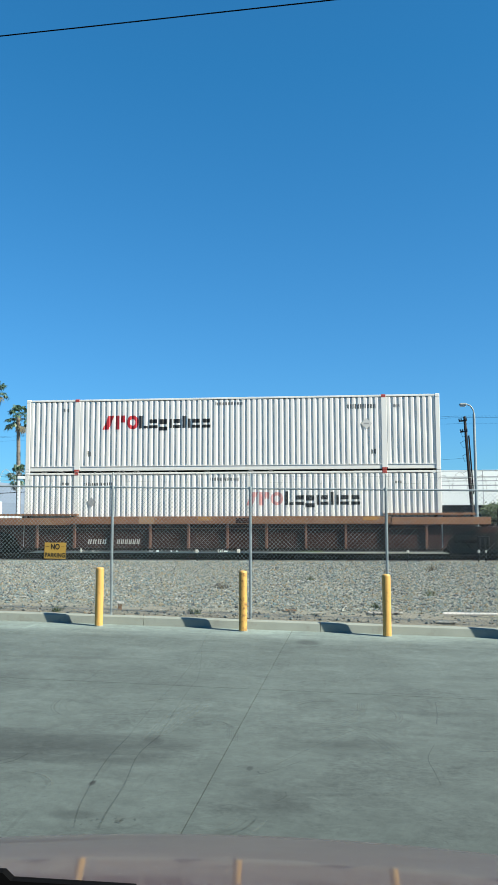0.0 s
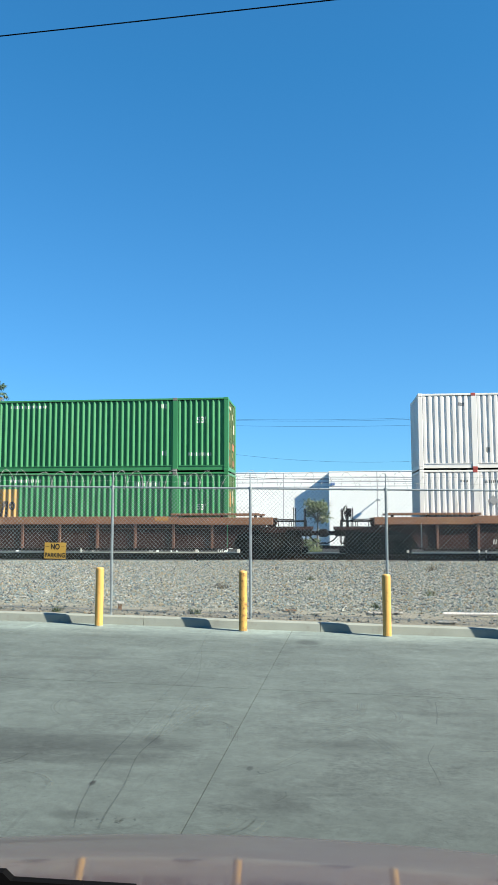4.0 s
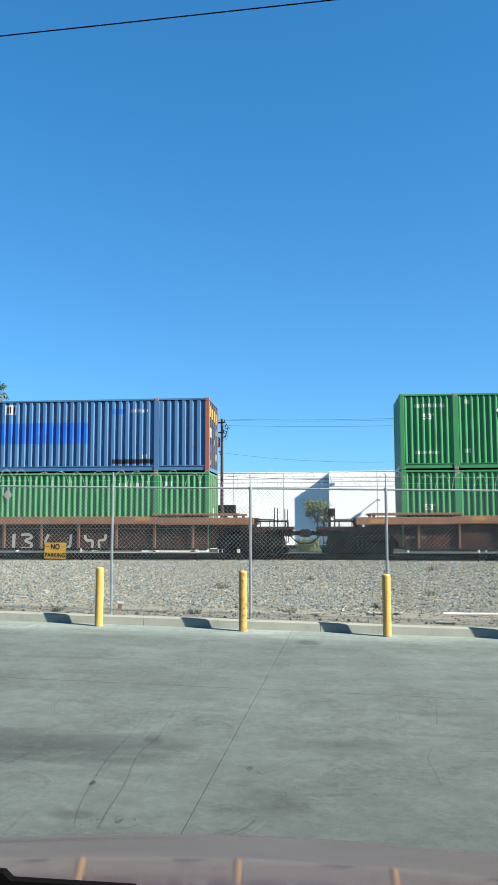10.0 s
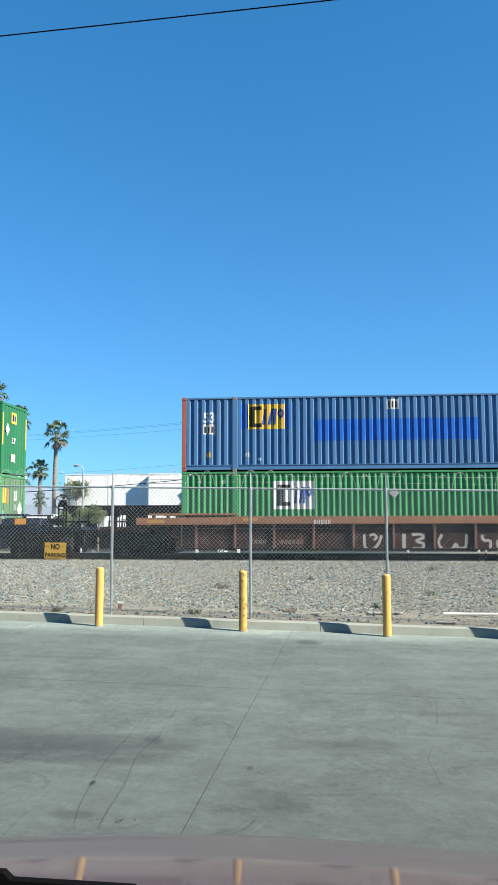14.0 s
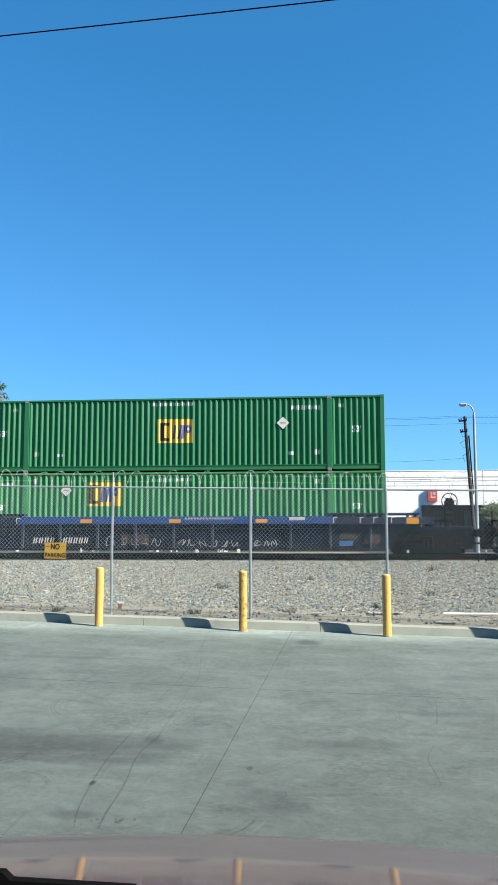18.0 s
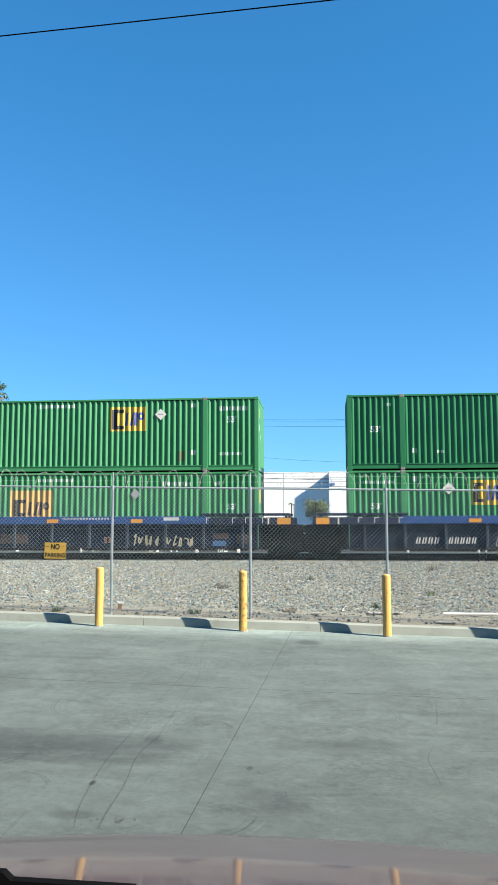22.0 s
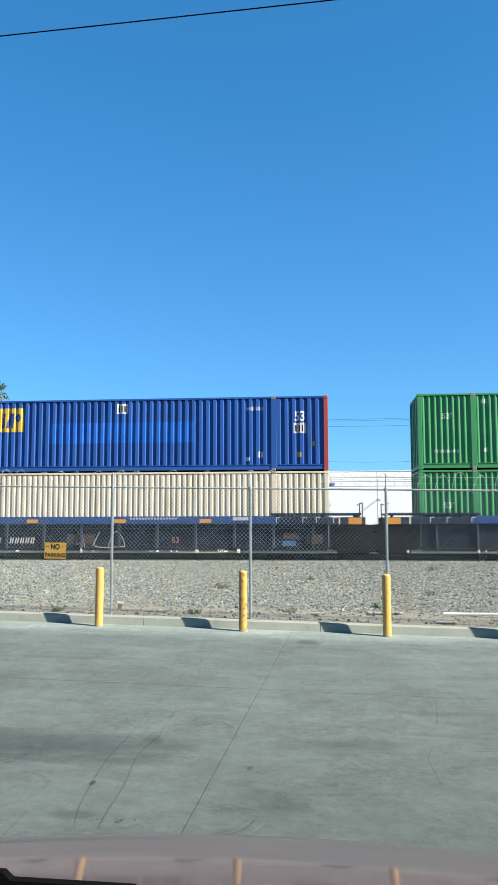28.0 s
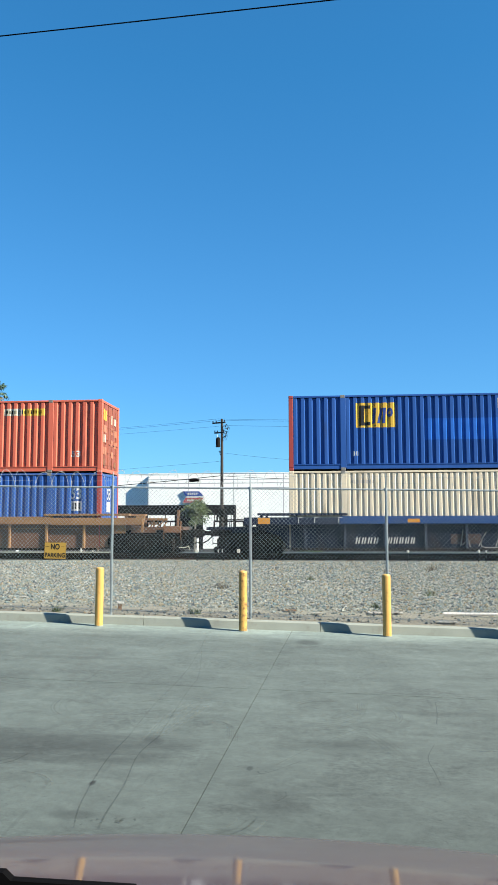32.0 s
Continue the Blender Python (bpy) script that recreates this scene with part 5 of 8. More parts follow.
def plate(ob, w, x0, x1, z0, z1):
    rect(ob, w, x0, x1, z0, z1, "white_mark", "white_plate")
    r = wall_at(w, (x0 + x1) / 2)
    bm = bmesh.new()
    for i in range(3):
        a = x0 + (x1 - x0) * (0.12 + 0.29 * i)
        ribbed(bm, r, a, a + (x1 - x0) * 0.13, z0 + (z1 - z0) * 0.15, z1 - (z1 - z0) * 0.2, 0.006)
    part("plate_bars", bm, M["black_mark"], ob, kind="stuff")


def logo(ob, w, x0, x1, z0, z1, m, dark, blue):
    """A coloured panel with plain dark and blue shapes on it."""
    second = "brown_mark" if m == "yellow_dull" else "blue_mark"
    rect(ob, w, x0, x1, z0, z1, m, "logo_panel")
    r = wall_at(w, (x0 + x1) / 2)
    a, b, c, d = dark
    c, t = max(c, 0.27), 0.30 * (b - a)
    bm = bmesh.new()
    ribbed_poly(bm, r, [(a, c), (b, c), (b, c + t), (a + 1.5 * t, c + t), (a + 1.5 * t, d - t), (b, d - t), (b, d), (a, d)], 0.006)
    part("logo_dark_shape", bm, M["black_mark"], ob)
    a, b, c, d = blue
    c = max(c, 0.27)
    u = (b - a) / 6
    for i, (p, q) in enumerate(((0, 0.5), (1.5, 1.0), (2.9, 0.4))):
        bm = bmesh.new()
        ribbed_poly(bm, r, [(a + p * u, c), (a + (p + 0.8) * u, c), (a + (p + 0.8 + q) * u, d), (a + (p + q) * u, d)], 0.006)
        part("logo_blue_bar", bm, M[second], ob)
    bm = bmesh.new()
    ring_poly(bm, r, a + 5.1 * u, (c + d) / 2 + 0.2 * (d - c), 0.9 * u, 0.3 * (d - c), 0.35)
    part("logo_blue_disc", bm, M[second], ob)


def end_plate(ob, y0, y1, z0, z1, m, x=LEN):
    """A painted patch on the end doors."""
    part("door_patch", boxes((x - 0.024, x - 0.012, y0, y1, z0, z1)), M[m], ob)


def post_strip(ob, y0, y1, z0, z1, m):
    part("post_strip", boxes((LEN + 0.0005, LEN + 0.004, y0, y1, z0, z1)), M[m], ob, "painted strip on the corner post")


def end_diamond(ob, y, z, r):
    bm = bmesh.new()
    bm.faces.new([bm.verts.new((LEN + 0.004, y + a, z + b)) for a, b in ((-r * 0.8, 0), (0, -r), (r * 0.8, 0), (0, r))])
    part("placard", bm, M["white_mark"], ob, "white diamond placard")


def end_words(ob, text, y0, y1, z0, z1):
    """Digits on the end wall, which faces along the train."""
    bm = text_mesh(text, 1.0)
    xs, zs = [v.co.x for v in bm.verts], [v.co.z for v in bm.verts]
    a, b, c, e = min(xs), max(xs), min(zs), max(zs)
    for v in bm.verts:
        v.co = Vector((LEN + 0.003, y0 + (v.co.x - a) / (b - a) * (y1 - y0), z0 + (v.co.z - c) / (e - c) * (z1 - z0)))
    part("length_number", fix(bm), M["white_mark"], ob)


def ring_poly(bm, r, cx, cz, rx, rz, hole=0.5):
    n = 20
    for i in range(n):
        p, q = 2 * math.pi * i / n, 2 * math.pi * (i + 1) / n
        ribbed_poly(bm, r, [(cx + rx * math.cos(p), cz + rz * math.sin(p)), (cx + rx * math.cos(q), cz + rz * math.sin(q)),
                            (cx + hole * rx * math.cos(q), cz + hole * rz * math.sin(q)), (cx + hole * rx * math.cos(p), cz + hole * rz * math.sin(p))], 0.004)


def red_shapes(ob, w, x0, x1, z0, z1, m="red_mark"):
    """Three plain red shapes: a leaning bar, a block, a ring."""
    r = wall_at(w, (x0 + x1) / 2)
    u, mid = (x1 - x0) / 3, (z0 + z1) / 2
    bm = bmesh.new()
    ribbed_poly(bm, r, [(x0, z0), (x0 + 0.5 * u, z0), (x0 + 0.98 * u, z1), (x0 + 0.48 * u, z1)], 0.004)
    part("logo_red_bar", bm, M[m], ob)
    bm = bmesh.new()
    a = x0 + 1.06 * u
    ribbed_poly(bm, r, [(a, z0), (a + 0.34 * u, z0), (a + 0.34 * u, z1), (a, z1)], 0.004)
    ribbed_poly(bm, r, [(a + 0.44 * u, mid), (a + 0.82 * u, mid), (a + 0.82 * u, z1), (a + 0.44 * u, z1)], 0.004)
    part("logo_red_block", bm, M[m], ob)
    bm = bmesh.new()
    ring_poly(bm, r, x0 + 2.5 * u, mid, 0.5 * u, (z1 - z0) / 2, 0.48)
    part("logo_red_ring", bm, M[m], ob)


def dark_shapes(ob, w, x0, x1, z0, z1):
    """A run of plain dark bars and blocks of the lettering's size."""
    r = wall_at(w, (x0 + x1) / 2)
    k, h = (x1 - x0) / 2.95, z1 - z0
    low = z0 + 0.12 * h

    def bar(a, b, c, d):
        ribbed_poly(bm, r, [(x0 + a * k, low + c * h), (x0 + b * k, low + c * h), (x0 + b * k, low + d * h), (x0 + a * k, low + d * h)], 0.004)

    for a, b, c, d in ((0.0, 0.13, 0.0, 0.88), (0.17, 0.34, 0.0, 0.18), (0.40, 0.76, 0.0, 0.62), (0.80, 1.16, -0.16, 0.62), (1.24, 1.34, 0.0, 0.64), (1.39, 1.70, 0.0, 0.62),
                       (1.78, 1.90, 0.0, 0.84), (2.00, 2.10, 0.0, 0.64), (2.15, 2.50, 0.0, 0.62), (2.57, 2.92, 0.0, 0.62)):
        bm = bmesh.new()
        if b - a > 0.3:
            g = (d - c) / 5
            bar(a, b, c, c + 1.7 * g)
            bar(a + 0.02, b - 0.02, d - 2.2 * g, d)
        else:
            bar(a, b, c, d)
        part("logo_dark_bar", bm, M["black_mark"], ob)


def marks_white_upper(ob, w):
    red_shapes(ob, w, 3.10, 4.55, 1.68, 2.23)
    dark_shapes(ob, w, 4.57, 7.42, 1.64, 2.21)
    bars(ob, w, 12.66, 13.79, 2.34, 2.56, 9, "black_mark")
    bars(ob, w, 14.41, 14.68, 2.37, 2.53, 3, "black_mark")
    placard(ob, w, 13.40, 1.78, 0.22, "white_mark")
    bars(ob, w, 13.56, 13.76, 0.60, 0.83, 2, "black_mark")
    bars(ob, w, 1.51, 1.75, 2.38, 2.56, 3, "black_mark")
    bars(ob, w, 7.58, 8.67, 2.56, 2.71, 9, "black_mark")
    bars(ob, w, 2.48, 2.67, 0.61, 0.86, 2, "black_mark")


def marks_white_lower(ob, w):
    red_shapes(ob, w, 8.78, 10.20, 1.59, 2.10, "red_faded")
    dark_shapes(ob, w, 10.27, 13.14, 1.53, 2.12)
    placard(ob, w, 2.70, 1.74, 0.20, "grey_mark")
    bars(ob, w, 2.39, 3.61, 2.37, 2.52, 8, "black_mark")
    bars(ob, w, 7.39, 8.53, 2.53, 2.68, 9, "black_mark")
    bars(ob, w, 1.51, 1.81, 2.41, 2.53, 3, "black_mark")
    bars(ob, w, 14.43, 14.70, 2.39, 2.51, 3, "black_mark")


def marks_green_upper(ob, w):
    bars(ob, w, 0.54, 1.72, 2.35, 2.53, 9, "white_mark")
    words(ob, w, "53'", 0.87, 1.29, 1.91, 2.14, "white_mark")
    bars(ob, w, 0.54, 1.49, 0.58, 0.73, 9, "white_mark")
    bars(ob, w, 2.41, 2.65, 2.47, 2.67, 2, "white_mark")
    bars(ob, w, 2.39, 2.65, 0.60, 0.81, 2, "white_mark")
    placard(ob, w, 3.78, 2.22, 0.22, "white_mark")
    logo(ob, w, 4.49, 5.93, 1.61, 2.57, "yellow_mark", (4.59, 5.01, 1.67, 2.49), (5.08, 5.88, 1.78, 2.37))
    bars(ob, w, 7.32, 8.87, 2.55, 2.69, 10, "white_mark")
    bars(ob, w, 13.50, 13.73, 2.45, 2.71, 2, "white_mark")
    bars(ob, w, 13.54, 13.74, 0.60, 0.86, 2, "white_mark")
    words(ob, w, "53'", 14.91, 15.27, 1.90, 2.15, "white_mark")
    bars(ob, w, 14.57, 15.52, 0.60, 0.76, 9, "white_mark")
    for y0, y1, z0, z1, m in ((0.34, 0.66, 2.02, 2.34, "tan_faded"), (1.46, 1.62, 2.16, 2.40, "pale_mark"), (1.80, 2.20, 1.62, 2.00, "pale_mark"), (0.32, 0.70, 0.86, 1.16, "tan_faded"),
                              (1.42, 1.98, 0.92, 1.20, "orange_mark"), (1.46, 1.72, 0.62, 0.84, "tan_faded"), (0.30, 0.74, 0.30, 0.62, "brown_top"), (1.44, 2.10, 0.28, 0.52, "brown_top"), (0.30, 0.98, 2.48, 2.60, "pale_mark")):
        end_plate(ob, y0, y1, z0, z1, m)


def marks_green_lower(ob, w):
    words(ob, w, "53'", 0.86, 1.24, 1.39, 1.63, "white_mark")
    placard(ob, w, 4.89, 2.06, 0.20, "grey_mark")
    logo(ob, w, 6.12, 7.79, 1.12, 2.26, "yellow_dull", (6.27, 6.67, 1.18, 1.93), (6.82, 7.69, 1.18, 1.79))
    bars(ob, w, 7.45, 8.73, 2.51, 2.66, 9, "white_mark")
    bars(ob, w, 12.44, 13.51, 2.33, 2.52, 7, "white_mark")
    bars(ob, w, 14.36, 14.66, 2.35, 2.54, 2, "white_mark")
    words(ob, w, "53'", 14.93, 15.27, 1.43, 1.66, "white_mark")
    for y0, y1, z0, z1, m in ((0.30, 0.92, 1.55, 2.15, "worn_yellow"), (0.36, 0.80, 1.02, 1.36, "pale_mark"), (1.44, 1.70, 1.70, 2.20, "pale_mark"), (1.90, 2.24, 1.60, 1.92, "tan_faded"), (1.44, 1.66, 1.02, 1.50, "tan_faded")):
        end_plate(ob, y0, y1, z0, z1, m)


def marks_faded_upper(ob, w):
    words(ob, w, "53", 0.84, 1.28, 1.90, 2.30, "white_mark")
    plate(ob, w, 0.83, 1.31, 1.44, 1.83)
    rect(ob, w, 0.96, 1.14, 0.54, 0.74, "yellow_mark")
    rect(ob, w, 2.33, 2.59, 1.64, 2.60, "blue_band")
    rect(ob, w, 4.01, 4.20, 1.62, 2.57, "blue_band")
    logo(ob, w, 2.56, 4.02, 1.62, 2.59, "yellow_mark", (2.63, 3.12, 1.70, 2.51), (3.14, 3.98, 1.79, 2.41))
    bars(ob, w, 2.45, 2.68, 0.53, 0.74, 2, "white_mark")
    rect(ob, w, 2.96, 3.10, 0.41, 0.51, "white_mark")
    plate(ob, w, 7.92, 8.37, 2.33, 2.72)
    rect(ob, w, 5.12, 11.34, 1.15, 1.97, "blue_band")
    rect(ob, w, 12.30, 12.75, 2.29, 2.50, "blue_band")
    bars(ob, w, 13.01, 13.73, 2.33, 2.49, 6, "white_mark")
    rect(ob, w, 12.30, 14.00, 0.33, 0.50, "black_mark")
    bars(ob, w, 13.50, 13.73, 0.50, 0.73, 2, "white_mark")
    rect(ob, w, 15.60, 15.69, 0.94, 1.10, "orange")
    for y0, y1, z0, z1, m in ((0.24, 0.40, 2.17, 2.60, "yellow_mark"), (0.46, 0.58, 2.30, 2.58, "worn_yellow"), (0.74, 0.98, 2.13, 2.54, "yellow_mark"), (1.42, 1.58, 2.10, 2.55, "yellow_mark"), (1.64, 1.74, 2.20, 2.50, "worn_yellow"), (1.92, 2.24, 2.05, 2.48, "yellow_mark"),
                              (0.24, 0.66, 1.36, 1.74, "pale_mark"), (1.45, 1.70, 1.62, 1.95, "blue_mark"), (1.94, 2.16, 1.58, 1.84, "grey_mark"), (0.24, 0.66, 0.74, 1.02, "blue_mark"),
                              (1.42, 1.70, 1.12, 1.36, "grey_mark"), (1.92, 2.20, 0.54, 0.82, "pale_mark"), (0.30, 0.58, 0.28, 0.46, "grey_mark")):
        end_plate(ob, y0, y1, z0, z1, m)


def marks_faded_lower(ob, w):
    logo(ob, w, 3.57, 5.14, 1.44, 2.52, "white_mark", (3.70, 4.20, 1.57, 2.38), (4.35, 5.02, 1.66, 2.28))
    placard(ob, w, 8.13, 2.04, 0.20, "grey_mark")
    bars(ob, w, 12.52, 13.58, 2.31, 2.51, 7, "white_mark")
    bars(ob, w, 14.43, 14.72, 2.35, 2.54, 2, "white_mark")
    bars(ob, w, 1.56, 1.74, 2.41, 2.58, 2, "white_mark")
    end_plate(ob, 1.0, 1.4, 0.9, 1.5, "white_mark")


def marks_dark_upper(ob, w):
    words(ob, w, "53'", 0.88, 1.26, 1.45, 1.69, "white_mark")
    bars(ob, w, 1.47, 1.70, 2.44, 2.58, 2, "white_mark")
    bars(ob, w, 2.43, 2.62, 0.60, 0.87, 2, "white_mark")
    bars(ob, w, 3.36, 3.62, 0.61, 0.76, 2, "white_mark")
    bars(ob, w, 7.10, 8.82, 2.56, 2.73, 10, "white_mark")
    logo(ob, w, 7.34, 8.78, 1.12, 2.06, "yellow_mark", (7.47, 7.84, 1.21, 1.92), (7.96, 8.69, 1.29, 1.82))
    bars(ob, w, 12.59, 13.75, 2.34, 2.55, 9, "white_mark")
    placard(ob, w, 12.28, 1.85, 0.24, "white_mark")
    rect(ob, w, 12.48, 12.67, 0.61, 0.75, "white_mark")
    bars(ob, w, 13.48, 13.73, 0.60, 0.84, 2, "white_mark")
    words(ob, w, "53'", 14.92, 15.27, 1.47, 1.72, "white_mark")
    bars(ob, w, 14.41, 14.64, 2.40, 2.59, 2, "white_mark")
    post_strip(ob, 0.03, 0.13, 1.15, 2.45, "yellow_mark")
    post_strip(ob, WID - 0.13, WID - 0.03, 1.15, 2.45, "yellow_mark")
    end_plate(ob, 0.92, 1.46, 2.10, 2.56, "yellow_mark", LEN + 0.013)
    end_plate(ob, 1.02, 1.16, 2.20, 2.46, "black_mark", LEN + 0.018)
    end_plate(ob, 1.22, 1.38, 2.22, 2.44, "blue_mark", LEN + 0.018)
    end_diamond(ob, 0.54, 1.82, 0.27)
    end_words(ob, "53'", 0.98, 1.40, 1.28, 1.52)
    end_plate(ob, 0.96, 1.40, 0.52, 0.84, "white_mark", LEN + 0.013)


def marks_dark_lower(ob, w):
    bars(ob, w, 0.50, 1.75, 2.37, 2.52, 9, "white_mark")
    words(ob, w, "53'", 0.86, 1.25, 1.43, 1.67, "white_mark")
    bars(ob, w, 2.42, 2.62, 2.44, 2.70, 2, "white_mark")
    placard(ob, w, 3.75, 2.20, 0.23, "white_mark")
    logo(ob, w, 4.56, 5.95, 1.58, 2.51, "yellow_mark", (4.65, 5.02, 1.68, 2.40), (5.13, 5.82, 1.74, 2.30))
    bars(ob, w, 7.09, 8.79, 2.51, 2.67, 10, "white_mark")
    bars(ob, w, 13.49, 13.71, 2.39, 2.62, 2, "white_mark")
    words(ob, w, "53'", 14.90, 15.25, 1.45, 1.67, "white_mark")
    end_plate(ob, 0.26, 0.62, 1.75, 2.35, "yellow_mark")
    end_plate(ob, 0.72, 0.86, 1.70, 2.30, "worn_yellow")
    end_plate(ob, 1.45, 1.70, 1.85, 2.25, "white_mark")
    end_plate(ob, 1.45, 1.65, 1.45, 1.70, "grey_mark")
    end_diamond(ob, 2.02, 1.50, 0.34)
    end_plate(ob, 0.28, 0.46, 1.10, 1.45, "grey_mark")


def marks_scuffed_upper(ob, w):
    words(ob, w, "53'", 0.91, 1.29, 1.92, 2.16, "white_mark")
    bars(ob, w, 0.59, 1.55, 0.62, 0.77, 9, "white_mark")
    bars(ob, w, 2.36, 2.62, 2.48, 2.67, 2, "white_mark")
    bars(ob, w, 2.42, 2.62, 0.63, 0.84, 2, "white_mark")
    bars(ob, w, 7.34, 8.88, 2.54, 2.71, 10, "white_mark")
    logo(ob, w, 10.26, 11.72, 1.61, 2.57, "yellow_mark", (10.36, 10.84, 1.68, 2.47), (10.86, 11.64, 1.83, 2.35))
    placard(ob, w, 12.31, 2.25, 0.23, "white_mark")
    bars(ob, w, 13.49, 13.74, 2.49, 2.69, 2, "white_mark")
    bars(ob, w, 14.62, 15.74, 2.34, 2.55, 9, "white_mark")
    words(ob, w, "53'", 14.92, 15.29, 1.90, 2.16, "white_mark")
    bars(ob, w, 14.60, 15.52, 0.61, 0.76, 9, "white_mark")
    bars(ob, w, 13.51, 13.72, 0.63, 0.87, 2, "white_mark")
    rect(ob, w, 12.98, 13.30, 0.40, 0.80, "door_worn")
    end_plate(ob, 0.5, 0.9, 2.1, 2.5, "yellow_mark")
    end_plate(ob, 0.4, 0.7, 1.6, 1.85, "white_mark")
    end_plate(ob, 0.9, 1.1, 1.3, 1.5, "white_mark")


def marks_scuffed_lower(ob, w):
    words(ob, w, "53'", 0.91, 1.29, 1.45, 1.69, "white_mark")
    logo(ob, w, 6.31, 8.01, 1.13, 2.21, "yellow_dull", (6.46, 6.94, 1.19, 1.85), (7.00, 7.90, 1.23, 1.75))
    bars(ob, w, 7.40, 8.84, 2.53, 2.67, 10, "white_mark")
    placard(ob, w, 11.33, 2.04, 0.20, "grey_mark")
    bars(ob, w, 12.41, 13.56, 2.35, 2.52, 8, "white_mark")
    bars(ob, w, 14.46, 14.68, 2.34, 2.53, 2, "white_mark")
    words(ob, w, "53'", 14.93, 15.27, 1.44, 1.67, "white_mark")
    end_plate(ob, 0.4, 1.1, 1.7, 2.3, "yellow_mark")


def marks_deep_upper(ob, w):
    logo(ob, w, 2.57, 4.07, 1.63, 2.58, "yellow_mark", (2.70, 3.12, 1.71, 2.48), (3.18, 3.97, 1.79, 2.38))
    bars(ob, w, 2.43, 2.69, 0.51, 0.77, 2, "white_mark")
    plate(ob, w, 7.88, 8.31, 2.30, 2.69)
    rect(ob, w, 5.14, 10.95, 1.14, 1.95, "blue_band")
    bars(ob, w, 12.97, 13.66, 2.33, 2.51, 6, "white_mark")
    words(ob, w, "53", 14.87, 15.26, 1.92, 2.31, "white_mark")
    plate(ob, w, 14.83, 15.29, 1.45, 1.85)
    bars(ob, w, 13.44, 13.67, 0.50, 0.78, 2, "white_mark")
    rect(ob, w, 12.98, 13.14, 0.40, 0.54, "white_mark")
    rect(ob, w, 14.96, 15.12, 0.53, 0.72, "yellow_mark")
    rect(ob, w, 15.54, 15.64, 0.96, 1.13, "yellow_mark")
    end_words(ob, "53", 0.95, 1.45, 1.92, 2.34)
    end_plate(ob, 0.95, 1.45, 1.48, 1.84, "white_mark", LEN + 0.013)
    end_plate(ob, 0.95, 1.40, 0.74, 0.98, "white_mark", LEN + 0.013)
    end_plate(ob, 1.02, 1.10, 1.54, 1.78, "blue_mark", LEN + 0.018)


def marks_deep_lower(ob, w):
    bars(ob, w, 2.33, 3.25, 2.39, 2.56, 8, "grey_mark")


def marks_last_upper(ob, w):
    rect(ob, w, 12.12, 12.86, 2.29, 2.57, "pale_mark")
    rect(ob, w, 12.92, 13.80, 2.28, 2.56, "yellow_mark")
    bars(ob, w, 12.17, 13.72, 2.33, 2.52, 9, "black_mark")
    words(ob, w, "53", 14.92, 15.28, 0.62, 0.86, "white_mark")
    for y0, y1, z0, z1, m in ((0.26, 0.42, 2.12, 2.56, "yellow_mark"), (0.50, 0.72, 2.10, 2.52, "yellow_mark"), (1.42, 1.60, 2.05, 2.42, "pale_mark"), (1.88, 2.12, 2.05, 2.34, "pale_mark"),
                              (0.26, 0.70, 1.62, 1.92, "orange_mark"), (0.30, 0.62, 1.22, 1.54, "pale_mark"), (1.42, 1.72, 1.62, 1.90, "orange_mark"), (1.48, 1.66, 1.72, 1.84, "pale_mark"),
                              (1.88, 2.28, 1.56, 1.84, "orange_mark"), (0.26, 0.70, 0.74, 1.04, "orange_mark"), (1.42, 1.74, 1.14, 1.40, "orange_mark"), (1.90, 2.26, 1.10, 1.36, "orange_mark"),
                              (1.42, 1.74, 0.66, 0.92, "orange_mark"), (0.30, 0.60, 0.30, 0.56, "brown_top"), (1.90, 2.20, 0.30, 0.52, "brown_top")):
        end_plate(ob, y0, y1, z0, z1, m)


def marks_last_lower(ob, w):
    words(ob, w, "53", 14.93, 15.33, 1.86, 2.29, "white_mark")
    plate(ob, w, 14.94, 15.38, 1.41, 1.79)
    end_words(ob, "53", 0.85, 1.35, 1.86, 2.30)
    end_plate(ob, 0.85, 1.35, 1.36, 1.76, "white_mark", LEN + 0.013)

# ---- the train ----
S_X, S_G, S_K, S_H, S_E, S_Q, S_R = 23.40, 0.0, -23.46, -46.87, -66.42, -85.95, -109.45
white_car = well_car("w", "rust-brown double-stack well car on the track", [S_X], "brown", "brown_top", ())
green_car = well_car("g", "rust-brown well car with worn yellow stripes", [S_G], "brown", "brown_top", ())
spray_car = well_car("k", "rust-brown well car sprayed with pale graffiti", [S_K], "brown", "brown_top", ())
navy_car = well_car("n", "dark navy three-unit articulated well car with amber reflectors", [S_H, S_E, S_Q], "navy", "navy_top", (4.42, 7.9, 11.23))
ladder_brake(navy_car, S_H + LEN + 2.4)
ochre_car = well_car("o", "ochre-brown double-stack well car", [S_R], "tan", "tan_post", ())
rusty_gear(ochre_car, S_R + LEN, "rust_gear")

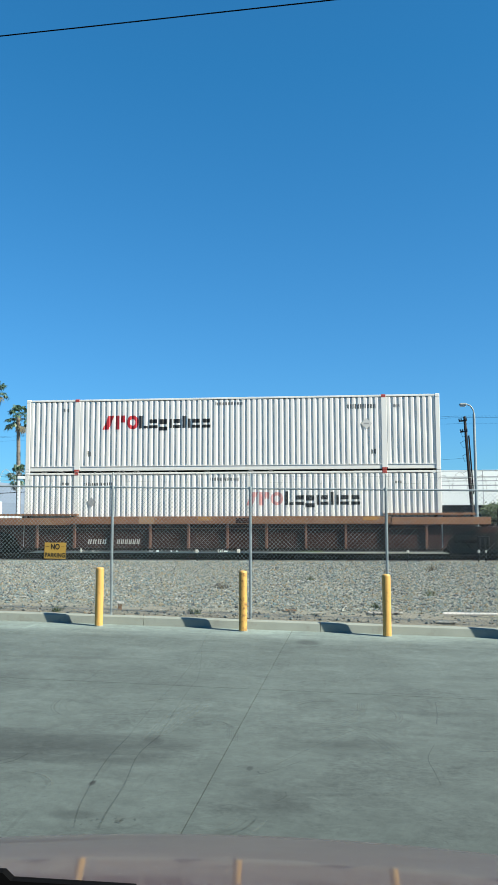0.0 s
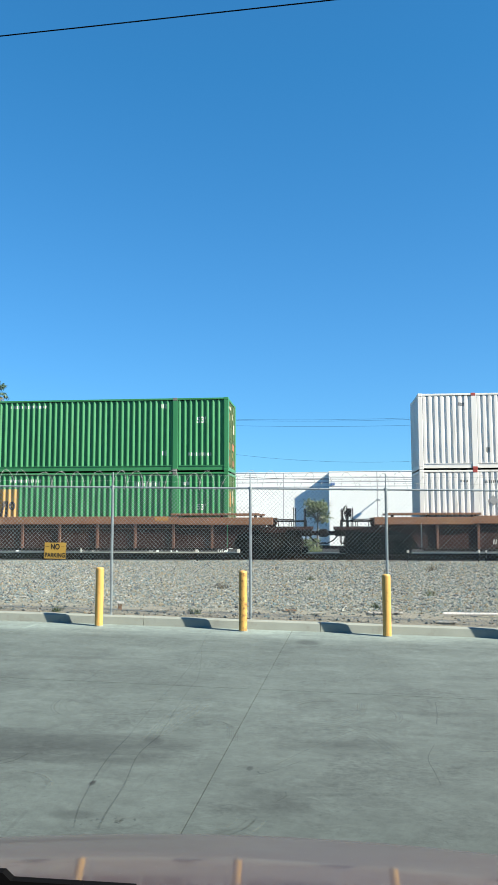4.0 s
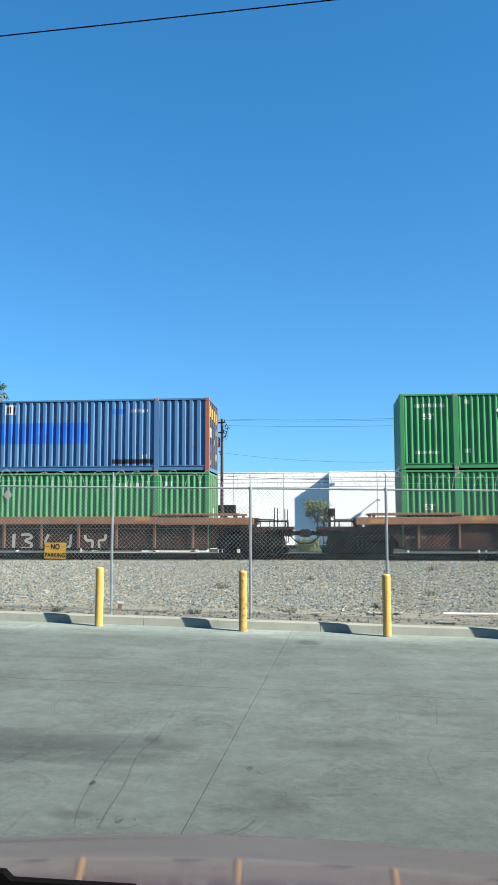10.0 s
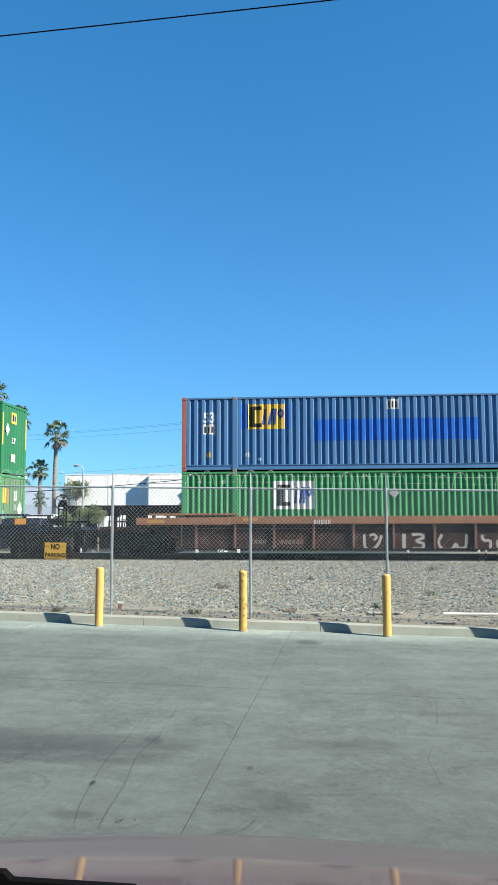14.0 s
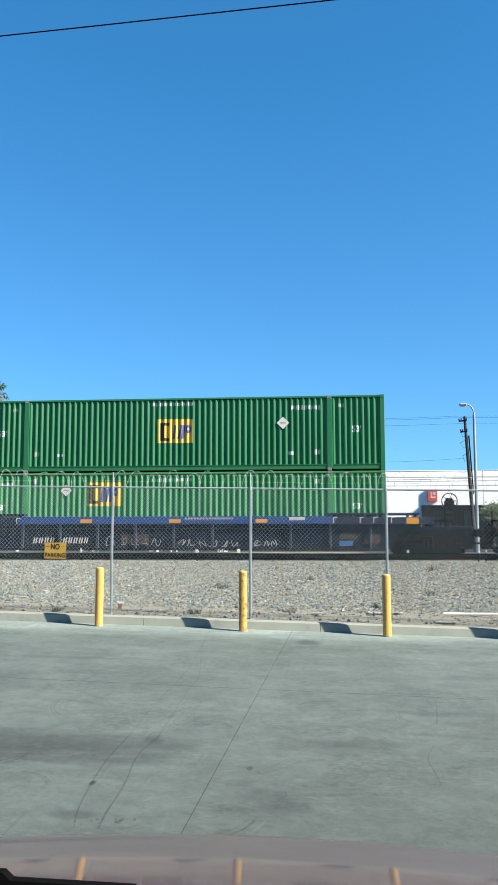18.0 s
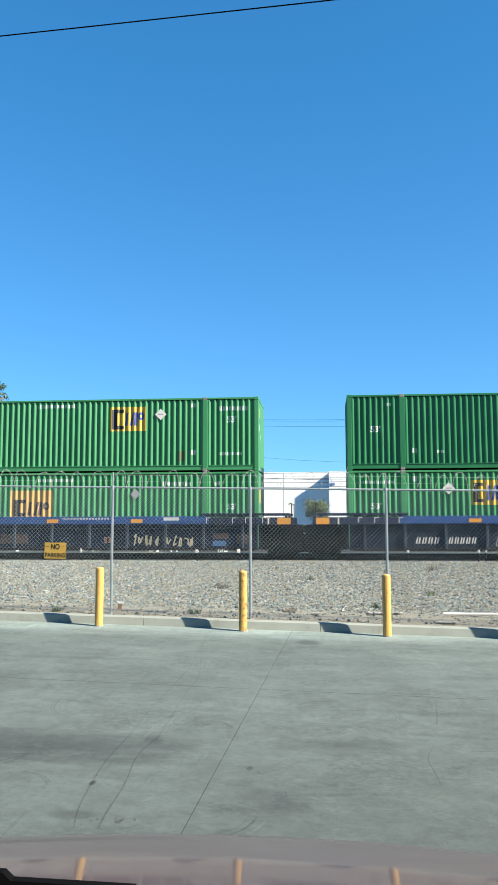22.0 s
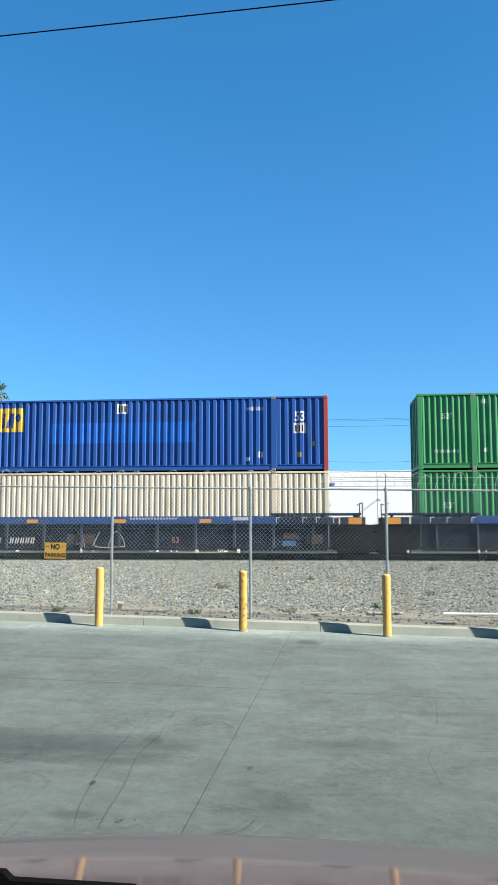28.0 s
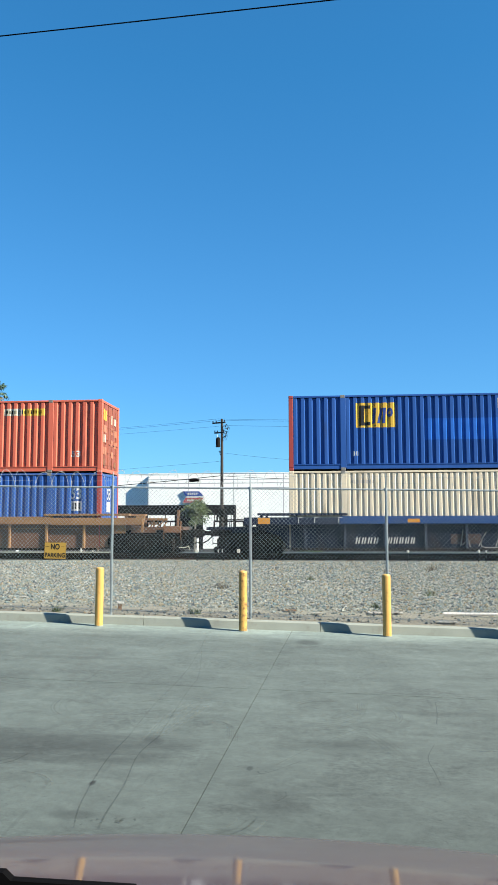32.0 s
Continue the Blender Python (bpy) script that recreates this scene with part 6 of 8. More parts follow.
BOXES = [
    container(S_X, 0, "white", "white corrugated steel container with red and black logo shapes", "white", cast="cast_red", marks=marks_white_lower),
    container(S_X, 1, "white", "white corrugated steel container with large red and black logo shapes", "white", cast="cast_red", marks=marks_white_upper),
    container(S_G, 0, "green", "green corrugated steel container with a yellow logo panel", door="door_worn", marks=marks_green_lower),
    container(S_G, 1, "green", "green corrugated steel container with yellow panel and white diamond", door="door_worn", marks=marks_green_upper),
    container(S_K, 0, "green", "green corrugated steel container with a pale logo panel", door="door_pale", marks=marks_faded_lower),
    container(S_K, 1, "blue_faded", "faded blue corrugated container with orange-red corner posts", "wide", corner="orange", door="door_blue", marks=marks_faded_upper),
    container(S_H, 0, "green", "green corrugated steel container with bright yellow logo panel", door="door_pale", marks=marks_dark_lower),
    container(S_H, 1, "green_dark", "dark green corrugated steel container with a yellow logo panel", doors="left", marks=marks_dark_upper),
    container(S_E, 0, "green", "green corrugated steel container with large yellow panel", doors="left", marks=marks_scuffed_lower),
    container(S_E, 1, "green", "green corrugated steel container with scuffed lower edge", doors="left", marks=marks_scuffed_upper),
    container(S_Q, 0, "cream", "cream corrugated steel container streaked with rust", "white", doors="left", marks=marks_deep_lower),
    container(S_Q, 1, "blue", "deep blue corrugated container with red corner posts", "wide", corner="red_post", doors="left", marks=marks_deep_upper),
    container(S_R, 0, "blue", "blue corrugated container with orange-red corner posts", "wide", corner="red_post", doors="left", marks=marks_last_lower),
    container(S_R, 1, "red", "faded red corrugated steel container with door rods", "wide", door="door_red", marks=marks_last_upper),
]
_ws = wheelset_mesh()
AXLES = []
for car, x in WHEELS:
    ob = share("wheelset", _ws, car, pose(x, CY, 0.42))
    AXLES.append((ob, x))

# track
track = thing("railway_track", "steel rails on timber sleepers in the ballast", "track", kind="structure")
for y in (CY - 0.755, CY + 0.755):
    bm = bmesh.new()
    slab(bm, [(-0.07, -0.18), (0.07, -0.18), (0.07, -0.165), (0.012, -0.14), (0.012, -0.05), (0.036, -0.04), (0.036, 0.0), (-0.036, 0.0), (-0.036, -0.04), (-0.012, -0.05), (-0.012, -0.14), (-0.07, -0.165)], -160, 130)
    for v in bm.verts:
        v.co = Vector((v.co.y, TRACK_Y + y + v.co.x, RAIL_Z + v.co.z))
    part("rail", fix(bm), M["rail"], track)
_tie = mesh_of(boxes((-0.11, 0.11, -1.3, 1.3, -0.17, 0.0), b=0.01), "sleeper", M["tie"])
for i in range(120):
    share("sleeper", _tie, track, pose(-36 + i * 0.52, TRACK_Y + CY, RAIL_Z - 0.18))

# ---- paint and scrawl on the well cars: x from the well's left end, z over the rail ----
SILL_Y, WALL_Y = -0.2245, -0.0645


def patch(car, s0, x0, x1, z0, z1, m, y=SILL_Y, name="paint_patch", label=""):
    part(name, boxes((s0 + x0, s0 + x1, y, y + 0.003, z0, z1)), M[m], car, label)


def code(car, s0, x0, x1, z0, z1, n, m, slant=0.0, y=WALL_Y):
    """Reporting marks as plain bars."""
    step = (x1 - x0) / n
    for i in range(n):
        a, b = s0 + x0 + step * (i + 0.12), s0 + x0 + step * (i + 0.78)
        bm = bmesh.new()

        def bar(u0, u1, f0, f1):
            p = [(a + (b - a) * u + slant * f, z0 + (z1 - z0) * f) for u, f in ((u0, f0), (u1, f0), (u1, f1), (u0, f1))]
            slab(bm, p, y, y + 0.003)

        bar(0.0, 0.36, 0.0, 1.0)
        bar(0.64, 1.0, 0.0, 1.0)
        part("code_bar", fix(bm), M[m], car)


def stroke(car, s0, pts, m, width=0.05, y=WALL_Y):
    """A sprayed line."""
    bm = bmesh.new()
    p = [Vector((s0 + a, 0, b)) for a, b in pts]
    fine = []
    for i in range(len(p) - 1):
        for k in range(4):
            t = k / 4
            q0, q1, q2, q3 = p[max(i - 1, 0)], p[i], p[i + 1], p[min(i + 2, len(p) - 1)]
            fine.append(0.5 * ((2 * q1) + (q2 - q0) * t + (2 * q0 - 5 * q1 + 4 * q2 - q3) * t * t + (3 * q1 - q0 - 3 * q2 + q3) * t ** 3))
    fine.append(p[-1])
    prev = None
    for i, q in enumerate(fine):
        way = (fine[min(i + 1, len(fine) - 1)] - fine[max(i - 1, 0)]).normalized()
        side = Vector((-way.z, 0, way.x)) * width / 2
        cur = [bm.verts.new((q.x + side.x, y, q.z + side.z)), bm.verts.new((q.x - side.x, y, q.z - side.z))]
        if prev:
            bm.faces.new((prev[0], cur[0], cur[1], prev[1]))
        prev = cur
    part("sprayed_line", fix(bm), M[m], car)


def scrawl(car, s0, x0, x1, z0, z1, m, n, seed, width=0.03):
    """Sprayed writing that cannot be read: loops and slashes."""
    rg = random.Random(seed)
    step = (x1 - x0) / n
    for i in range(n):
        a = x0 + i * step
        pts = [(a + step * rg.uniform(0, 0.9), z0 + (z1 - z0) * ((k % 2) * rg.uniform(0.6, 1) + (1 - k % 2) * rg.uniform(0, 0.3))) for k in range(5)]
        pts.sort(key=lambda p: p[0] + rg.uniform(-0.1, 0.1))
        stroke(car, s0, pts, m, width)


M["spray_pale"] = mat("pale_spray", (0.42, 0.41, 0.39), 0.7)
M["spray_yellow"] = mat("yellowed_spray", (0.46, 0.42, 0.28), 0.7)
M["spray_blue"] = mat("blue_spray", (0.03, 0.13, 0.30), 0.7)
M["stencil"] = mat("worn_stencil_paint", (0.60, 0.60, 0.57), 0.7, dirt=(0.3, 0.26, 0.22), dirt_amount=0.3)
M["stencil_faint"] = mat("faint_stencil_paint", (0.22, 0.16, 0.13), 0.7)
M["tan_patch"] = mat("tan_repair_paint", (0.42, 0.26, 0.15), 0.7)
M["dull_stencil"] = mat("dull_brown_stencil", (0.06, 0.036, 0.032), 0.8, dirt=(0.02, 0.02, 0.025), dirt_amount=0.5, dirt_scale=5)
M["orange_stencil"] = mat("orange_stencil_paint", (0.30, 0.16, 0.10), 0.7)

code(white_car, S_X, 2.59, 3.36, 0.43, 0.61, 4, "stencil", 0.03)
code(white_car, S_X, 3.74, 4.67, 0.43, 0.61, 6, "stencil", 0.03)
patch(white_car, S_X, 4.65, 5.26, 1.20, 1.47, "tan_patch")
patch(white_car, S_X, 6.95, 7.47, 1.33, 1.45, "worn_yellow")
patch(white_car, S_X, 13.2, 13.8, 1.33, 1.46, "worn_yellow")
patch(white_car, S_X, 8.4, 9.0, 1.22, 1.42, "brown", label="darker overpainted patch")
patch(green_car, S_G, 6.69, 7.21, 1.18, 1.46, "tan_patch")
patch(green_car, S_G, 2.53, 3.06, 1.31, 1.44, "worn_yellow")
patch(green_car, S_G, 13.33, 13.87, 1.33, 1.46, "worn_yellow")
patch(green_car, S_G, -1.2, -0.5, 1.22, 1.36, "worn_yellow", y=-0.2445)
code(green_car, S_G, 0.1, 0.9, 0.62, 0.74, 4, "stencil_faint")
patch(spray_car, S_K, 2.42, 2.96, 1.30, 1.43, "worn_yellow")
patch(spray_car, S_K, 13.3, 13.9, 1.33, 1.46, "worn_yellow")
patch(spray_car, S_K, -1.3, -0.6, 1.22, 1.36, "worn_yellow", y=-0.2445)
code(spray_car, S_K, 2.64, 3.3, 0.44, 0.60, 4, "stencil_faint", 0.03)
code(spray_car, S_K, 3.8, 4.7, 0.44, 0.60, 6, "stencil_faint", 0.03)
code(spray_car, S_K, 5.08, 5.75, 1.18, 1.35, 5, "stencil", 0.0, SILL_Y)
# four tall pale figures
stroke(spray_car, S_K, [(6.98, 0.80), (6.98, 0.45), (7.05, 0.28), (7.30, 0.24), (7.50, 0.45), (7.62, 0.76)], "spray_pale", 0.10)
stroke(spray_car, S_K, [(7.18, 0.74), (7.32, 0.80), (7.44, 0.70), (7.34, 0.58)], "spray_pale", 0.09)
stroke(spray_car, S_K, [(8.45, 0.82), (8.44, 0.25)], "spray_pale", 0.13)
stroke(spray_car, S_K, [(8.74, 0.78), (9.05, 0.80), (9.16, 0.68), (8.90, 0.56), (9.16, 0.44), (9.10, 0.27), (8.76, 0.27)], "spray_pale", 0.10)
stroke(spray_car, S_K, [(9.84, 0.80), (9.72, 0.50), (9.86, 0.26), (10.20, 0.26), (10.34, 0.44), (10.46, 0.27), (10.70, 0.36), (10.74, 0.80)], "spray_pale", 0.10)
stroke(spray_car, S_K, [(11.30, 0.78), (11.36, 0.58), (11.60, 0.55), (11.60, 0.25), (11.86, 0.25), (11.86, 0.55), (12.08, 0.60), (12.12, 0.80)], "spray_pale", 0.10)
for s0 in (S_H, S_Q):
    code(navy_car, s0, 2.45, 3.35, 0.455, 0.68, 4, "stencil", 0.05)
    code(navy_car, s0, 3.65, 4.70, 0.455, 0.68, 5, "stencil", 0.05)
for s0 in (S_H, S_E, S_Q):
    code(navy_car, s0, 8.51, 10.38, 1.37, 1.44, 16, "stencil", 0.0, SILL_Y)
    patch(navy_car, s0, 12.5, 13.1, 1.33, 1.45, "stencil")
    for xe, d in ((-0.95, 1), (17.1, -1)):
        patch(navy_car, s0, xe - 0.23, xe + 0.23, 1.19, 1.42, "reflect", y=-0.2445, name="end_reflector", label="large amber end reflector")
    for x in (0.35, 0.95, 1.85, 14.15, 15.15, 15.65, 16.3):
        patch(navy_car, s0, x, x + 0.03, 1.22, 1.42, "stencil", y=-0.2445)
        patch(navy_car, s0, x, x + 0.16, 1.41, 1.44, "stencil", y=-0.2445)
    patch(navy_car, s0, 14.38, 14.89, 0.36, 0.56, "spray_blue", y=WALL_Y)
    patch(navy_car, s0, 14.4, 15.0, 0.62, 0.86, "dull_stencil", y=WALL_Y)
    patch(navy_car, s0, 6.0, 7.1, 0.45, 0.80, "dull_stencil", y=WALL_Y)
    patch(navy_car, s0, 15.3, 15.9, 0.45, 0.80, "dull_stencil", y=WALL_Y)
scrawl(navy_car, S_H, 5.4, 7.6, 0.36, 0.70, "spray_pale", 5, 3, 0.024)
scrawl(navy_car, S_H, 8.2, 10.6, 0.34, 0.62, "spray_pale", 6, 5, 0.024)
scrawl(navy_car, S_H, 11.1, 12.1, 0.36, 0.62, "spray_pale", 3, 8, 0.024)
scrawl(navy_car, S_E, 3.76, 4.79, 0.40, 0.90, "spray_yellow", 5, 11, 0.05)
scrawl(navy_car, S_E, 11.3, 12.3, 0.36, 0.90, "spray_yellow", 5, 12, 0.05)
scrawl(navy_car, S_E, 12.6, 13.7, 0.36, 0.75, "spray_yellow", 5, 13, 0.05)
stroke(navy_car, S_Q, [(6.35, 0.35), (6.45, 0.95), (6.40, 0.40), (6.62, 0.62), (6.70, 0.32)], "spray_pale", 0.035)
stroke(navy_car, S_Q, [(7.0, 0.35), (7.3, 0.9), (7.12, 0.34), (8.3, 0.34)], "spray_pale", 0.035)
stroke(navy_car, S_Q, [(7.62, 0.34), (7.80, 0.78), (7.98, 0.90), (8.22, 0.62), (8.28, 0.36)], "spray_pale", 0.035)
bm = text_mesh("53", 0.30)
for v in bm.verts:
    v.co += Vector((S_E + 10.12, WALL_Y, 0.48))
part("length_number", bm, M["orange_stencil"], navy_car)
bm = text_mesh("53", 0.30)
for v in bm.verts:
    v.co += Vector((S_Q + 10.12, WALL_Y, 0.48))
part("length_number", bm, M["orange_stencil"], navy_car)

# ---- far side of the track ----
FAR_Z, TOP = -0.85, 6.60
road = thing("far_road", "dark asphalt road beyond the railway", "road", kind="structure")
M["far_road"] = mat("dark_asphalt_road", (0.040, 0.042, 0.045), 0.95, spec=0.1, scale=0.4, grain=6, vary=0.15)
part("road_surface", boxes((-720, 720, 46.0, 76.4, -1.3, -0.80)), M["far_road"], road)

warehouse = thing("warehouse", "long low white concrete warehouse with stepped front", "building", "far side buildings")
# front planes, each step nearer than the one before: x from, x to, y
STEPS = [(-26.5, -17.6, 79.0), (-17.6, 0.43, 78.1), (0.43, 40.0, 76.9)]
for x0, x1, y in STEPS:
    part("wall", boxes((x0, x1, y, 100.0, FAR_Z, TOP), b=0.02), M["bldg"], warehouse)
    part("coping", boxes((x0, x1, y - 0.03, y + 0.3, TOP, TOP + 0.06)), M["bldg"], warehouse)
M["seam"] = mat("shadowed_panel_joint", (0.45, 0.47, 0.50), 0.9)
for x, y in ((-8.96, 78.1), (-4.03, 78.1), (5.05, 76.9), (15.0, 76.9), (25.0, 76.9), (-22.0, 79.0), (-13.5, 78.1)):
    part("panel_joint", boxes((x - 0.03, x + 0.03, y - 0.006, y, 0.4, TOP - 0.05)), M["seam"], warehouse)
for z in (6.0, 5.62, 5.18):
    for x0, x1, y in STEPS[1:]:
        part("reveal_line", boxes((x0 + 0.05, x1, y - 0.006, y, z - 0.035, z + 0.035)), M["seam"], warehouse)
# dark strips added to hide the pale wall line below the train
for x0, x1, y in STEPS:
    part("foot_strip", boxes((x0, x1, y - 0.05, y - 0.001, FAR_Z, -0.50), b=0.01), M["bldg_dark"], warehouse, "dark strip added at the wall foot")
# dark dock front with pale doors
dock = part("dock_front", boxes((-17.6, -8.73, 76.6, 78.1, FAR_Z, 3.43), (-25.8, -17.6, 76.6, 79.0, FAR_Z, 3.43)), M["bldg_dark"], warehouse, "dark painted loading-dock front")
for x0, x1, z0, z1 in ((-17.25, -14.53, 1.2, 2.44), (-11.79, -10.12, -0.8, 2.43), (-9.40, -8.85, -0.8, 2.45), (-20.60, -19.50, 0.9, 2.44), (-21.63, -20.95, 1.35, 2.39)):
    part("dock_door", boxes((x0, x1, 76.56, 76.6, z0, z1)), M["bldg"], dock, "white roll-up door")
part("dock_door", boxes((-22.36, -21.65, 76.56, 76.6, 1.3, 2.36)), mat("grey_dock_door", (0.42, 0.47, 0.52), 0.7), dock, "grey roll-up door")
low = part("lower_band", boxes((9.2, 34.0, 76.55, 76.9, FAR_Z, 3.33), b=0.02), M["bldg_dark"], warehouse, "dark lower band with windows")
for k in range(8):
    part("window", boxes((10.2 + k * 2.9, 12.4 + k * 2.9, 76.52, 76.55, 1.0, 2.8)), M["glass_dark"], low)

arrow = thing("arrow_sign", "blue, white and red arrow-shaped sign on the warehouse wall", "sign")
ax0, ax1, az0, az1 = -14.12, -11.84, 3.66, 4.85
am, tip, notch = (az0 + az1) / 2, 0.55, 0.4
bm = bmesh.new()
slab(bm, [(ax0, az1), (ax0 + notch, am), (ax0, az0), (ax1 - tip, az0), (ax1, am), (ax1 - tip, az1)], 77.9, 78.1)
part("board", fix(bm), M["white_mark"], arrow)
bm = bmesh.new()
slab(bm, [(ax0 + 0.08, az1 - 0.04), (ax0 + notch - 0.04, am + 0.09), (ax1 - 0.12, am + 0.09), (ax1 - tip - 0.02, az1 - 0.04)], 77.89, 77.9)
part("blue_field", fix(bm), M["blue_mark"], arrow)
bm = bmesh.new()
slab(bm, [(ax0 + notch - 0.04, am - 0.09), (ax0 + 0.08, az0 + 0.04), (ax1 - tip - 0.02, az0 + 0.04), (ax1 - 0.12, am - 0.09)], 77.89, 77.9)
part("red_field", fix(bm), mat("dull_red_sign", (0.45, 0.06, 0.07), 0.6), arrow)
for k in range(5):
    part("word_bar", boxes((ax0 + 0.55 + k * 0.21, ax0 + 0.70 + k * 0.21, 77.88, 77.89, am + 0.22, am + 0.42)), M["white_mark"], arrow)
for k in range(6):
    part("word_bar", boxes((ax0 + 0.50 + k * 0.21, ax0 + 0.65 + k * 0.21, 77.88, 77.89, az0 + 0.16, az0 + 0.34)), M["white_mark"], arrow)

red_sign = thing("wall_sign", "red square sign with a white shape on the warehouse", "sign")
part("box", boxes((9.75, 10.67, 76.6, 76.9, 3.66, 4.89), b=0.02), mat("red_sign_face", (0.72, 0.075, 0.06), 0.5), red_sign)
part("white_shape", boxes((10.05, 10.5, 76.585, 76.6, 4.0, 4.14)), M["white_mark"], red_sign)
part("white_shape", boxes((10.05, 10.17, 76.585, 76.6, 4.14, 4.55)), M["white_mark"], red_sign)
part("white_shape", boxes((10.27, 10.5, 76.585, 76.6, 4.3, 4.55)), M["white_mark"], red_sign)
plaque = lone("wall_plaque", boxes((0.62, 1.0, 76.84, 76.9, 5.28, 5.54), b=0.01), mat("blue_plaque", (0.10, 0.22, 0.50), 0.5), "small blue plaque on the white wall", "sign")
wl = thing("wall_lamp", "wall lamp on a bracket that throws a long shadow", "lamp")
part("bracket", boxes((5.02, 5.08, 76.1, 76.9, 3.86, 3.92)), M["galv"], wl)
part("lamp_head", boxes((4.85, 5.25, 75.95, 76.3, 3.75, 3.93), b=0.03), M["galv"], wl)

left_shed = thing("shed", "low white building with a flat roof behind the palms", "building", "far side buildings")
part("wall", boxes((-48.0, -35.85, 79.0, 85.5, FAR_Z, 4.06), b=0.02), M["bldg"], left_shed)
part("door", boxes((-40.0, -38.8, 78.92, 79.0, FAR_Z, 2.2)), M["bldg_dark"], left_shed)
low_wall = thing("yard_wall", "low white yard wall under the palms", "wall")
part("panel", boxes((-60.0, -25.5, 95.0, 95.3, FAR_Z, 2.75)), M["bldg"], low_wall)
# same added strips, so these white walls stay dark low down
part("foot_strip", boxes((-60.0, -25.5, 94.94, 94.999, FAR_Z, 0.85), b=0.01), M["bldg_dark"], low_wall, "dark strip added at the wall foot")
part("foot_strip", boxes((-48.0, -35.85, 78.94, 78.999, FAR_Z, 0.70), b=0.01), M["bldg_dark"], left_shed, "dark strip added at the wall foot")

# ---- traffic on the far road, seen through the gaps of the train ----
ROAD_CARS, ROAD_WHEELS = [], []
M["white_body"] = mat("white_car_body", (0.95, 0.96, 0.97), 0.3, vary=0.03, coat=0.5)
M["silver_body"] = mat("silver_car_body", (0.55, 0.62, 0.70), 0.3, metal=0.3, vary=0.03, coat=0.5)


def road_car(name, label, category, paint, x, y, speed, lower, upper, windows, axles, tyre_r):
    """A vehicle with its nose to +x. lower, upper: outlines of body and cabin; x: where it is at the start; speed in metres a second."""
    ob = thing(name, label, category, "traffic on the far road")
    way = 0 if speed > 0 else 180
    ob.matrix_basis = pose(x, y, -0.80, 0, 0, way)
    nose, tail = max(p[0] for p in lower), min(p[0] for p in lower)
    solids = []
    for part_name, outline, half in (("body", lower, 0.90), ("cabin", upper, 0.80)):
        bm = bmesh.new()
        slab(bm, outline, -half, half)
        bmesh.ops.bevel(bm, geom=[e for e in bm.edges if abs(e.verts[0].co.y - e.verts[1].co.y) < 0.01], offset=0.06, segments=2, affect="EDGES")
        solids.append(part(part_name, fix(bm), M[paint], ob))
    for sg in (-1, 1):
        for outline in windows:
            bm = bmesh.new()
            slab(bm, outline, sg * 0.802 - 0.006, sg * 0.802 + 0.006)
            part("side_window", fix(bm), M["glass_dark"], solids[1], "dark side window")
        part("door_seam", boxes((-0.45, -0.43, sg * 0.902 - 0.004, sg * 0.902 + 0.004, 0.45, 0.96)), M["seam"], solids[0])
        part("door_handle", boxes((-0.38, -0.20, sg * 0.91 - 0.012, sg * 0.91 + 0.012, 0.84, 0.88), b=0.006), M["galv"], solids[0])
        part("headlight", boxes((nose - 0.26, nose - 0.02, sg * 0.68 - 0.15, sg * 0.68 + 0.15, 0.62, 0.78), b=0.03), M["galv"], ob, "clear headlight")
        part("tail_light", boxes((tail - 0.02, tail + 0.10, sg * 0.74 - 0.10, sg * 0.74 + 0.10, 0.74, 0.98), b=0.02), M["red_mark"], ob, "red tail light")
        part("mirror", boxes((0.62, 0.78, sg * 0.96 - 0.08, sg * 0.96 + 0.08, 1.00, 1.14), b=0.03), M[paint], ob)
    for wx in axles:
        for sg in (-1, 1):
            bm = bmesh.new()
            tube(bm, (0, -0.10, 0), (0, 0.10, 0), tyre_r, 24)
            tyre = part("tyre", fix(bm), M["rubber"], ob)
            tyre.matrix_basis = pose(wx, sg * 0.83, tyre_r)
            bm = bmesh.new()
            tube(bm, (0, sg * 0.09, 0), (0, sg * 0.115, 0), 0.21, 10)
            part("rim", fix(bm), M["galv"], tyre, "grey alloy rim")
            ROAD_WHEELS.append((tyre, wx, sg * 0.83, tyre_r, abs(speed)))
    ROAD_CARS.append((ob, x, y, way, speed))
    return ob


VAN_LOW = [(-2.92, 0.40), (-2.98, 0.80), (-2.94, 1.08), (1.98, 1.06), (2.28, 0.90), (2.36, 0.55), (2.30, 0.32)]
VAN_TOP = [(-2.92, 1.07), (-2.86, 1.80), (-2.74, 2.08), (0.10, 2.10), (0.52, 1.96), (1.36, 1.06)]
SEDAN_LOW = [(-2.20, 0.34), (-2.26, 0.70), (-2.16, 0.98), (1.10, 0.95), (1.95, 0.80), (2.22, 0.62), (2.24, 0.34)]
SEDAN_TOP = [(-1.90, 0.96), (-1.25, 1.40), (-0.95, 1.46), (0.15, 1.45), (1.15, 0.94)]
SEDAN_GLASS = [[(-1.55, 1.00), (-1.18, 1.34), (-0.50, 1.36), (-0.50, 1.00)], [(-0.42, 1.00), (-0.42, 1.36), (0.08, 1.36), (0.78, 1.00)]]
road_car("passing_van", "white panel van driving along the far road", "van", "white_body", -40.2, 50.0, 14.7, VAN_LOW, VAN_TOP, [[(-0.02, 1.26), (-0.02, 1.78), (0.40, 1.78), (0.98, 1.26)]], (-2.18, 1.60), 0.36)
road_car("passing_car", "silver saloon car driving along the far road", "car", "silver_body", -442.2, 50.0, 18.19, SEDAN_LOW, SEDAN_TOP, SEDAN_GLASS, (-1.35, 1.38), 0.32)
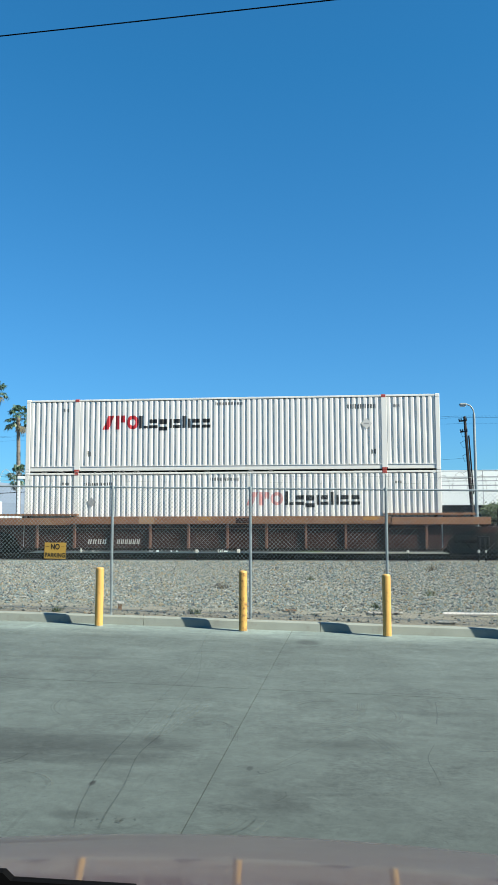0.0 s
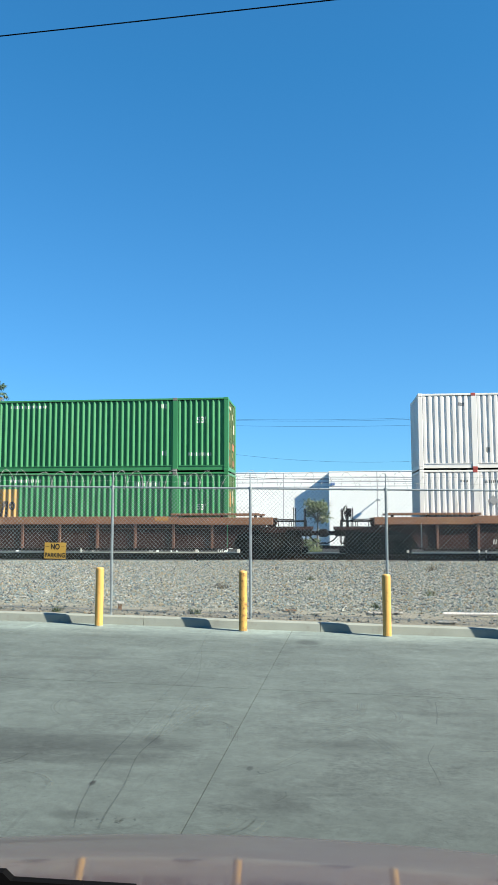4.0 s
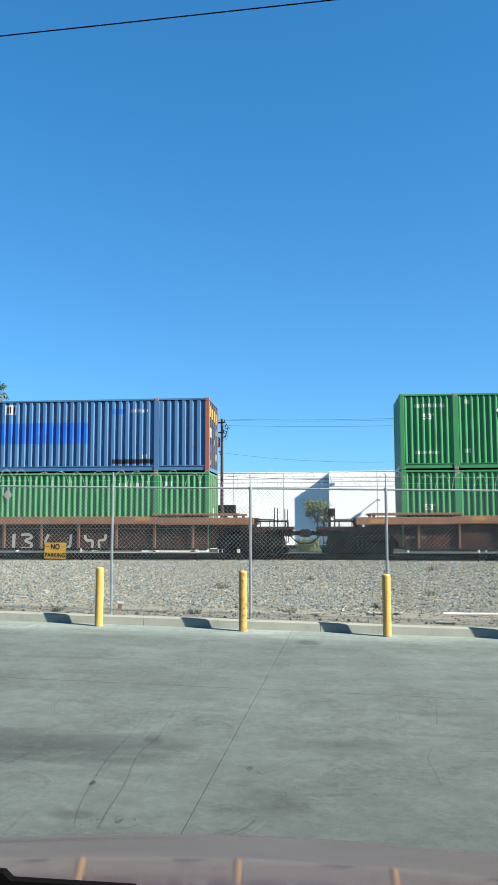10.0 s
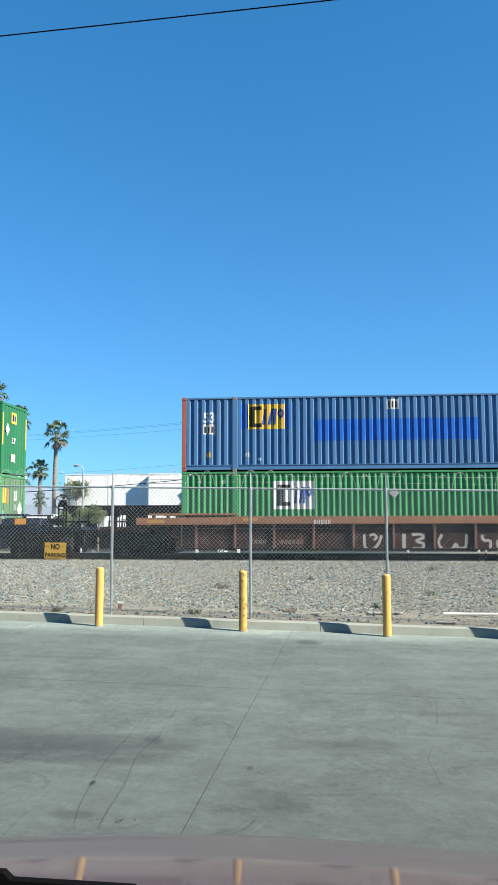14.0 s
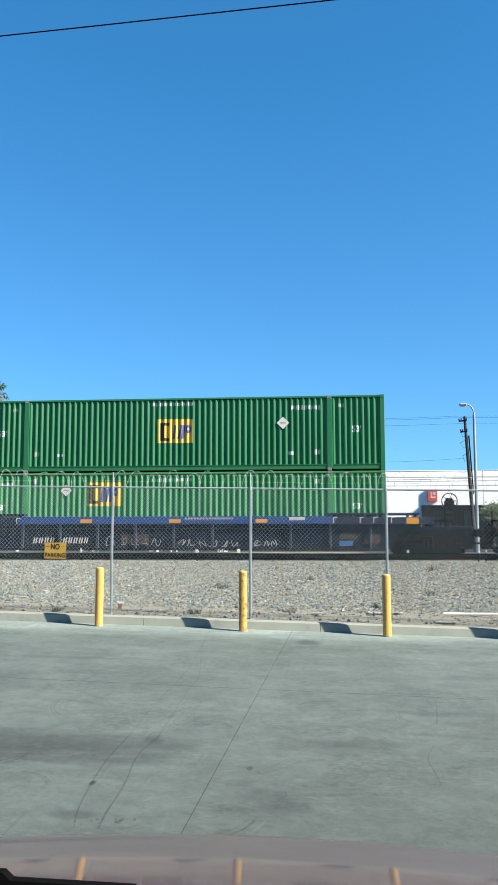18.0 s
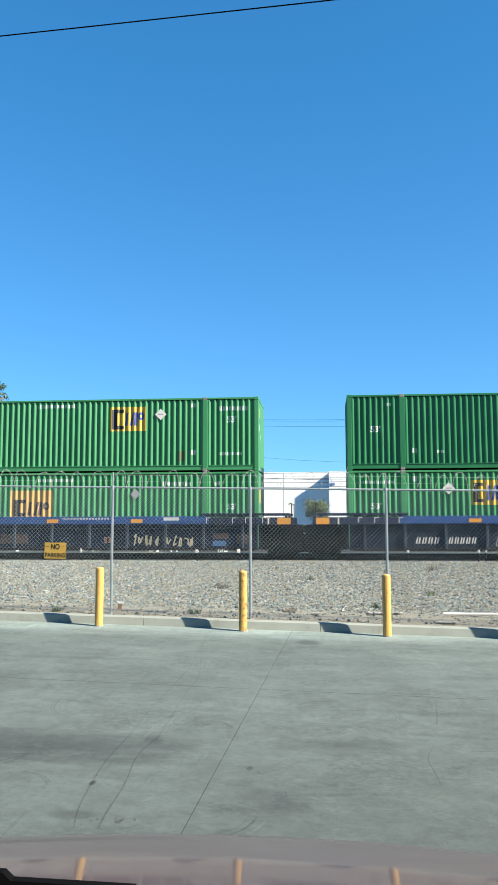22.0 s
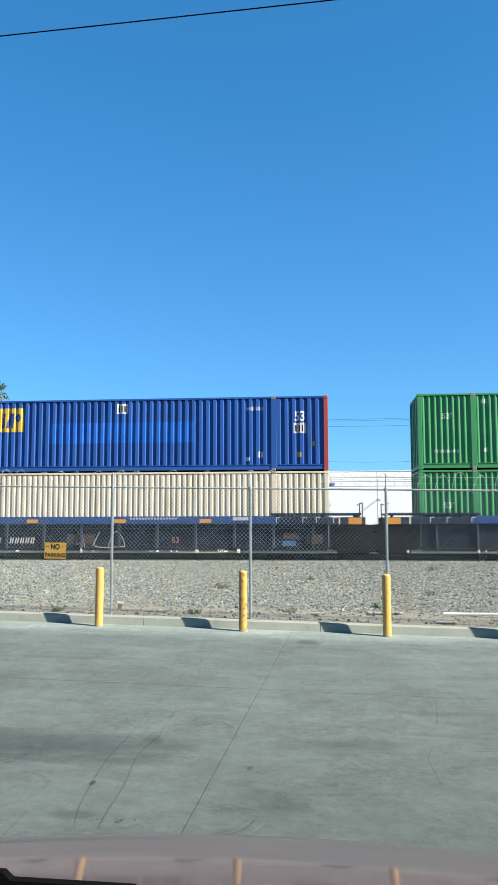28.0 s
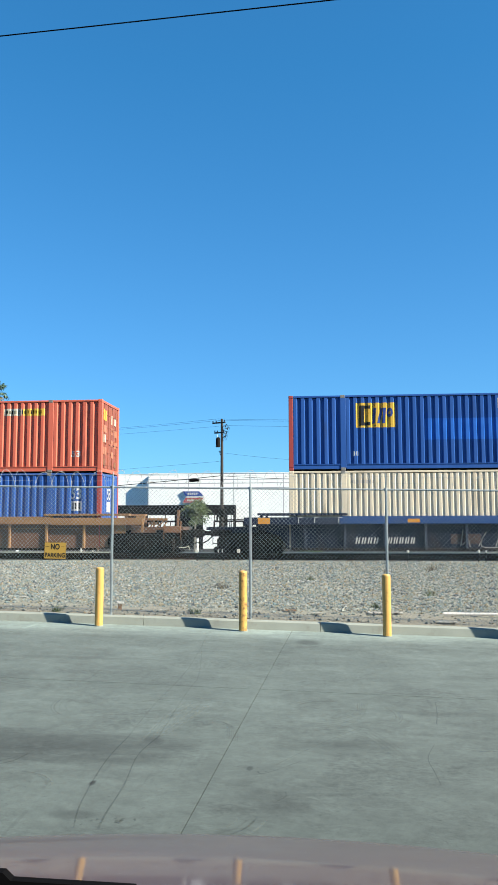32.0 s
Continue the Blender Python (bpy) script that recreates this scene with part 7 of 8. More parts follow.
road_car("passing_car", "white saloon car driving fast along the far road", "car", "white_body", -673.4, 50.0, 21.51, SEDAN_LOW, SEDAN_TOP, SEDAN_GLASS, (-1.35, 1.38), 0.32)
road_car("passing_car", "white saloon car driving the other way along the far road", "car", "white_body", 200.8, 55.0, -21.12, SEDAN_LOW, SEDAN_TOP, SEDAN_GLASS, (-1.35, 1.38), 0.32)

# ---- poles, lamps and wires ----


def utility_pole(x, y, top, lean, label, can):
    ob = thing("utility_pole", label, "utility pole", "wooden utility poles")
    ob.matrix_basis = pose(x, y, FAR_Z - 0.1, 0, lean, 0)
    h = top - FAR_Z + 0.1
    bm = bmesh.new()
    tube(bm, (0, 0, 0), (0, 0, h), 0.17, 12, 0.11)
    part("pole", fix(bm), M["wood_pole"], ob)
    for z, w, name in ((h - 0.35, 1.05 if can else 0.5, "crossarm"), (h - 1.25, 0.8 if can else 0.45, "crossarm")):
        bm = bmesh.new()
        box(bm, -w * 0.9, w * 0.45, -0.2, -0.1, z - 0.06, z + 0.06, 0.01, pose(0, 0, 0, 0, 0, -28))
        arm = part(name, fix(bm), M["wood_pole"], ob)
        for f in (-0.85, -0.5, 0.35):
            bm = bmesh.new()
            q = pose(0, 0, 0, 0, 0, -28) @ Vector((w * f, -0.15, z + 0.06))
            tube(bm, q, q + Vector((0, 0, 0.16)), 0.05, 8)
            part("insulator", fix(bm), M["glass_dark"], arm)
    if can:
        bm = bmesh.new()
        tube(bm, (-0.34, -0.1, h - 2.55), (-0.34, -0.1, h - 1.75), 0.20, 14)
        tube(bm, (-0.34, -0.1, h - 1.75), (-0.34, -0.1, h - 1.68), 0.14, 14)
        part("transformer", fix(bm), M["truck_steel"], ob, "dark grey transformer can")
        for dx in (-0.44, -0.26):
            bm = bmesh.new()
            tube(bm, (dx, -0.1, h - 1.70), (dx, -0.1, h - 1.45), 0.035, 8)
            part("bushing", fix(bm), M["bldg"], ob)
        for k in range(3):
            bm = bmesh.new()
            tube(bm, (-0.18 - 0.05 * k, -0.05, h - 3.2 + 0.14 * k), (0.05, -0.05, h - 3.2 + 0.14 * k), 0.04, 6)
            part("bracket", fix(bm), M["truck_steel"], ob)
        bm = bmesh.new()
        pipe(bm, [(0.1, -0.1, h - 1.0), (0.42, -0.12, h - 1.15), (0.40, -0.12, h - 1.45), (0.1, -0.1, h - 1.7)], 0.018, 5)
        part("jumper_wire", fix(bm), M["rubber"], ob)
        # fuse cutouts on the other side, each with its loop of wire
        for k, (dx, z) in enumerate(((0.34, 0.62), (0.52, 0.86), (0.40, 1.30), (0.30, 1.62))):
            bm = bmesh.new()
            tube(bm, (0.08, -0.12, h - z - 0.10), (dx, -0.14, h - z), 0.022, 6)
            tube(bm, (dx - 0.04, -0.14, h - z - 0.16), (dx + 0.08, -0.14, h - z + 0.14), 0.042, 8)
            part("fuse_cutout", fix(bm), M["glass_dark"], ob, "dark fuse cutout on a bracket")
            bm = bmesh.new()
            pipe(bm, [(dx + 0.08, -0.14, h - z + 0.14), (dx + 0.20, -0.14, h - z + 0.02), (dx + 0.10, -0.14, h - z - 0.26), (0.06, -0.12, h - z - 0.34)], 0.014, 5)
            part("jumper_wire", fix(bm), M["rubber"], ob)
    else:
        for k, z in enumerate((1.0, 1.9, 3.0, 4.4)):
            bm = bmesh.new()
            pipe(bm, [(0.05, -0.1, h - z), (-0.45 - 0.1 * (k % 2), -0.15, h - z - 0.25), (-0.3, -0.15, h - z - 0.7), (0.05, -0.1, h - z - 0.6)], 0.016, 5)
            part("jumper_wire", fix(bm), M["rubber"], ob)
        bm = bmesh.new()
        tube(bm, (0.2, -0.1, h - 6.4), (0.2, -0.1, h - 1.6), 0.06, 8)
        part("riser_pipe", fix(bm), M["truck_steel"], ob)
    return ob


utility_pole(-9.10, 70.0, 11.0, 0.0, "weathered wooden utility pole with a transformer", True)
utility_pole(12.15, 66.0, 10.4, -3.0, "leaning wooden utility pole with looped cables", False)


def wire(p, q, sag, r=0.008, name="power_line", label="thin overhead power line"):
    p, q = Vector(p), Vector(q)
    pts = []
    for i in range(25):
        t = i / 24
        pts.append(p.lerp(q, t) - Vector((0, 0, 4 * sag * t * (1 - t))))
    return lone(name, pipe(bmesh.new(), pts, r, 5), M["rubber"], label, "cable", "overhead wires")


for dz, dx in ((0.0, -0.55), (-0.12, -0.2), (-0.60, 0.35)):
    wire((-8.9 + dx, 69.8, 10.98 + dz), (-75.0, 130.0, 16.0 + dz), 0.5)
    wire((-8.9 + dx, 69.8, 10.98 + dz), (11.5 + dx, 65.9, 10.42 + dz), 0.18)
    wire((11.5 + dx, 65.9, 10.42 + dz), (60.0, 58.0, 10.6 + dz), 0.5)
wire((-8.8, 69.9, 7.9), (11.6, 65.9, 6.95), 0.55)
wire((-9.0, 69.9, 7.2), (-75.0, 130.0, 9.5), 0.6, 0.008)
wire((-9.0, 69.8, 5.9), (-40.0, 69.0, 4.1), 0.35, 0.035, "telephone_cable", "thick black telephone cable")
wire((-9.0, 69.8, 5.85), (11.8, 65.9, 5.3), 0.25, 0.02, "telephone_cable", "black telephone cable between the poles")
bm = bmesh.new()
tube(bm, (-12.0, 69.75, 5.45), (-11.1, 69.75, 5.50), 0.13, 10)
lone("splice_box", fix(bm), M["rubber"], "black splice case hung on the cable", "cable box")
# cable close overhead
wire((-45.0, 15.17, 10.75), (45.0, 8.43, 10.55), 0.65, 0.011, "overhead_cable", "black cable high over the lot")


utility_pole(-45.2, 15.2, 11.0, 0.0, "wooden pole that carries the lot's overhead cable", False)
utility_pole(45.2, 8.4, 10.8, 0.0, "wooden pole at the far end of the overhead cable", False)


def road_post(x, w, h, m, label):
    """A short post at the near edge of the far road."""
    ob = thing("marker_post", label, "post", "posts along the far road")
    ob.matrix_basis = pose(x, 46.4, -0.82)
    part("post", boxes((-w / 2, w / 2, -0.05, 0.05, 0, h), b=0.012), M[m], ob)
    part("cap", boxes((-w / 2 - 0.01, w / 2 + 0.01, -0.06, 0.06, h, h + 0.03), b=0.008), M[m], ob)
    return ob


for x, w, h in ((-9.85, 0.16, 1.68), (-7.47, 0.10, 1.62), (-6.10, 0.07, 1.58), (-5.80, 0.20, 1.56)):
    road_post(x, w, h, "bldg", "white marker post beside the far road")
road_post(-10.25, 0.22, 1.50, "grey_mark", "grey marker post beside the far road")
barrier = thing("low_barrier", "white pipe barrier beside the far road", "barrier")
barrier.matrix_basis = pose(-8.85, 46.3, -0.82)
for x0, x1, z0, z1 in ((-0.20, -0.13, 0.0, 1.36), (0.13, 0.20, 0.0, 1.36)):
    part("leg", boxes((x0, x1, -0.035, 0.035, z0, z1), b=0.01), M["bldg"], barrier)
part("rail", boxes((-0.22, 0.22, -0.04, 0.04, 1.28, 1.36), b=0.012), M["bldg"], barrier)


def street_lamp(x, y, top, head, label):
    ob = thing("street_lamp", label, "street lamp", "street lamps")
    ob.matrix_basis = pose(x, y, FAR_Z)
    h = top - FAR_Z
    bm = bmesh.new()
    tube(bm, (0, 0, -0.1), (0, 0, h - 0.4), 0.11, 12, 0.075)
    part("pole", fix(bm), M["galv"], ob)
    bm = bmesh.new()
    pts = [(0, 0, h - 0.42), (-0.03 * head, 0, h - 0.15), (-0.2 * head, 0, h + 0.10), (-0.45 * head, 0, h + 0.20)]
    pipe(bm, pts, 0.045, 8)
    part("arm", fix(bm), M["galv"], ob)
    bm = bmesh.new()
    box(bm, -0.85 * head, -0.40 * head, -0.14, 0.14, h + 0.10, h + 0.26, 0.06)
    part("lamp_head", fix(bm), M["galv"], ob)
    part("lens", boxes((-0.8 * head, -0.5 * head, -0.09, 0.09, h + 0.06, h + 0.10), b=0.01), M["bldg"], ob)
    return ob


street_lamp(8.96, 48.0, 8.60, 1.0, "tall grey steel street lamp with a curved arm")
street_lamp(-21.8, 70.0, 6.75, 1.06, "distant grey street lamp with a bent arm")
square = thing("street_lamp", "white square light pole with a box head", "street lamp", "street lamps")
square.matrix_basis = pose(-24.64, 62.0, 0.3)
part("pole", boxes((-0.09, 0.09, -0.09, 0.09, -1.15, 5.1), b=0.01), M["bldg"], square)
part("lamp_head", boxes((-0.09, 0.62, -0.14, 0.14, 4.95, 5.2), b=0.02), M["bldg"], square)

# ---- planting ----


def palm(x, y, top, r, seed, label, fronds=20):
    """A fan palm: ringed trunk with old leaf bases, a crown of split fans on stalks, dry ones hanging below."""
    rg = random.Random(seed)
    ob = thing("palm_tree", label, "palm tree", "palms beyond the railway")
    ob.matrix_basis = pose(x, y, FAR_Z - 0.05)
    h = top - FAR_Z
    lean = Vector((rg.uniform(-0.02, 0.02) * h, 0, 0))
    bm = bmesh.new()
    n, rings = 12, []
    k = max(8, int(h / 0.22))
    tr = 0.10 + 0.060 * r

    def spine(t):
        return lean * t * t + Vector((0.05 * math.sin(3 * t + seed), 0, h * t))

    for i in range(k + 1):
        t = i / k
        rr = tr * (1.30 - 0.40 * t + 0.45 * max(0, 0.06 - t) / 0.06) * (1 + 0.10 * (i % 2) + rg.uniform(-0.05, 0.05))
        c = spine(t)
        rings.append([bm.verts.new(c + Vector((rr * math.cos(2 * math.pi * j / n), rr * math.sin(2 * math.pi * j / n), 0))) for j in range(n)])
    for u, v in zip(rings, rings[1:]):
        for j in range(n):
            bm.faces.new((u[j], u[(j + 1) % n], v[(j + 1) % n], v[j]))
    trunk = part("trunk", fix(bm), M["trunk"], ob)
    bm = bmesh.new()
    # stubs of cut leaf stalks under the crown
    for i in range(34):
        t = 1 - 0.10 * rg.random() ** 1.3
        a = rg.uniform(0, 6.28)
        c = spine(t)
        d = Vector((math.cos(a), math.sin(a), 0))
        tube(bm, c + d * tr * 0.7, c + d * tr * 1.7 + Vector((0, 0, 0.22)), 0.05, 4, 0.025)
    part("leaf_base", fix(bm), M["frond_dry"], trunk, "stubs of old leaf stalks", kind="stuff")
    head = spine(1.0)
    green, dry = bmesh.new(), bmesh.new()
    for i in range(fronds):
        u = (i + 0.5) / fronds
        elev = radians(84 - 132 * u ** 0.95 + rg.uniform(-12, 12))
        az = i * 2.39996 + rg.uniform(-0.3, 0.3)
        out = Vector((math.cos(az) * math.cos(elev), math.sin(az) * math.cos(elev), math.sin(elev)))
        bm = dry if u > 0.90 else green
        stalk = r * rg.uniform(0.36, 0.62)
        root = head + Vector((0, 0, -0.05 * r - 0.30 * r * max(0, u - 0.5)))
        hub = root + out * stalk - Vector((0, 0, 0.10 * r * math.cos(elev)))
        tube(bm, root, hub, 0.024, 4, 0.014, caps=False)
        side = out.cross(Vector((0, 0, 1)))
        side = side.normalized() if side.length > 0.05 else Vector((1, 0, 0))
        up = side.cross(out).normalized()
        blades = 19
        for b in range(blades):
            a = radians(-96 + 192 * b / (blades - 1) + rg.uniform(-3, 3))
            ln = r * rg.uniform(0.34, 0.46) * (0.74 + 0.26 * math.cos(a))
            d = out * math.cos(a) + side * math.sin(a)
            wdt = (side * math.cos(a) - out * math.sin(a)) * 0.036 * r
            fold = up * (0.035 * r * (1 if b % 2 else -1))
            m1 = hub + d * ln * 0.60 + fold - Vector((0, 0, 0.05 * r * math.cos(elev)))
            end = hub + d * ln - Vector((0, 0, (0.10 + 0.22 * rg.random()) * r))
            bm.faces.new([bm.verts.new(hub), bm.verts.new(m1 - wdt), bm.verts.new(end), bm.verts.new(m1 + wdt)])
    part("crown", green, M["frond"], ob, "crown of grey-green fan leaves")
    part("dry_skirt", dry, M["frond_dry"], ob, "hanging dry leaves")
    return ob


palm(-39.79, 100.0, 15.8, 2.3, 1, "tall fan palm with a ringed grey trunk")
palm(-35.0, 100.0, 13.6, 2.35, 2, "tall fan palm with a thick trunk and wide crown")
palm(-37.0, 100.5, 9.0, 1.7, 3, "shorter fan palm between taller ones", 22)
palm(-39.3, 99.0, 8.1, 2.0, 4, "young fan palm with a full green crown", 24)
palm(-43.3, 100.0, 19.4, 1.9, 5, "very tall fan palm at the edge of the yard")
palm(-32.2, 98.0, 6.1, 1.8, 6, "young feathery palm before the white building", 22)
palm(-35.6, 97.0, 4.9, 1.3, 7, "small palm beside a tall trunk", 16)


def shrub(x, y, z, rx, rz, seed, label, leaves=900, trunk=True):
    """Limbs and a ragged crown of many small leaves."""
    rg = random.Random(seed)
    ob = thing("tree" if trunk else "bush", label, "tree" if trunk else "bush", "street planting")
    ob.matrix_basis = pose(x, y, FAR_Z)
    zc = z - FAR_Z
    bm = bmesh.new()
    clumps = []
    for i in range(13):
        a, b = rg.uniform(0, 6.28), rg.uniform(-0.7, 1.0)
        clumps.append(Vector((rx * 0.72 * math.cos(a) * rg.uniform(0.3, 1), rx * 0.72 * math.sin(a) * rg.uniform(0.3, 1), zc + rz * 0.75 * b)))
    base = Vector((0, 0, 0))
    fork = Vector((0.05, 0, max(0.2, zc - rz * 0.8)))
    tube(bm, base, fork, 0.09, 8, 0.06)
    for c in clumps:
        tube(bm, fork, c, 0.04, 5, 0.012)
    part("trunk", fix(bm), M["trunk"], ob)
    bm = bmesh.new()
    for i in range(leaves):
        c = clumps[i % len(clumps)]
        p = c + Vector((rg.gauss(0, 0.2 * rx), rg.gauss(0, 0.2 * rx), rg.gauss(0, 0.2 * rz)))
        d = Vector((rg.gauss(0, 1), rg.gauss(0, 1), rg.gauss(0, 0.7))).normalized()
        e = d.orthogonal().normalized()
        s = rg.uniform(0.05, 0.10)
        bm.faces.new([bm.verts.new(p + v) for v in (d * s * 1.5, e * s * 0.7, -d * s * 1.5, -e * s * 0.7)])
    part("crown", bm, M["leaf"], ob, "ragged leafy crown")
    return ob


shrub(-9.9, 60.0, 2.45, 1.15, 1.05, 1, "young street tree with a thin ragged crown", 1500)
shrub(-0.6, 62.0, 2.5, 1.05, 0.95, 2, "dense round green street tree", 1500)
shrub(-1.3, 60.5, -0.15, 0.95, 0.65, 10, "low leafy bush under the street tree", 1300, False)
shrub(-18.0, 62.0, 2.35, 0.75, 0.75, 3, "low green bush by the road", 1700, False)
shrub(-19.45, 63.0, 2.3, 0.85, 0.75, 9, "full green bush beside the lamp pole", 1900, False)
shrub(-21.0, 62.0, 2.0, 0.8, 0.7, 4, "wide green bush by the road", 1100, False)
shrub(12.4, 60.0, 2.3, 1.2, 0.8, 5, "green bush beside the street lamp", 1200, False)
shrub(-25.0, 78.0, 4.9, 1.5, 1.2, 6, "grey-green tree before the white warehouse", 1300)
shrub(-37.6, 82.0, 5.2, 1.3, 1.2, 7, "rounded olive-green tree by the shed", 1200)

# hills on the skyline, distance haze painted in as pale blue-grey
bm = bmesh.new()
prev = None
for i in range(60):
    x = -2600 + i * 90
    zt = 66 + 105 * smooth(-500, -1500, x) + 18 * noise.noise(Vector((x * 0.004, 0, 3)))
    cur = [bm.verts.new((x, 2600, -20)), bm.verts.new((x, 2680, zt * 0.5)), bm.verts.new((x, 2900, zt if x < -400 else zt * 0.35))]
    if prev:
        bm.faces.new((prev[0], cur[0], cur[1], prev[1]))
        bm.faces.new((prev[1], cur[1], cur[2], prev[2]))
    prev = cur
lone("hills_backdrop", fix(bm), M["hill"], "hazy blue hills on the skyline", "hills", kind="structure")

# ---- loose stones and litter between kerb and track ----


def stones(n, seed):
    rs = np.random.RandomState(seed)
    base = np.array([(1, 0, 0), (-1, 0, 0), (0, 1, 0), (0, -1, 0), (0, 0, 1), (0, 0, -1)], float)
    tri = np.array([(0, 2, 4), (2, 1, 4), (1, 3, 4), (3, 0, 4), (2, 0, 5), (1, 2, 5), (3, 1, 5), (0, 3, 5)])
    xs = rs.uniform(-13.5, 9.0, n)
    ys = 14.0 + (28.7 - 14.0) * rs.uniform(0, 1, n) ** 1.15
    keep = (ys > 15.7 + rs.uniform(-0.5, 0.4, n)) | (rs.uniform(0, 1, n) < 0.12)
    xs, ys = xs[keep], ys[keep]
    m = len(xs)
    size = rs.uniform(0.015, 0.037, m) * np.where(rs.uniform(0, 1, m) < 0.10, 1.5, 1.0)
    v = base[None] * rs.uniform(0.6, 1.3, (m, 6, 1)) * size[:, None, None] + rs.normal(0, 0.004, (m, 6, 3))
    ang = rs.uniform(0, 6.28, m)
    c, s = np.cos(ang), np.sin(ang)
    x, y = v[:, :, 0] * c[:, None] - v[:, :, 1] * s[:, None], v[:, :, 0] * s[:, None] + v[:, :, 1] * c[:, None]
    zs = np.array([ground_z(a, b) for a, b in zip(xs, ys)])
    pts = np.stack([x + xs[:, None], y + ys[:, None], v[:, :, 2] * 0.75 + zs[:, None] + size[:, None] * 0.25], -1).reshape(-1, 3)
    faces = (tri[None] + 6 * np.arange(m)[:, None, None]).reshape(-1, 3)
    me = bpy.data.meshes.new("gravel")
    me.from_pydata(pts.tolist(), [], faces.tolist())
    return me


def stone_material():
    m = bpy.data.materials.new("crushed_stone")
    m.use_nodes = True
    nd, ln = m.node_tree.nodes, m.node_tree.links.new
    geo = nd.new("ShaderNodeNewGeometry")
    ramp = nd.new("ShaderNodeValToRGB")
    cols = ((0.0, (0.022, 0.030, 0.034)), (0.16, (0.060, 0.082, 0.094)), (0.36, (0.150, 0.165, 0.140)), (0.52, (0.200, 0.165, 0.098)), (0.60, (0.140, 0.110, 0.080)), (0.72, (0.080, 0.140, 0.160)), (0.86, (0.195, 0.212, 0.190)), (1.0, (0.285, 0.305, 0.285)))
    e = ramp.color_ramp.elements
    e[0].position, e[0].color = cols[0][0], (*cols[0][1], 1)
    e[1].position, e[1].color = cols[-1][0], (*cols[-1][1], 1)
    for p, c in cols[1:-1]:
        a = e.new(p)
        a.color = (*c, 1)
    ln(geo.outputs["Random Per Island"], ramp.inputs[0])
    ln(ramp.outputs[0], nd["Principled BSDF"].inputs["Base Color"])
    nd["Principled BSDF"].inputs["Roughness"].default_value = 0.9
    return m


M["stone"] = stone_material()
gravel = new("gravel", stones(60000, 3))
gravel.data.materials.append(M["stone"])
tagged(gravel, "loose grey and brown crushed stones on the ballast", "gravel", kind="stuff")


def on_ground(x, y):
    return Vector((x, y, ground_z(x, y)))


def sheet(x, y, w, d, seed, m, name, label, cat):
    """A crumpled flat scrap."""
    rg = random.Random(seed)
    bm = bmesh.new()
    n = 5
    g = [[bm.verts.new(on_ground(x, y) + Vector(((i / n - 0.5) * w + rg.uniform(-0.02, 0.02), (j / n - 0.5) * d + rg.uniform(-0.02, 0.02), 0.03 + rg.uniform(0, 0.10) * min(w, d)))) for j in range(n + 1)] for i in range(n + 1)]
    for i in range(n):
        for j in range(n):
            bm.faces.new((g[i][j], g[i + 1][j], g[i + 1][j + 1], g[i][j + 1]))
    bmesh.ops.solidify(bm, geom=bm.faces[:], thickness=0.006)
    return lone(name, bm, m, label, cat, "litter by the kerb")


M["card"] = mat("brown_cardboard", (0.26, 0.15, 0.08), 0.9)
sheet(0.96, 15.2, 0.34, 0.25, 1, M["paper"], "paper_scrap", "crumpled white paper on the dirt", "litter")
sheet(1.33, 15.3, 0.22, 0.2, 2, M["paper"], "paper_scrap", "small white paper scrap on the dirt", "litter")
sheet(2.10, 14.1, 0.30, 0.18, 3, M["paper"], "plastic_bag", "white plastic bag against the kerb", "litter")
sheet(-0.66, 15.2, 0.22, 0.2, 4, M["card"], "cardboard_scrap", "brown torn cardboard on the dirt", "litter")
sheet(-0.18, 14.9, 0.2, 0.12, 5, M["paper"], "paper_scrap", "pale flattened paper scrap", "litter")
sheet(-3.0, 14.7, 0.12, 0.1, 6, M["paper"], "paper_scrap", "little white scrap near a post", "litter")
sheet(-6.3, 16.3, 0.16, 0.14, 8, M["paper"], "paper_scrap", "white scrap in the gravel", "litter")
bm = bmesh.new()
tube(bm, on_ground(2.15, 15.1) + Vector((0, 0, 0.06)), on_ground(4.9, 15.5) + Vector((0, 0, 0.07)), 0.026, 10)
lone("plastic_pipe", fix(bm), M["white_mark"], "white plastic pipe lying in the dirt", "pipe")
stump = thing("stump_marker", "short weathered marker post with a pale cap", "marker")
stump.matrix_basis = Matrix.Translation(on_ground(-3.84, 14.72)) @ pose(0, 0, 0, 4, 6, 20)
part("stake", boxes((-0.035, 0.035, -0.035, 0.035, -0.05, 0.12), b=0.006), M["card"], stump)
part("cap", boxes((-0.07, 0.07, -0.06, 0.06, 0.12, 0.155), b=0.01), M["paper"], stump)
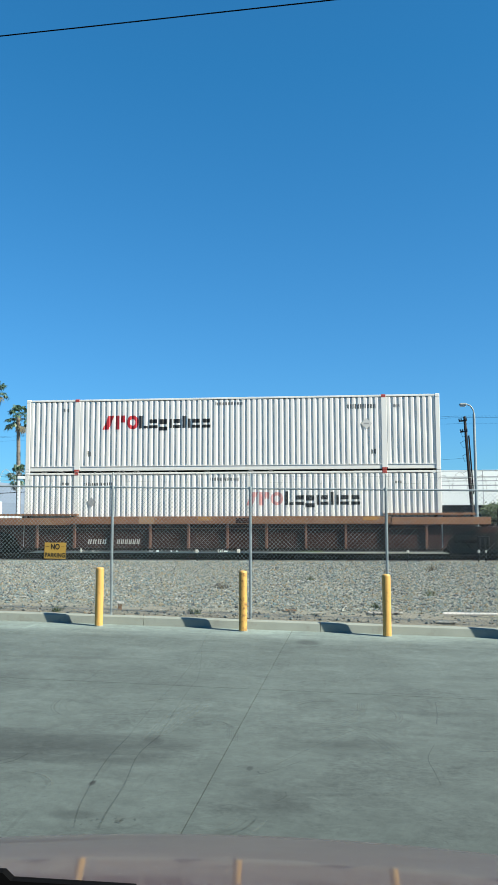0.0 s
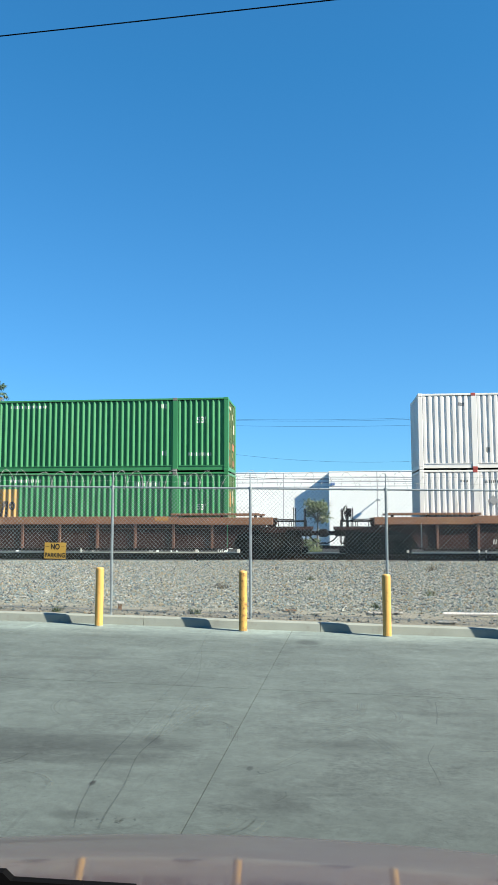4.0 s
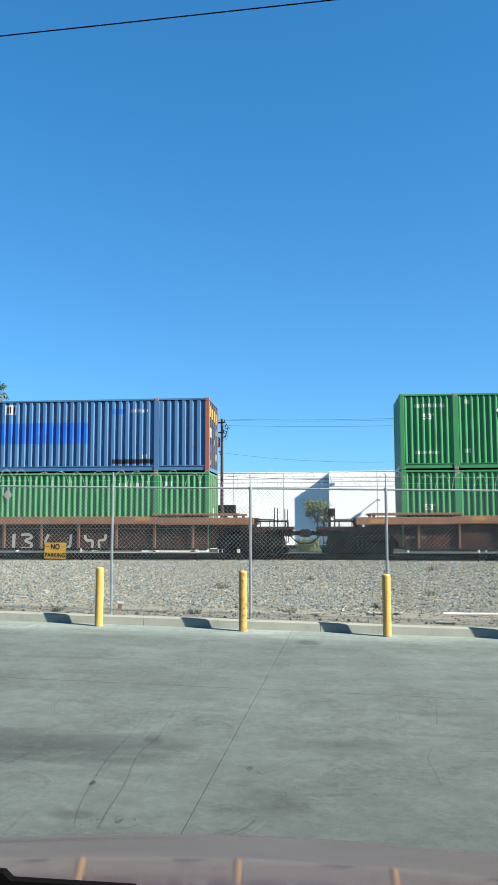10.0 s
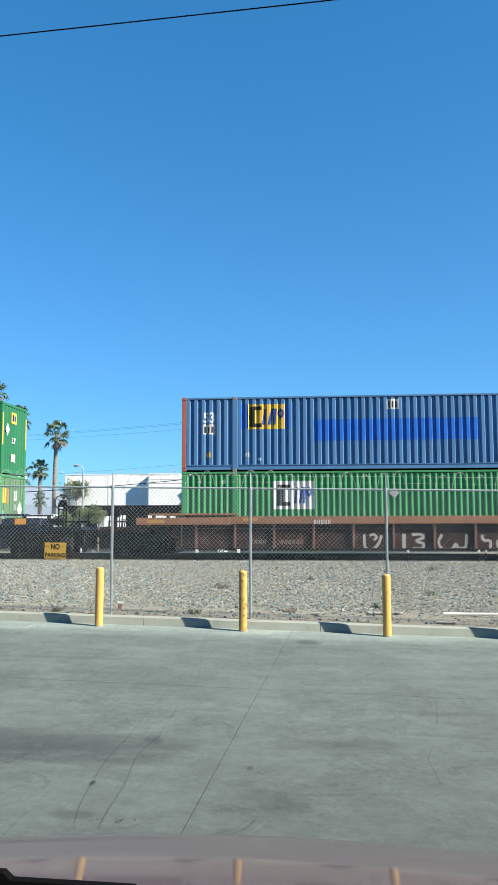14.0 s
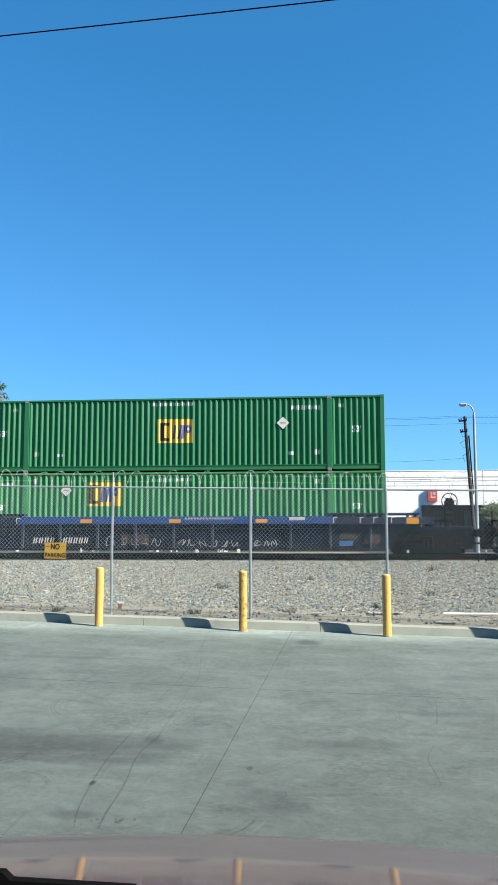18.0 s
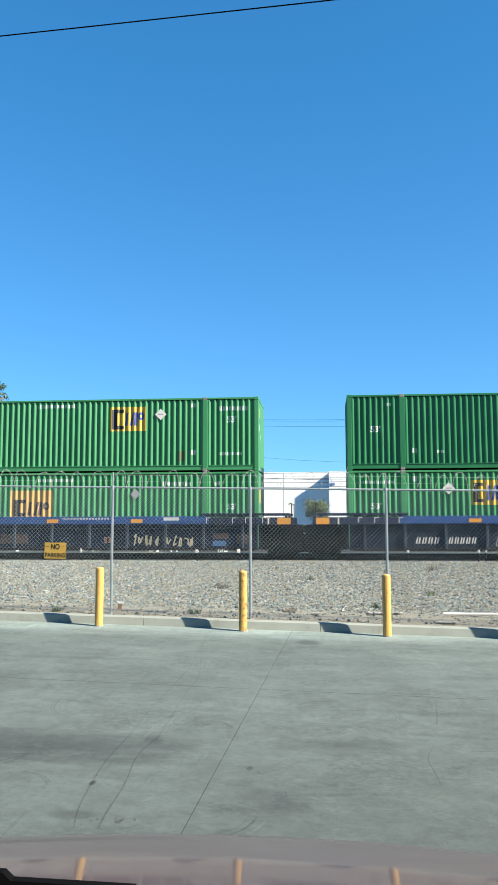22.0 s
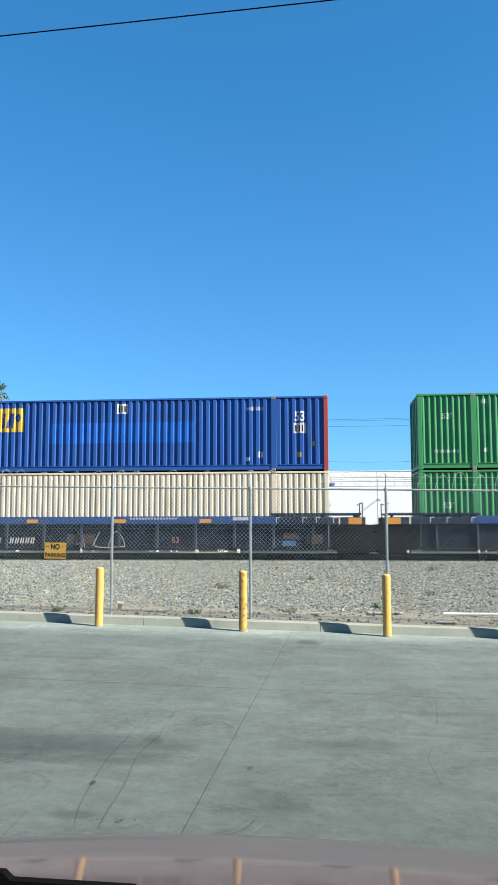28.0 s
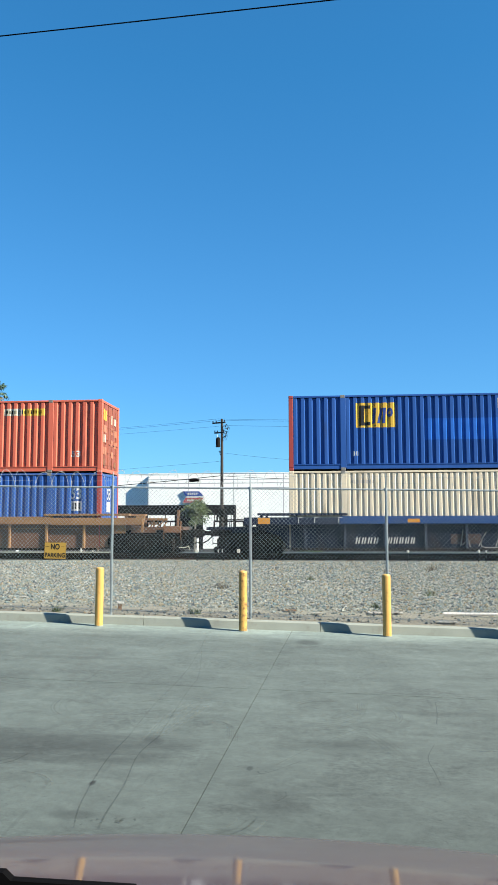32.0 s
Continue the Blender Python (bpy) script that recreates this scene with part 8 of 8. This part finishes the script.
for i, (x, y, k) in enumerate(((-2.5, 19.1, 0.22), (-2.36, 14.5, 0.16), (-4.9, 14.25, 0.15), (3.2, 24.5, 0.3), (-9.3, 20.0, 0.2), (1.0, 16.2, 0.14), (-7.9, 17.4, 0.14), (-0.4, 21.5, 0.18), (2.4, 18.6, 0.2))):
    rg = random.Random(50 + i)
    bm = bmesh.new()
    for b in range(46):
        a = rg.uniform(0, 6.28)
        p = Vector((rg.gauss(0, k * 0.3), rg.gauss(0, k * 0.3), 0))
        tip = p + Vector((math.cos(a) * k * rg.uniform(0.2, 0.8), math.sin(a) * k * rg.uniform(0.2, 0.8), k * rg.uniform(0.35, 0.9)))
        side = Vector((-math.sin(a), math.cos(a), 0)) * 0.012
        bm.faces.new([bm.verts.new(v) for v in (p - side, p + side, tip)])
    w = lone("weed", bm, M["leaf"] if i % 3 else M["frond_dry"], "small tuft of weeds in the gravel", "weed", "weeds in the gravel")
    w.matrix_basis = Matrix.Translation(on_ground(x, y))

# made-up short stakes; white tops stand in for pale bits under the train
for x, w, h in ((-9.12, 0.07, 0.16), (-8.73, 0.04, 0.08), (-4.72, 0.09, 0.12), (-3.92, 0.035, 0.13), (-3.76, 0.035, 0.13), (-3.20, 0.12, 0.13), (2.96, 0.09, 0.10), (5.48, 0.07, 0.12), (5.73, 0.05, 0.10)):
    stake = thing("marker_stake", "short dark stake, its white top standing in for a pale bit", "stake", "stakes beside the rails")
    stake.matrix_basis = pose(x, 29.3, ground_z(x, 29.3) - 0.05, 0, 4 * math.sin(7 * x), 20)
    part("stake", boxes((-0.025, 0.025, -0.02, 0.02, 0, 0.40), b=0.004), M["gap"], stake)
    part("top", boxes((-w / 2, w / 2, -0.03, 0.03, 0.40 - h * 0.2, 0.40 + h * 0.8), b=0.012), M["paper"], stake, "white painted top")

# ---- the car that the camera sits in: bonnet and cowl ----
car_front = thing("car", "dark red car with a glossy bonnet on the concrete lot", "car")
car_front.matrix_basis = pose(-0.22, 0, lot_z(0))
M["car_paint"] = mat("dark_red_car_paint", (0.122, 0.078, 0.074), 0.45, vary=0.14, grain=300, coat=0.6, dirt=(0.36, 0.35, 0.33), dirt_amount=0.18, dirt_scale=60)
M["car_paint"].node_tree.nodes["Principled BSDF"].inputs["Coat Roughness"].default_value = 0.06
HOOD_Z = 0.941


def hood_profile():
    """Distance and height of the bonnet's middle line, from the front lip back to the cowl."""
    pts = [(2.40, HOOD_Z)]
    y, z = 2.40, HOOD_Z
    while y > 0.98:
        y -= 0.02
        if y > 1.76:
            slope = 14.6 + 5.0 * ((y - 1.76) / 0.64) + 3.5 * ((y - 1.76) / 0.64) ** 4
        else:
            slope = max(10.5, 12.7 + 1.9 * (y - 1.56) / 0.20) if y > 1.56 else max(10.5, 12.7 - (1.56 - y) * 4)
        z += 0.02 * math.tan(radians(slope))
        pts.append((y, z))
    lip = [(2.43, HOOD_Z - 0.02), (2.45, HOOD_Z - 0.06), (2.45, HOOD_Z - 0.12)]
    return lip[::-1] + pts


bm = bmesh.new()
prof = hood_profile()
cols = []
for i in range(49):
    x = -0.92 + 1.84 * i / 48
    f = 0.17 * x * x + 0.10 * max(0, abs(x) - 0.7) ** 2 * 4
    cols.append([bm.verts.new((x, y - f * smooth(0.9, 2.40, y), z + 0.005 * x * x - 0.5 * max(0, abs(x) - 0.78) ** 2 * 6)) for y, z in prof])
for u, v in zip(cols, cols[1:]):
    for i in range(len(u) - 1):
        bm.faces.new((u[i], u[i + 1], v[i + 1], v[i]))
fix(bm)
if sum(f.normal.z for f in bm.faces) < 0:
    bmesh.ops.reverse_faces(bm, faces=bm.faces[:])
part("bonnet", bm, M["car_paint"], car_front, "glossy dark red bonnet", smooth=True)
part("bumper", boxes((-0.88, 0.88, 1.75, 2.18, 0.32, 0.80), b=0.08), M["car_paint"], car_front)
part("grille", boxes((-0.5, 0.5, 2.16, 2.21, 0.50, 0.74), b=0.02), M["rubber"], car_front)
for sg in (-1, 1):
    part("headlight", boxes((sg * 0.72 - 0.14, sg * 0.72 + 0.14, 2.08, 2.17, 0.60, 0.76), b=0.04), M["glass_dark"], car_front)
    part("wing", boxes((sg * 0.89 - 0.03, sg * 0.89 + 0.03, -2.4, 1.6, 0.35, 1.0), b=0.03), M["car_paint"], car_front)
    for yw in (1.05, -1.75):
        bm = bmesh.new()
        tube(bm, (sg * 0.70, yw, 0.33), (sg * 0.90, yw, 0.33), 0.33, 28)
        tyre = part("tyre", fix(bm), M["rubber"], car_front)
        bm = bmesh.new()
        tube(bm, (sg * 0.86, yw, 0.33), (sg * 0.925, yw, 0.33), 0.20, 20)
        part("rim", fix(bm), M["galv"], tyre)
part("floor_pan", boxes((-0.86, 0.86, -2.3, 1.6, 0.25, 0.40)), M["rubber"], car_front)
part("cowl", boxes((-0.86, 0.86, 0.70, 1.02, 1.0, 1.26), b=0.02), M["rubber"], car_front, "black plastic cowl under the windscreen")
bm = bmesh.new()
slab(bm, [(-0.75, 1.24), (0.02, 1.24), (0.0, 1.441), (-0.145, 1.4435), (-0.155, 1.452), (-0.75, 1.457)], 0.925, 0.937)
part("wiper", fix(bm), M["rubber"], car_front, "black wiper arm and blade at rest")


def motions():
    for ob in CARS + BOXES:
        m = ob.matrix_basis.copy()
        walk(ob, [(t, Matrix.Translation((s, 0, 0)) @ m) for t, s in TRAIN])
    ts, ss = [t for t, s in TRAIN], [s for t, s in TRAIN]
    rolled = [(i * 0.1, float(np.interp(i * 0.1, ts, ss)) - ss[0]) for i in range(321)]
    for ob, x in AXLES:
        walk(ob, [(t, pose(x, CY, 0.42, 0, math.degrees(s / 0.42), 0)) for t, s in rolled])
    for ob, x, y, way, speed in ROAD_CARS:
        walk(ob, [(t, pose(x + speed * t, y, -0.80, 0, 0, way)) for t in (0.0, 16.0, 32.0)])
    for ob, x, y, r, speed in ROAD_WHEELS:
        n = 1921 if speed / r > 45 else 961
        walk(ob, [(32.0 * i / (n - 1), pose(x, y, r, 0, math.degrees(speed * 32.0 * i / (n - 1) / r), 0)) for i in range(n)])


motions()
